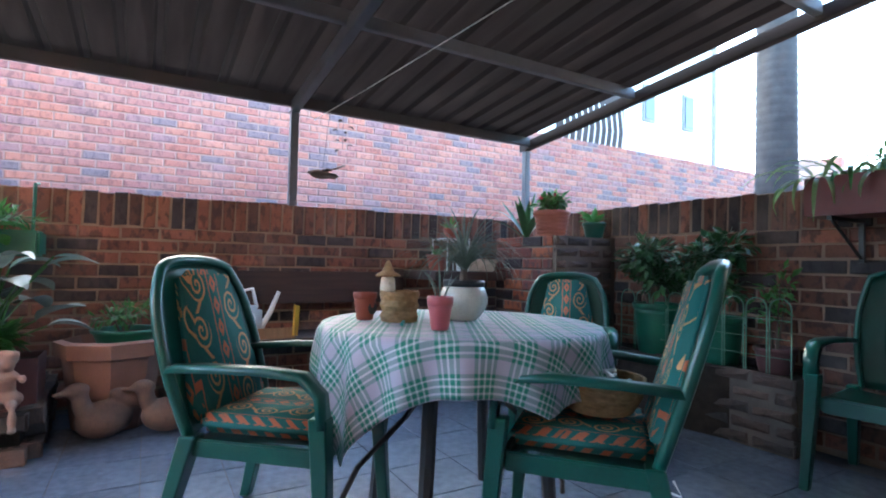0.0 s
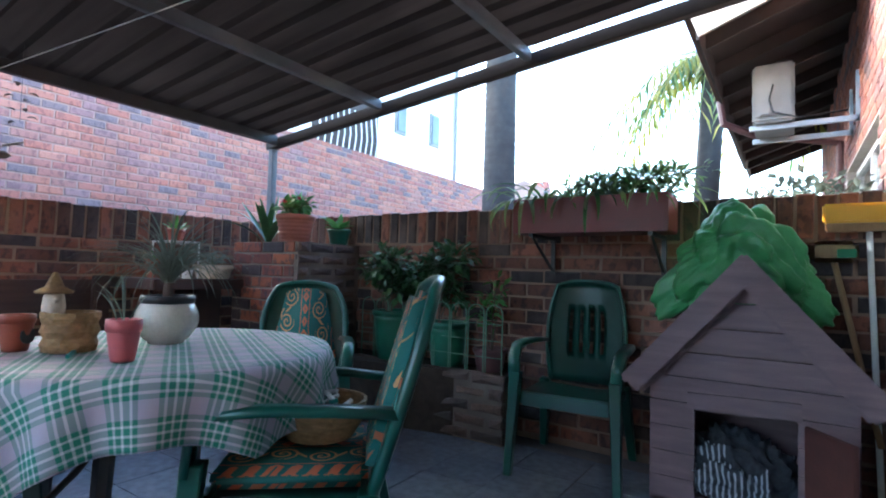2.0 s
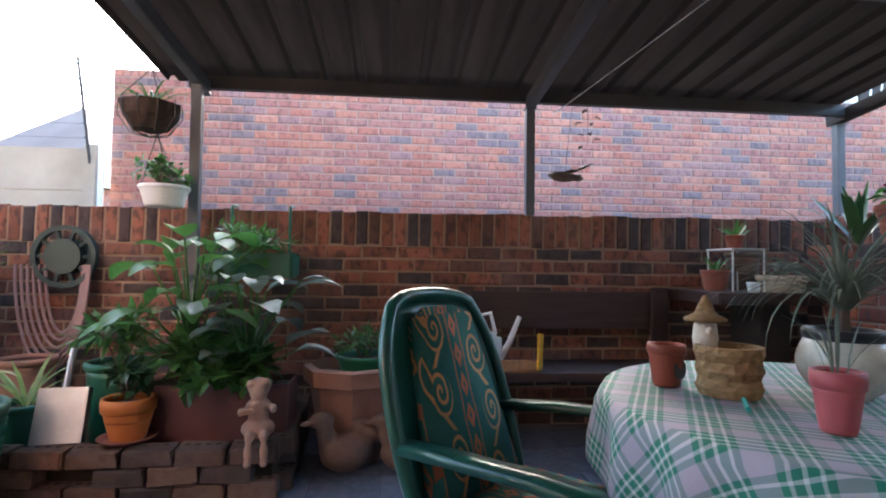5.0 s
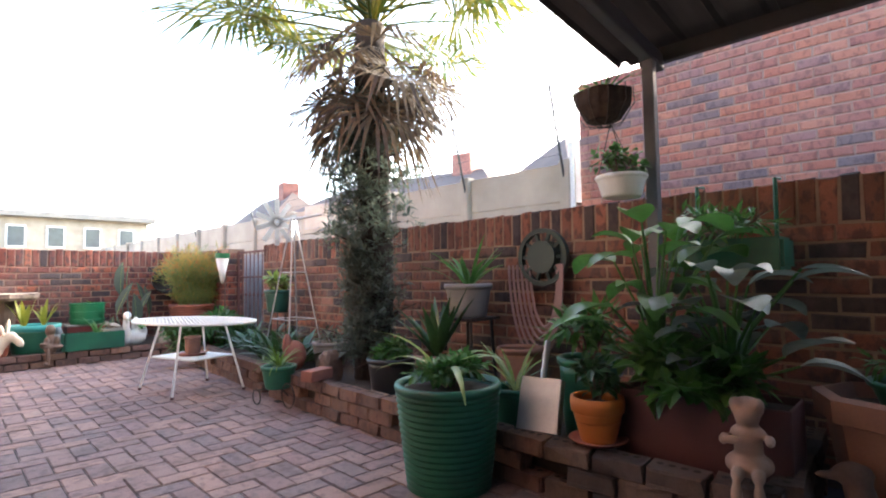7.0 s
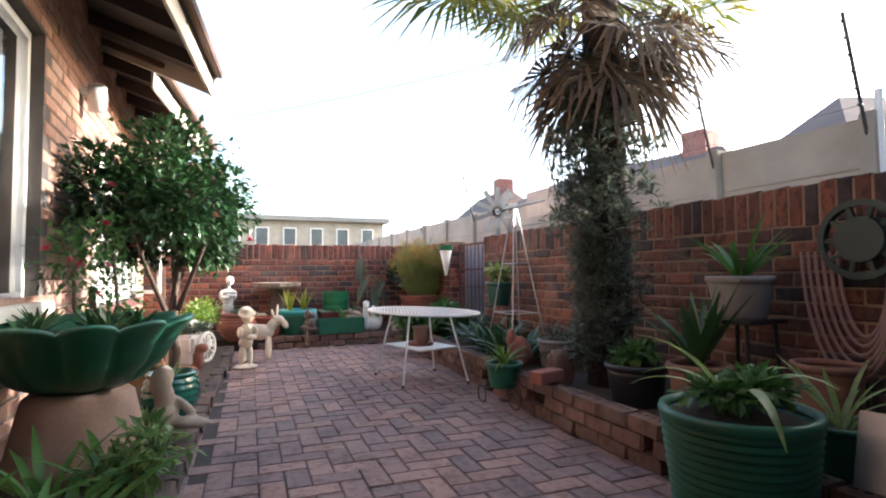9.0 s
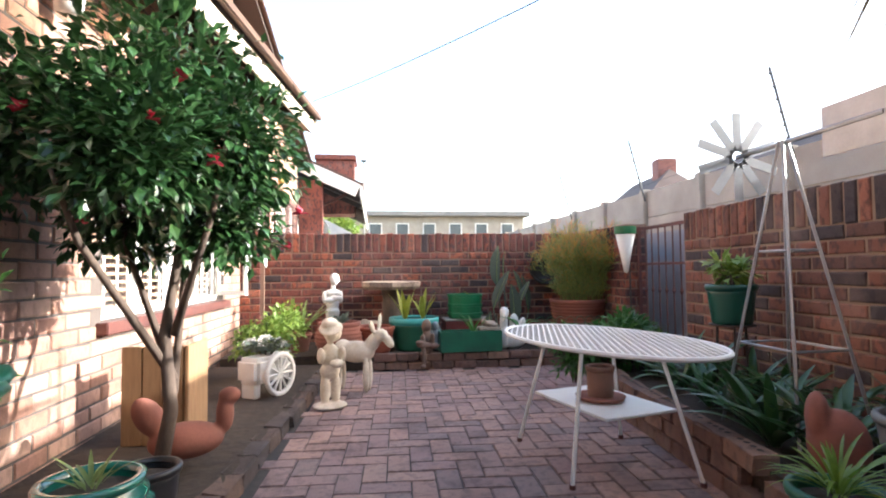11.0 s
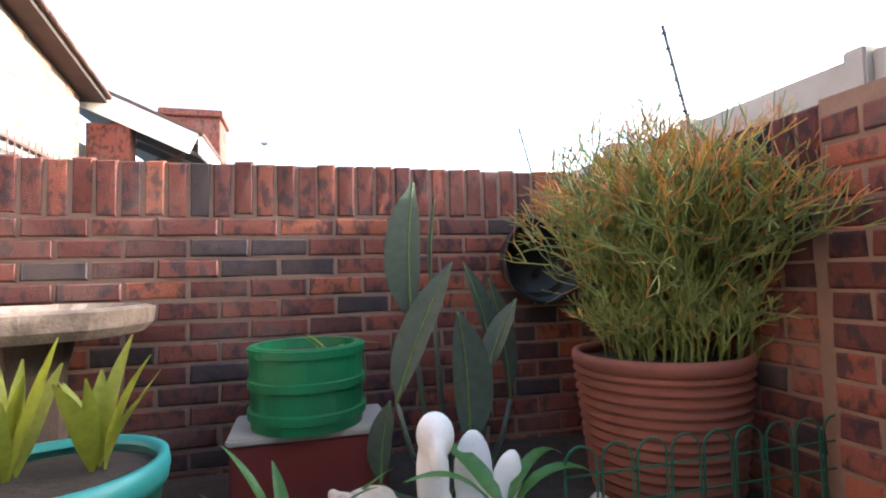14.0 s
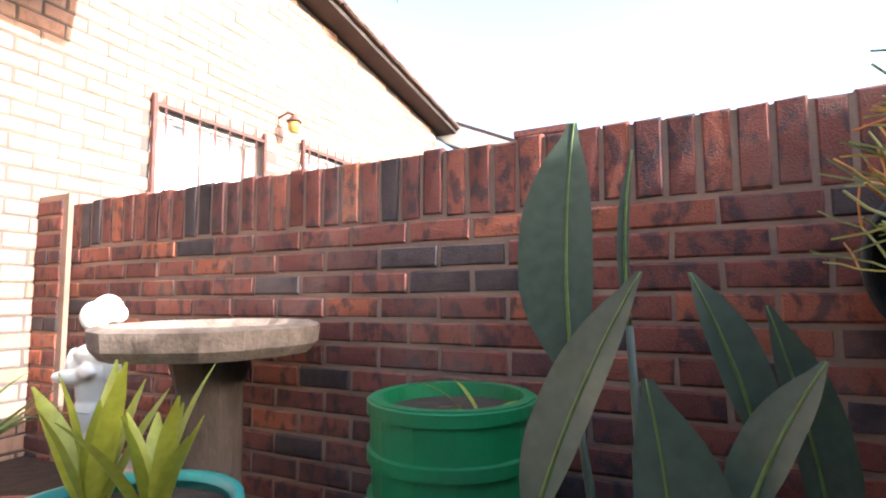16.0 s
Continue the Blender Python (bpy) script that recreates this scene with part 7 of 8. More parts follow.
# house-side bed
ur = thing("urn_planter", pose(-0.97, 4.42, 0.07), "big scalloped dark green bowl on a ribbed clay pedestal", "planter")
part("pedestal", lathe([(0.0, 0.0), (0.285, 0.0), (0.275, 0.06), (0.23, 0.26), (0.215, 0.33), (0.18, 0.36), (0.0, 0.36)], 48, lambda a, i: 1 + 0.012 * math.sin(a * 24)), M["dusty_clay"], ur, "dusty ribbed clay pedestal", True)
bm = lathe([(0.0, 0.361), (0.17, 0.361), (0.25, 0.40), (0.33, 0.49), (0.375, 0.58), (0.41, 0.625), (0.425, 0.64), (0.415, 0.655), (0.36, 0.63), (0.33, 0.56), (0.0, 0.56)], 120, lambda a, i: 1 + (0.05 * min(3, i - 1) if i > 1 else 0.0) * (abs(math.sin(a * 6)) ** 0.6 - 0.25))
for v in bm.verts:
    v.co.z += 0.035 * max(0.0, min(1.0, (v.co.z - 0.5) / 0.12)) * (abs(math.sin(math.atan2(v.co.y, v.co.x) * 6)) ** 0.6 - 0.4) if v.co.xy.length > 0.25 else 0.0
part("bowl", bm, M["green_paint"], ur, "glossy dark green scalloped bowl", True)
part("soil", lathe([(0.35, 0.60), (0.0, 0.61)], 24), M["soil"], ur)
k = 0
for x, y in ((-0.15, -0.12), (0.12, -0.1), (0.02, 0.14), (-0.2, 0.12), (0.2, 0.1)):
    strap(-0.97 + x, 4.42 + y, 0.67, 22, 0.15, 0.028, LEAF_DARK, "dark spiky rosette succulent in the bowl", 110 + k, (0.2, 1.2), (0.0, 0.4), "rosette_succulent", 0.02, 0.2)
    k += 1
figure("mermaid_statue", pose(-0.66, 4.72, 0.07, 0, 0, -30), [(0, 0, 0.10, 0.07, 0.08, 0.10), (0, 0, 0.22, 0.05, 0.05, 0.08), (0, 0.0, 0.33, 0.045, 0.05, 0.06), (0, -0.03, 0.30, 0.055, 0.045, 0.09), (0.13, 0.02, 0.09, 0.12, 0.06, 0.03), (0.08, 0.05, 0.17, 0.09, 0.02, 0.025, 0, 35, 0), (0.0, 0.05, 0.05, 0.10, 0.09, 0.06)], M["stone"], "weathered stone figure holding a shell dish")
pot(-0.66, 5.12, 0.07, 0.13, 0.29, M["glaze"], "round green glazed jar with turned rings", 0.6, 0.02, ribs=7, belly=0.055)
strap(-0.66, 5.12, 0.33, 16, 0.14, 0.014, LEAF_STRIPE, "small variegated plant in the green jar", 116, (0.2, 1.0), (0.2, 1.0))
pot(-0.64, 5.45, 0.07, 0.10, 0.20, M["black"], "small black plastic pot", 0.8, 0.02)
figure("hen_planter", pose(-0.70, 6.0, 0.07, 0, 0, 20), [(0, 0, 0.12, 0.16, 0.11, 0.08), (0.16, 0, 0.22, 0.04, 0.04, 0.09), (0.18, 0, 0.30, 0.05, 0.04, 0.04), (-0.15, 0, 0.24, 0.06, 0.05, 0.10, 0, -30, 0)], M["terracotta"], "terracotta hen-shaped planter beside the stones")
wbx = thing("timber_box", pose(-0.98, 6.35, 0.07), "upright weathered timber box behind the pots", "box")
for k in range(3):
    part("board", box(-0.15 + 0.1 * k, -0.053 + 0.1 * k, -0.02, 0.02, 0, 0.5, 0.004), M["wood_raw"], wbx)
part("side", box(0.152, 0.172, -0.02, 0.3, 0, 0.5, 0.004), M["wood_raw"], wbx)
cart = thing("cart_planter", pose(-0.64, 7.42, 0.07, 0, 0, 60), "white painted concrete cart planter with a spoked wheel", "planter")
part("body", box(-0.2, 0.2, -0.1, 0.1, 0.10, 0.28, 0.03), M["white_stone"], cart)
wh_ = part("wheel", tube([(0.14 * math.cos(q), -0.13, 0.15 + 0.14 * math.sin(q)) for q in [2 * math.pi * e / 24 for e in range(25)]], 0.018, 8), M["white_stone"], cart)
for k in range(6):
    a = k * math.pi / 6
    part("spoke", tube([(0.13 * math.cos(a), -0.13, 0.15 + 0.13 * math.sin(a)), (-0.13 * math.cos(a), -0.13, 0.15 - 0.13 * math.sin(a))], 0.009, 5), M["white_stone"], wh_)
part("leg", box(-0.18, -0.12, -0.06, 0.06, 0.0, 0.10, 0.006), M["white_stone"], cart)
bushy(-0.64, 7.42, 0.33, (0.2, 0.16, 0.08), 260, 0.045, 0.035, LEAF_GREY, "pale grey plant with white blooms in the cart", 120, flowers=26, fmat=PETAL_W)
figure("boy_statue", pose(-0.165, 7.20, 0.0, 0, 0, 20), [(0, 0, 0.02, 0.12, 0.11, 0.025), (-0.035, 0, 0.13, 0.034, 0.038, 0.12), (0.04, 0, 0.13, 0.034, 0.038, 0.12), (0, 0, 0.26, 0.072, 0.058, 0.06), (0, 0, 0.36, 0.066, 0.054, 0.09), (0.075, -0.04, 0.37, 0.024, 0.05, 0.06, 25, 0, 0), (-0.075, -0.04, 0.37, 0.024, 0.05, 0.06, 25, 0, 0), (0.02, -0.10, 0.32, 0.05, 0.04, 0.03), (0, -0.01, 0.475, 0.03, 0.03, 0.03), (0, -0.02, 0.525, 0.052, 0.055, 0.06), (0.03, 0.03, 0.515, 0.062, 0.05, 0.065), (0, -0.02, 0.555, 0.085, 0.095, 0.016, 24, -16, 0), (0, 0, 0.58, 0.06, 0.062, 0.045)], M["cream_stone"], "cream concrete statue of a child in a hat", 0.007)
figure("donkey_statue", pose(0.0, 7.70, 0.0, 0, 0, -18) @ Matrix.Scale(1.03, 4), [(0, 0, 0.30, 0.15, 0.075, 0.085), (-0.11, 0, 0.31, 0.075, 0.075, 0.085), (0.13, 0, 0.37, 0.055, 0.05, 0.10, 0, 35, 0), (0.20, -0.005, 0.43, 0.055, 0.042, 0.05), (0.26, -0.01, 0.385, 0.035, 0.032, 0.06, 0, -35, 0), (0.17, 0.05, 0.525, 0.014, 0.030, 0.078, -22, 0, 0), (0.15, -0.075, 0.50, 0.014, 0.032, 0.078, 50, 0, 0), (0.09, 0.04, 0.13, 0.026, 0.026, 0.14), (0.09, -0.04, 0.13, 0.026, 0.026, 0.14), (-0.13, 0.04, 0.13, 0.028, 0.026, 0.14), (-0.13, -0.04, 0.13, 0.028, 0.026, 0.14), (-0.18, 0, 0.25, 0.015, 0.015, 0.09)], M["cream_stone"], "cream concrete donkey statue on the paving")
bushy(-0.72, 7.95, 0.07, (0.34, 0.36, 0.34), 2200, 0.05, 0.034, LEAF_LIME, "rounded lime-green variegated shrub", 121, "shrub")
k = 0
for x, y, n_, l_ in ((-0.82, 3.55, 16, 0.5), (-0.95, 3.85, 14, 0.45), (-0.78, 3.95, 12, 0.35), (-1.1, 3.5, 14, 0.5), (-0.85, 3.3, 12, 0.4)):
    strap(x, y, 0.07, n_, l_, 0.035, LEAF, "green arching strap-leaved plant by the house", 122 + k, (0.2, 0.9), (0.6, 1.6))
    k += 1
bushy(-0.68, 3.86, 0.07, (0.20, 0.22, 0.17), 420, 0.07, 0.03, LEAF_STRIPE, "low green ground plant beside the stones", 128)

# end bed
ZB = 0.14
pot(0.55, 8.90, ZB, 0.25, 0.33, M["green_paint"], "large dark green tub with a wide turquoise rim", 0.8, 0.06, rim_mat=M["teal_rim"])
strap(0.46, 8.90, ZB + 0.30, 8, 0.36, 0.05, LEAF_YEL, "upright yellow-green strap plant", 130, (0.05, 0.4), (0.0, 0.4))
strap(0.64, 8.92, ZB + 0.30, 9, 0.34, 0.045, LEAF_YEL, "upright yellow strap plant", 131, (0.1, 0.6), (0.0, 0.5))
pot(-0.20, 8.68, ZB - 0.02, 0.195, 0.34, M["terracotta"], "round-bellied terracotta jar with turned rings", 0.75, 0.035, ribs=8, belly=0.06)
strap(-0.19, 8.68, ZB + 0.30, 34, 0.13, 0.05, LEAF_GREY, "pale grey-green rosette succulent", 132, (0.3, 1.3), (0.0, 0.3), wide=0.6)
pot(0.14, 8.78, ZB, 0.20, 0.26, M["redclay"], "plain red plastic pot", 0.78, 0.03)
pot(-0.66, 9.0, ZB, 0.15, 0.18, M["terracotta"], "low clay pot under a spilling plant", 0.8, 0.03)
strap(-0.60, 9.05, ZB + 0.16, 20, 0.46, 0.04, LEAF_STRIPE, "arching pale-striped strap plant", 133, (0.1, 0.8), (0.6, 1.5))
bm = bmesh.new()
bmesh.ops.create_icosphere(bm, subdivisions=4, radius=1)
for v in bm.verts:
    v.co = Vector((v.co.x * 0.18, v.co.y * 0.14, max(-0.3, v.co.z) * 0.2)) * (1 + 0.25 * noise.noise(v.co * 1.6))
o = tagged(obj("boulder", bm, M["stone"]), "rough pinkish boulder in the bed", "stone")
o.matrix_basis = pose(0.06, 9.25, ZB + 0.08)
o2 = copy_thing(o, pose(1.90, 8.68, ZB + 0.04, 0, 0, 50) @ Matrix.Scale(0.6, 4))
figure("child_statue", pose(-0.32, 9.36, ZB, 0, 0, 10), [(0, 0, 0.02, 0.09, 0.08, 0.03), (-0.035, 0, 0.17, 0.046, 0.05, 0.17), (0.035, 0, 0.17, 0.046, 0.05, 0.17), (0, 0, 0.36, 0.078, 0.06, 0.08), (0, 0.012, 0.25, 0.078, 0.055, 0.15), (0, 0, 0.46, 0.072, 0.055, 0.11), (0, 0, 0.575, 0.092, 0.05, 0.042), (-0.09, -0.01, 0.53, 0.026, 0.032, 0.07), (0.09, -0.01, 0.53, 0.026, 0.032, 0.07), (-0.035, -0.065, 0.50, 0.07, 0.026, 0.028, 0, 0, 22), (0.035, -0.065, 0.52, 0.07, 0.026, 0.028, 0, 0, -22), (0.005, -0.01, 0.64, 0.026, 0.026, 0.04), (0.018, -0.028, 0.715, 0.044, 0.052, 0.056), (0.024, 0.018, 0.74, 0.054, 0.05, 0.055), (0.055, 0.04, 0.72, 0.03, 0.03, 0.035)], M["white_stone"], "white painted concrete standing figure with folded arms", 0.007)
bb = thing("bird_bath", pose(0.33, 9.32, ZB), "bird bath with a sawn log basin on a dark pillar", "bird bath")
part("pillar", lathe([(0.0, 0.0), (0.13, 0.0), (0.10, 0.1), (0.095, 0.5), (0.12, 0.61), (0.0, 0.61)], 14, lambda a, i: 1 + 0.05 * math.sin(a * 4 + i)), M["bark"], bb)
part("basin", lathe([(0.0, 0.611), (0.30, 0.611), (0.325, 0.64), (0.33, 0.69), (0.30, 0.70), (0.27, 0.675), (0.0, 0.665)], 40, lambda a, i: 1 + 0.02 * math.sin(a * 7) + 0.012 * math.sin(a * 23)), M["log"], bb)
rb = thing("crate", pose(1.17, 9.30, ZB), "dark red painted wooden crate under a tub", "crate")
part("body", box(-0.25, 0.25, -0.13, 0.16, 0, 0.25, 0.008), M["maroon"], rb)
part("lid", box(-0.26, 0.26, -0.14, 0.17, 0.251, 0.275, 0.006), M["concrete"], rb)
ba = thing("barrel_planter", pose(1.16, 9.30, ZB + 0.276), "bright green painted half barrel planter", "planter")
part("barrel_wall", lathe([(0.0, 0.0), (0.185, 0.0), (0.19, 0.27), (0.165, 0.27), (0.16, 0.22), (0.0, 0.22)], 40, lambda a, i: 1 + 0.012 * abs(math.sin(a * 7))), M["bright_green"], ba)
for z in (0.03, 0.13, 0.235):
    part("hoop", lathe([(0.186, z), (0.199, z + 0.004), (0.199, z + 0.03), (0.186, z + 0.034)], 40), M["bright_green"], ba)
part("soil", lathe([(0.163, 0.235), (0.0, 0.24)], 20), M["soil"], ba)
strap(1.24, 9.28, ZB + 0.50, 5, 0.16, 0.012, LEAF_YEL, "thin yellowing weed in the barrel", 134, (0.5, 1.2), (0.3, 0.9))


def paddle(x, y):
    rng = random.Random(140)
    t = thing("bird_of_paradise", pose(x, y, ZB) @ Matrix.Scale(0.9, 4), "tall bird-of-paradise with big paddle leaves", "plant")
    # (base x, depth, base z, tip x, tip z, width, turn) of each leaf
    spec = [(-0.165, -0.02, 0.68, -0.148, 1.20, 0.185, 0.25), (-0.24, -0.10, 0.42, -0.03, 0.90, 0.15, -0.35), (0.0, -0.14, 0.24, -0.03, 0.73, 0.19, 0.1), (-0.07, 0.05, 0.80, -0.05, 1.15, 0.03, 0.2), (0.14, 0.0, 0.58, 0.04, 0.90, 0.12, 0.5), (0.09, -0.08, 0.48, 0.22, 0.76, 0.11, -0.4), (0.24, 0.06, 0.36, 0.16, 0.84, 0.15, 0.6), (-0.13, -0.22, 0.06, -0.02, 0.26, 0.15, 0.2), (-0.28, 0.04, 0.10, -0.24, 0.40, 0.12, -0.5), (0.10, 0.02, 0.15, 0.12, 0.55, 0.12, 0.3)]
    for bx_, dy, h, tx, tz, w_, tw in spec:
        part("stalk", tube([(bx_ * 0.25, dy * 0.3, 0), (bx_ * 0.8, dy * 0.8, h * 0.6), (bx_, dy, h)], 0.013, 6, 0.008), LEAF_BLUE, t, smooth=True)
        bm2 = bmesh.new()
        yw = 0.0 if tx >= bx_ else math.pi
        blade(bm2, (bx_, dy, h), yw, math.hypot(tx - bx_, tz - h), w_ * 0.78, math.atan2(abs(tx - bx_), tz - h) - 0.12, 0.25, 16, 0.3, math.pi / 2 + tw, 0.42)
        bm2.verts.ensure_lookup_table()
        mid = [bm2.verts[3 * q + 1].co.copy() for q in range(17)]
        lf = part("leaf", bm2, LEAF_BLUE, t, smooth=True)
        part("midrib", tube(mid, 0.0055, 6, 0.002), LEAF_STRIPE, lf, "pale green midrib", True)
    for k in range(7):
        a = k * 0.9
        part("cut_stalk", tube([(0.08 * math.cos(a), 0.08 * math.sin(a), 0), (0.12 * math.cos(a), 0.12 * math.sin(a), rng.uniform(0.15, 0.32))], 0.014, 6, 0.011), M["bark"], t)


paddle(1.64, 9.10)
gb = thing("planter_box", pose(1.08, 8.53, 0.155), "long green painted wooden planter box", "planter")
part("front", box(-0.30, 0.30, -0.055, -0.035, 0, 0.20, 0.004), M["green_paint"], gb)
part("back", box(-0.30, 0.30, 0.125, 0.145, 0, 0.20, 0.004), M["green_paint"], gb)
for s in (-1, 1):
    part("end", box(s * 0.30 - 0.01, s * 0.30 + 0.01, -0.034, 0.124, 0, 0.198, 0.003), M["green_paint"], gb)
part("soil", box(-0.288, 0.288, -0.034, 0.124, 0.01, 0.16, 0), M["soil"], gb)
strap(1.12, 8.57, 0.31, 8, 0.28, 0.028, LEAF, "few green strap leaves in the planter box", 141, (0.05, 1.0), (0.4, 1.6))
figure("girl_statue", pose(0.64, 8.46, 0.155, 0, 0, 10), [(0, 0, 0.05, 0.06, 0.06, 0.055), (0, 0, 0.15, 0.045, 0.04, 0.08), (0, -0.01, 0.27, 0.042, 0.045, 0.052), (0, 0.012, 0.26, 0.05, 0.042, 0.07), (-0.05, -0.06, 0.09, 0.07, 0.03, 0.028), (0.05, -0.05, 0.08, 0.06, 0.035, 0.028), (-0.05, -0.085, -0.02, 0.022, 0.024, 0.09), (-0.07, -0.11, -0.10, 0.025, 0.045, 0.018), (0.05, -0.03, 0.14, 0.02, 0.05, 0.06), (-0.05, -0.03, 0.14, 0.02, 0.05, 0.05), (-0.09, -0.07, 0.12, 0.04, 0.03, 0.02)], M["brown_stone"], "brown resin girl figure seated on the edging", 0.007)
figure("swan_planter", pose(1.53, 8.70, ZB), [(0.03, 0, 0.10, 0.13, 0.09, 0.10), (-0.07, -0.01, 0.13, 0.058, 0.07, 0.13), (-0.075, -0.01, 0.27, 0.042, 0.045, 0.13), (-0.07, -0.025, 0.375, 0.048, 0.055, 0.058), (-0.078, -0.075, 0.335, 0.02, 0.028, 0.05), (0.05, 0.05, 0.24, 0.055, 0.03, 0.12), (0.10, -0.035, 0.21, 0.045, 0.028, 0.12, 0, 15, 0), (0.14, 0.03, 0.16, 0.04, 0.05, 0.07)], M["white_stone"], "white painted concrete swan planter", 0.008)
strap(1.61, 8.60, ZB + 0.2, 5, 0.30, 0.05, LEAF, "broad green leaves spilling from the swan", 142, (0.4, 1.0), (0.8, 1.8))
pot(2.39, 9.04, 0.02, 0.295, 0.60, M["terracotta"], "very large ribbed terracotta-coloured plastic pot", 0.78, 0.04, ribs=16)


def pencil_bush(x, y, z):
    rng = random.Random(150)
    t = thing("pencil_bush", pose(x, y, z), "dense pencil bush with green stems and orange tips", "plant")
    bm, tips = bmesh.new(), bmesh.new()

    def grow(p, d, ln, r, lev):
        q = p + d * ln
        mid = p + d * ln * 0.5 + rnd_dir(rng) * ln * 0.06
        tube([p, mid, q], r, 4, r * 0.85, tips if (lev == 0 and q.z > 0.25 and rng.random() < 0.45 and q.z > 0.48) or (lev <= 2 and rng.random() < 0.06) else bm)
        if lev > 0:
            for _ in range(rng.choice((2, 3, 3))):
                nd = (d + rnd_dir(rng) * 0.78 + Vector((0, 0, 0.22))).normalized()
                grow(q, nd, ln * rng.uniform(0.68, 0.92), r * 0.88, lev - 1)

    for k in range(58):
        a = k * 2.4
        s_ = 0.24 * math.sqrt(rng.random())
        d = Vector((math.cos(a) * (0.04 + s_ * 0.42), math.sin(a) * (0.04 + s_ * 0.42), rng.uniform(1.0, 1.9))).normalized()
        grow(Vector((s_ * math.cos(a), s_ * math.sin(a), -0.04)), d, rng.uniform(0.13, 0.245), 0.0042, 5)
    # short crowded shoots low down hide the bare stems
    for k in range(50):
        a = k * 2.4
        s_ = 0.25 * math.sqrt(rng.random())
        d = Vector((math.cos(a) * rng.uniform(0.1, 0.5), math.sin(a) * rng.uniform(0.1, 0.5), rng.uniform(0.6, 1.2))).normalized()
        grow(Vector((s_ * math.cos(a), s_ * math.sin(a), -0.03)), d, rng.uniform(0.06, 0.11), 0.0036, 4)
    f = part("stems", bm, STICK, t)
    f["kind"] = "stuff"
    f = part("tips", tips, STICK_TIP, t, "orange and pink stem tips")
    f["kind"] = "stuff"


pencil_bush(2.45, 9.03, 0.60)
wl_ = thing("hung_pot", pose(2.20, 9.665, 0.97, 90, 0, 0), "black plastic pot hung sideways on the wall", "pot")
part("dish", lathe([(0.0, 0.02), (0.15, 0.02), (0.155, 0.03), (0.185, 0.13), (0.20, 0.13), (0.20, 0.12), (0.17, 0.0), (0.0, 0.0)], 36), M["black"], wl_, smooth=True)
for k in range(4):
    a = k * 90
    part("foot", box(0.04, 0.07, -0.015, 0.015, 0.021, 0.035, 0.003, pose(0, 0, 0, 0, 0, a)), M["black"], wl_)
for i, (x0, x1, y) in enumerate(((1.78, 2.75, 8.62),)):
    fe = thing("hoop_fence", pose(x0, y, ZB), "low green wire hoop fence round the big pot", "fence")
    for k in range(9):
        u = k * 0.105
        part("hoop", tube([(u, 0, 0)] + [(u + 0.045 - 0.045 * math.cos(q), 0, 0.28 + 0.045 * math.sin(q)) for q in [math.pi * e / 8 for e in range(9)]] + [(u + 0.09, 0, 0)], 0.0035, 4), M["green_paint"], fe)
    for z in (0.08, 0.17, 0.25):
        part("wire", tube([(0, 0.004, z), (0.95, 0.004, z)], 0.003, 4), M["green_paint"], fe)

tagged(obj("slab", box(-0.11, 0.11, -0.07, 0.07, 0, 0.03, 0.006), M["concrete"]), "pale concrete slab lying on the planter box", "slab").matrix_basis = pose(1.27, 8.575, 0.356)
figure("frog_ornament", pose(1.28, 8.575, 0.386, 0, 0, -60), [(0, 0, 0.03, 0.05, 0.07, 0.032), (0, -0.065, 0.045, 0.034, 0.034, 0.028), (-0.04, 0.03, 0.018, 0.03, 0.045, 0.02), (0.04, 0.03, 0.018, 0.03, 0.045, 0.02), (-0.018, -0.075, 0.068, 0.012, 0.012, 0.012), (0.018, -0.075, 0.068, 0.012, 0.012, 0.012)], M["stone"], "small stone frog ornament on a slab", 0.005)
figure("fairy_ornament", pose(0.745, 8.70, ZB, 0, 0, 15), [(0, 0, 0.06, 0.06, 0.06, 0.06), (0, 0, 0.15, 0.04, 0.038, 0.08), (0, -0.01, 0.25, 0.032, 0.034, 0.038), (0.01, 0.015, 0.262, 0.038, 0.034, 0.036), (-0.05, -0.02, 0.17, 0.016, 0.035, 0.045), (0.05, -0.02, 0.17, 0.016, 0.035, 0.045), (0.035, 0.045, 0.20, 0.05, 0.010, 0.07), (-0.035, 0.045, 0.20, 0.05, 0.010, 0.07)], M["blue_stone"], "grey-blue stone fairy ornament behind the planter box", 0.006)

# ---- patio corner by the cross wall ----
pl = thing("wall_planter", pose(-0.68, -1.83, 1.235), "maroon painted metal trough on black brackets", "planter")
part("trough", box(-0.41, 0.41, -0.13, 0.13, 0, 0.19, 0.006), M["maroon"], pl)
for x in (-0.33, 0.30):
    br = part("bracket", bx(box(x - 0.012, x + 0.012, -0.22, 0.13, -0.02, -0.002, 0.002), x - 0.012, x + 0.012, -0.22, -0.20, -0.22, -0.021, 0.002), M["black"], pl)
    part("strut", tube([(x, 0.1, -0.02), (x, -0.2, -0.2)], 0.008, 5), M["black"], pl)
rng = random.Random(9)
for k in range(7):
    strap(-1.05 + 0.125 * k, -1.80, 1.40, 16, rng.uniform(0.26, 0.40), 0.024, LEAF if k % 2 else LEAF_STRIPE, "trailing green plant spilling over the trough", 160 + k, (0.4, 1.3), (1.2, 2.8))
bushy(-0.85, -1.82, 1.40, (0.46, 0.20, 0.10), 1500, 0.05, 0.016, LEAF_STRIPE, "grey-green bushy plant in the wall trough", 168)
bushy(-1.6, -2.75, 1.2, (0.6, 0.3, 0.26), 700, 0.06, 0.035, LEAF_GREY, "pale shrub behind the patio wall", 169, "shrub")
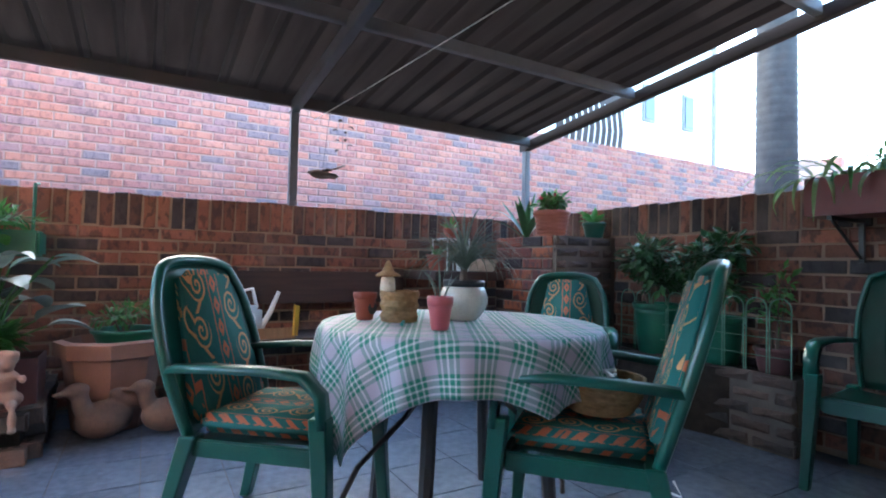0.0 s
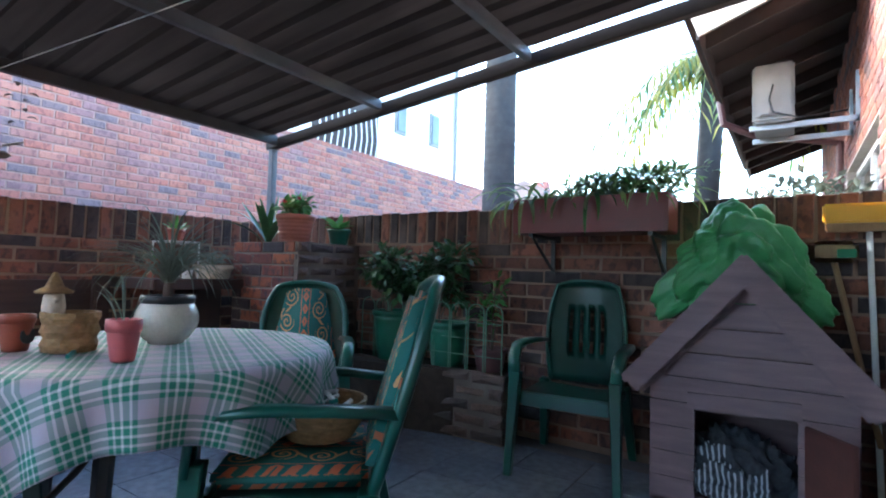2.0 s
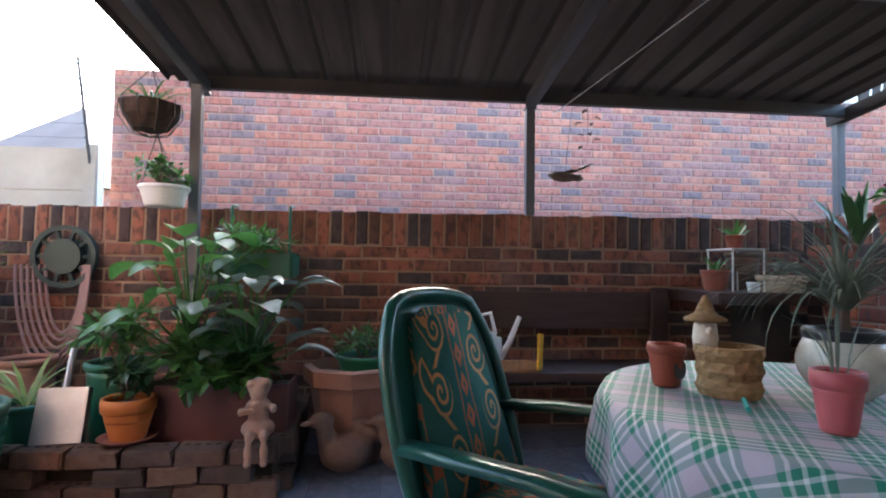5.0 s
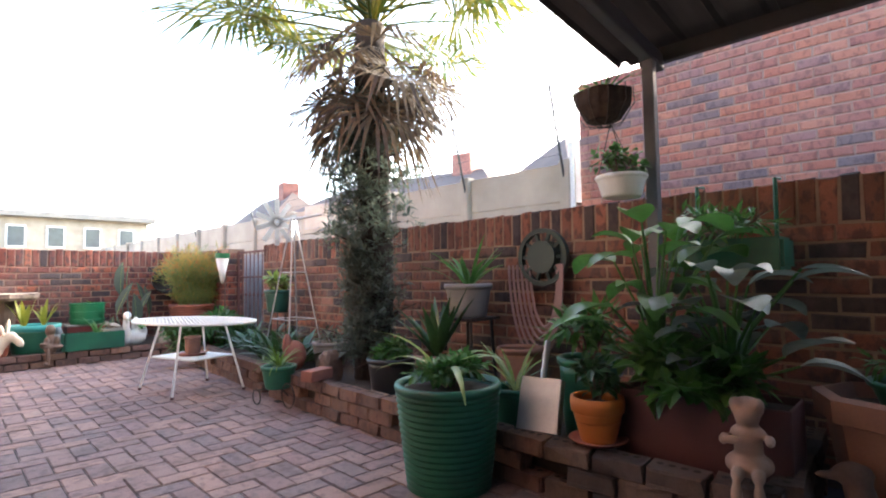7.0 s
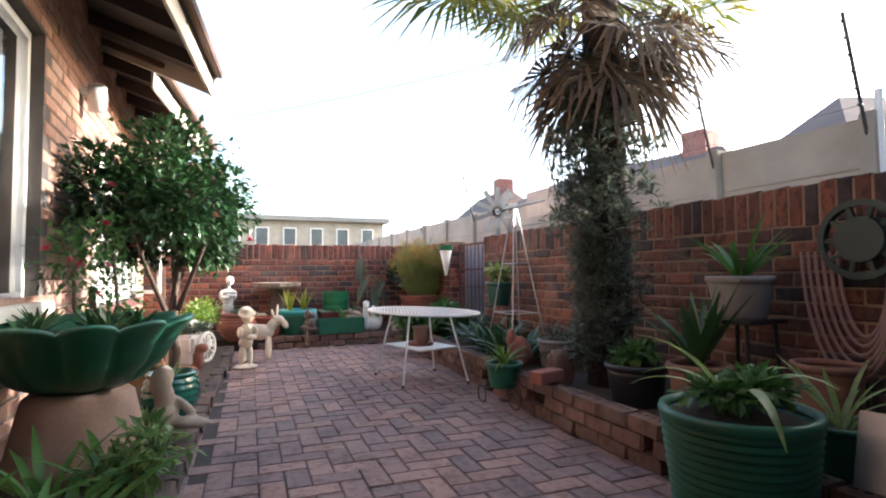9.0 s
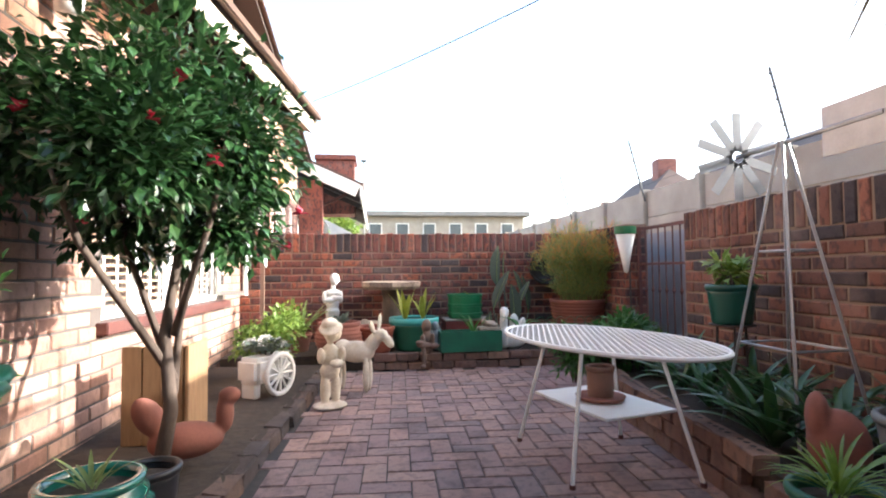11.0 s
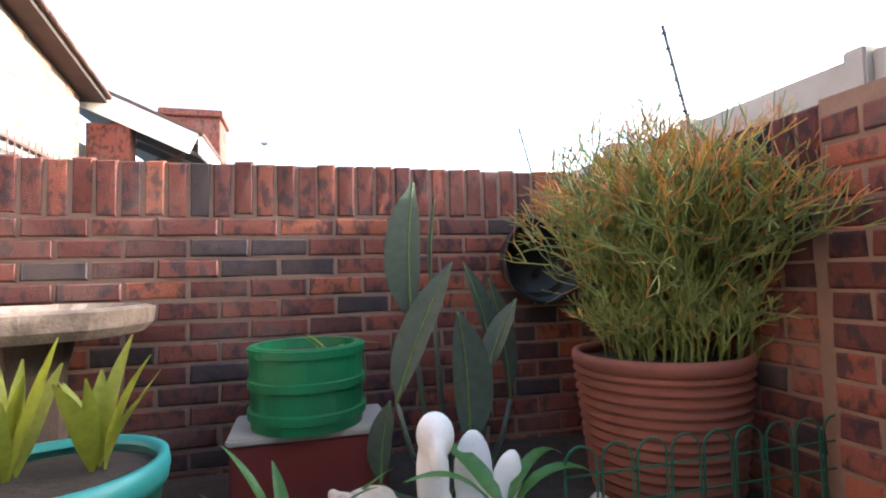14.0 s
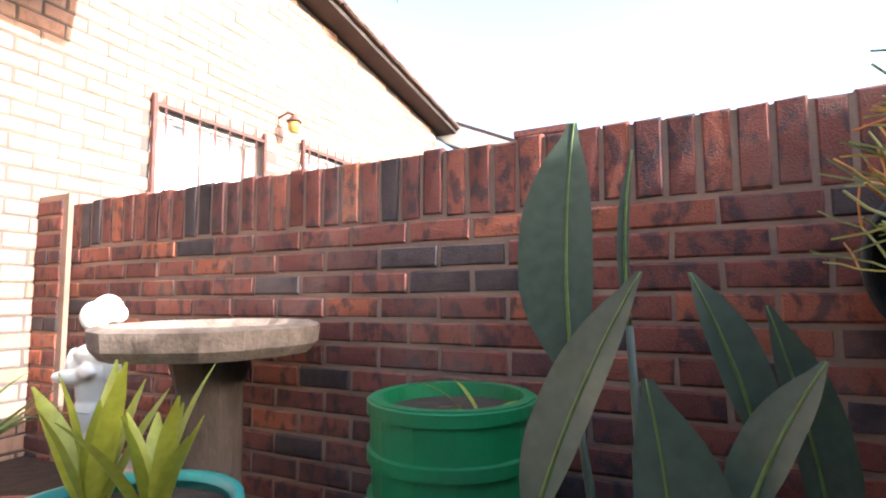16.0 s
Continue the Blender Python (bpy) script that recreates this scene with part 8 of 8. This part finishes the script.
pot(1.52, -1.66, 1.192, 0.135, 0.21, M["terracotta"], "red ribbed plastic pot on the pier", 0.78, 0.03, ribs=6)
bushy(1.52, -1.66, 1.39, (0.13, 0.13, 0.08), 120, 0.09, 0.05, LEAF, "green plant with pink flowers in the red pot", 170, flowers=8)
strap(1.78, -1.62, 1.192, 16, 0.42, 0.05, LEAF_DARK, "stiff dark spiky plant on the pier", 171, (0.1, 0.9), (0.1, 0.9))
pot(1.32, -1.92, 1.192, 0.085, 0.12, M["green_plastic"], "small dark green pot on the pier", 0.75, 0.02)
strap(1.32, -1.92, 1.30, 12, 0.18, 0.05, LEAF, "low strap plant in the small pot", 172, (0.3, 1.2), (0.3, 1.0))
pot(0.72, -1.90, 0.402, 0.15, 0.33, M["green_paint"], "tall green plastic bucket pot", 0.8, 0.03)
pot(0.30, -1.93, 0.402, 0.13, 0.28, M["green_paint"], "green plastic bucket pot", 0.8, 0.03)
pot(-0.02, -1.93, 0.402, 0.10, 0.14, M["brown_box"], "low plum-coloured plastic pot", 0.8, 0.02)
bushy(0.74, -1.85, 0.72, (0.24, 0.2, 0.26), 620, 0.075, 0.036, LEAF_DARK, "leafy dark green chilli-like plant", 173)
bushy(0.35, -1.88, 0.66, (0.28, 0.2, 0.32), 700, 0.075, 0.034, LEAF_DARK, "leafy glossy green potted shrub by the fence", 174)
bushy(-0.02, -1.93, 0.54, (0.12, 0.12, 0.26), 90, 0.07, 0.03, LEAF, "thin straggly plant in a low pot", 175)
hf = thing("hoop_fence", pose(-0.16, -1.815, 0.402), "low green wire hoop fence along the bed", "fence")
for k in range(9):
    u = k * 0.125
    part("hoop", tube([(u, 0, 0)] + [(u + 0.055 - 0.055 * math.cos(q), 0, 0.36 + 0.055 * math.sin(q)) for q in [math.pi * e / 8 for e in range(9)]] + [(u + 0.11, 0, 0)], 0.004, 4), M["fence_green"], hf)
for z in (0.1, 0.2, 0.3):
    part("wire", tube([(0, 0.004, z), (1.12, 0.004, z)], 0.003, 4), M["fence_green"], hf)
sb = thing("shelf_slab", pose(2.05, -1.12, 0.0), "dark timber slab shelf on brick supports in the corner", "shelf")
part("slab", box(-0.25, 0.36, -0.32, 0.34, 0.84, 0.91, 0.008), M["timber_dark"], sb)
part("support", box(0.0, 0.3, -0.30, -0.10, 0.0, 0.839, 0.006), M["scorched"], sb)
pot(1.95, -1.28, 0.912, 0.13, 0.10, M["cream_stone"], "wide cream patterned bowl pot", 0.85, 0.025)
pot(2.10, -0.95, 0.912, 0.08, 0.13, M["terracotta"], "small clay pot on the slab", 0.75, 0.02)
pot(1.86, -1.03, 0.912, 0.035, 0.06, M["white_plastic"], "tiny white cup on the slab", 0.85, 0.01)
pot(2.22, -1.22, 0.912, 0.10, 0.24, M["brown_stone"], "dark clay pot on the slab", 0.8, 0.02)
strap(2.10, -0.95, 1.02, 12, 0.16, 0.016, LEAF, "small green plant in a clay pot", 176, (0.2, 1.0), (0.3, 1.2))
bushy(1.95, -1.28, 1.0, (0.10, 0.10, 0.05), 80, 0.05, 0.02, LEAF_GREY, "grey succulent in the bowl pot", 177)
ps = thing("pot_rack", pose(2.05, -1.05, 0.912), "white wire rack with small pots", "rack")
for x, y in ((-0.12, 0.1), (-0.12, -0.1), (0.12, 0.1), (0.12, -0.1)):
    part("upright", tube([(x, y, 0), (x, y, 0.26)], 0.006, 5), M["white_paint"], ps)
part("tray", box(-0.13, 0.13, -0.11, 0.11, 0.25, 0.26, 0.003), M["white_paint"], ps)
for k, (x, y) in enumerate(((1.98, -1.0), (2.1, -1.08))):
    pot(x, y, 1.174, 0.05, 0.08, M["redclay"], "small clay pot on the wire rack", 0.75, 0.015)
    strap(x, y, 1.24, 8, 0.12, 0.02, LEAF, "small green plant on the rack", 178 + k, (0.2, 1.0), (0.3, 1.0))

# things leaning and hanging
bs = thing("scrub_brush", pose(-1.80, -2.02, 0.0), "long-handled scrub brush leaning on the wall", "brush")
part("handle", tube([(-0.10, 0.02, 0.3), (0.06, -0.03, 1.12)], 0.013, 8), M["wood_raw"], bs)
part("head", box(-0.09, 0.09, -0.02, 0.02, 1.1, 1.2, 0.02, pose(0.06, 0, 0, 0, 0, 0)), M["wood_raw"], bs)
part("bristles", box(-0.02, 0.05, 0.021, 0.045, 1.12, 1.16, 0.004), M["bright_green"], bs)
bo = thing("broom", pose(-1.90, -2.0, 0.0), "yellow-bristled broom standing upside down against the wall", "broom")
part("handle", tube([(0.0, 0, 0.02), (0.03, -0.04, 1.24)], 0.012, 8), M["white_plastic"], bo)
part("head", box(-0.13, 0.19, -0.065, -0.015, 1.24, 1.28, 0.006), M["wood_raw"], bo)
part("bristles", box(-0.12, 0.20, -0.07, -0.01, 1.281, 1.37, 0.01), M["yellow"], bo, "yellow bristles")
cl = tagged(obj("washing_line", tube(arc((2.35, 0.02, 2.06), (-1.9, -0.66, 2.36), 0.02, 16), 0.003, 5), M["white_plastic"]), "thin pale washing line strung under the canopy", "line")
for x, y, z in ((0.10, -0.34, 2.19), (0.06, -0.35, 2.19)):
    pg = tagged(obj("clothes_peg", box(-0.006, 0.006, -0.012, 0.012, -0.06, 0.015, 0.002), M["yellow"]), "yellow plastic peg on the washing line", "peg", "clothes pegs")
    pg.matrix_basis = pose(x, y, z)
bd = thing("bird_ornament", pose(2.10, 0.02, 1.60, 0, 0, 15), "carved wooden hanging bird ornament with outspread wings", "ornament")
part("body", lathe([(0.0, -0.13), (0.03, -0.07), (0.035, 0.0), (0.02, 0.07), (0.025, 0.10), (0.0, 0.14)], 10), M["brown_stone"], bd, smooth=True).matrix_basis = pose(0, 0, 0, 90, 0, 0)
part("wings", box(-0.11, 0.11, -0.03, 0.03, 0.02, 0.028, 0.004), M["brown_stone"], bd)
part("tail", box(-0.035, 0.035, -0.20, -0.12, 0.0, 0.012, 0.003, pose(0, 0, 0, -25, 0, 0)), M["brown_stone"], bd)
part("string", tube([(0, 0, 0.03), (-0.012, -0.043, 0.48)], 0.002, 4), M["wire"], bd)
mb = thing("hanging_mobile", pose(2.2, -0.16, 1.98), "dark leafy hanging chime under the canopy", "chime")
part("string", tube([(0, 0, -0.16), (0, 0, 0.302)], 0.002, 4), M["wire"], mb)
for k in range(9):
    bm = bmesh.new()
    a = k * 2.4
    blade(bm, (0.03 * math.cos(a), 0.03 * math.sin(a), 0.08 - 0.03 * k), a, 0.06, 0.03, 1.2, 1.2, 5, 0.3, 0, 0.4)
    part("leaf", bm, M["brown_stone"], mb)

# ---- bricks, tiles and pavers ----
brick_run(w_bound, F_BOUND, -7.44, 2.25, ZW, WC, "dark", rough=0.07, keep=lambda u, z: -1.6 < u < 1.4 and z > 0.45, seed=3)
brick_run(w_end, F_END, -1.39, 2.9, ZW, WC, "end", rough=0.07, keep=lambda u, z: z > 0.1, seed=4)
brick_run(w_cross, F_CROSS, -2.6, 2.0, ZW + 0.03, WC, "dark", rough=0.07, keep=lambda u, z: z > 0.35, seed=5)
brick_run(w_neigh, F_NEIGH, -3.9, 11.9, 1.0, 24, "neigh", lambda u, z: -3.2 < u < -0.2 and z < 2.3, seed=6, soldier=False)
brick_run(w_house, F_HOUSE, -7.4, UG - 0.01, 0.0, 62, "house", lambda u, z: -0.9 < u < 1.5 and 0.2 < z < 2.4, HW, gable_top, seed=7, soldier=False)
brick_run(w_house2, F_HOUSE2, -9.0, -2.3, 0.5, 34, "neigh", lambda u, z: False, holes=[(-4.9, -2.9, 0.9, 2.0)], seed=8, soldier=False)
rng = random.Random(11)


def tile_mesh(name, a, b, h, mat, bev=0.003):
    bm = box(-a / 2, a / 2, -b / 2, b / 2, -h, 0, bev)
    me = bpy.data.meshes.new(name)
    bm.to_mesh(me)
    bm.free()
    me.materials.append(mat)
    return me


tm = tile_mesh("tile", 0.331, 0.331, 0.008, M["tile_piece"], 0.0012)
for i in range(-8, 6):
    for j in range(-7, 7):
        x, y = 0.64 + 0.1675 + i * 0.335, 0.10 + 0.1675 + j * 0.335
        if x - 0.16 > -2.0 and x + 0.15 < 2.44 and y - 0.16 > -2.07 and y + 0.15 < 2.32:
            o = new("tile", tm)
            o.parent = floor
            o.matrix_basis = pose(x, y, rng.uniform(-0.0006, 0.0006))
pa = tile_mesh("paver", 0.218, 0.107, 0.02, M["pave_piece"], 0.004)
rest = []
count = 0
S = 0.1125
for i in range(-14, 22):
    for j in range(-4, 70):
        k = (i - j) % 4
        # right-angled herringbone laid square to the house
        if k == 0:
            cx, cy, rot = (i + 1.0) * S, (j + 0.5) * S, 0
        elif k == 3:
            cx, cy, rot = (i + 0.5) * S, (j + 1.0) * S, 90
        else:
            continue
        p = Matrix.LocRotScale((-0.30, 2.4, 0), Euler((0, 0, radians(-2.6))), None) @ Vector((cx + 0.0, cy, 0))
        lo, hi = -0.30 + 0.05 * (p.y - 8.2), 1.46 + 0.07 * max(0, p.y - 4.2) + (0.7 if p.y > 7.5 else 0.0)
        if lo - 0.0 < p.x < hi + 0.1 and 2.36 < p.y < 8.5:
            m_ = pose(p.x, p.y, rng.uniform(-0.003, 0.002), rng.uniform(-0.6, 0.6), rng.uniform(-0.6, 0.6), rot - 2.6 + rng.uniform(-0.6, 0.6))
            if count < 300 and 3.2 < p.y < 6.6:
                o = new("paver", pa)
                o.parent = pavement
                o.matrix_basis = m_
                count += 1
            else:
                rest.append(m_)
for q in range(55):
    y = 2.5 + q * S
    m_ = pose(-0.43 + 0.05 * (y - 8.2), y, rng.uniform(-0.003, 0.002), 0, 0, -2.6 + rng.uniform(-0.6, 0.6))
    rest.append(m_)
vs, fs = [], []
for m_ in rest:
    b = len(vs)
    vs += [m_ @ v.co for v in pa.vertices]
    fs += [[b + i for i in p.vertices] for p in pa.polygons]
me = bpy.data.meshes.new("paving")
me.from_pydata(vs, [], fs)
me.materials.append(M["pave_brick"])
o = new("paving", me)
o.parent = pavement
o["kind"] = "stuff"
o["label"] = "joined brick pavers"
brick_run(lw, Matrix.LocRotScale((1.2, -1.79, 0), Euler((0, 0, radians(180))), None), 0.0, 1.38, 0.0, 5, "rock", lambda u, z: True, seed=12, soldier=False, rough=1.0)
brick_run(pr, Matrix.LocRotScale((1.22, -1.44, 0), Euler((0, 0, radians(-90))), None), 0.0, 0.63, 0.02, 14, "rock", lambda u, z: True, seed=13, soldier=False, rough=1.0)
brick_run(pr, Matrix.LocRotScale((1.95, -1.44, 0), Euler((0, 0, radians(180))), None), 0.0, 0.73, 0.02, 14, "red", lambda u, z: True, seed=14, soldier=False)
brick_run(pier, Matrix.LocRotScale((2.60, 8.32, 0), None, None), 0.0, 0.24, 0.0, 16, "end", rough=0.07, keep=lambda u, z: True, seed=15, soldier=False)
brick_run(pier, Matrix.LocRotScale((2.60, 8.56, 0), Euler((0, 0, radians(-90))), None), 0.0, 0.24, 0.0, 16, "end", rough=0.07, keep=lambda u, z: True, seed=16, soldier=False)
brick_run(wsd, Matrix.LocRotScale((2.66, 9.69, 0), Euler((0, 0, radians(-90))), None), 0.0, 1.1, ZW, WC, "end", rough=0.07, keep=lambda u, z: True, seed=17)
brick_run(pier2, Matrix.LocRotScale((-1.382, 9.655, 0), None, None), 0.0, 0.27, 0.0, 17, "end", rough=0.07, keep=lambda u, z: True, seed=18, soldier=False)
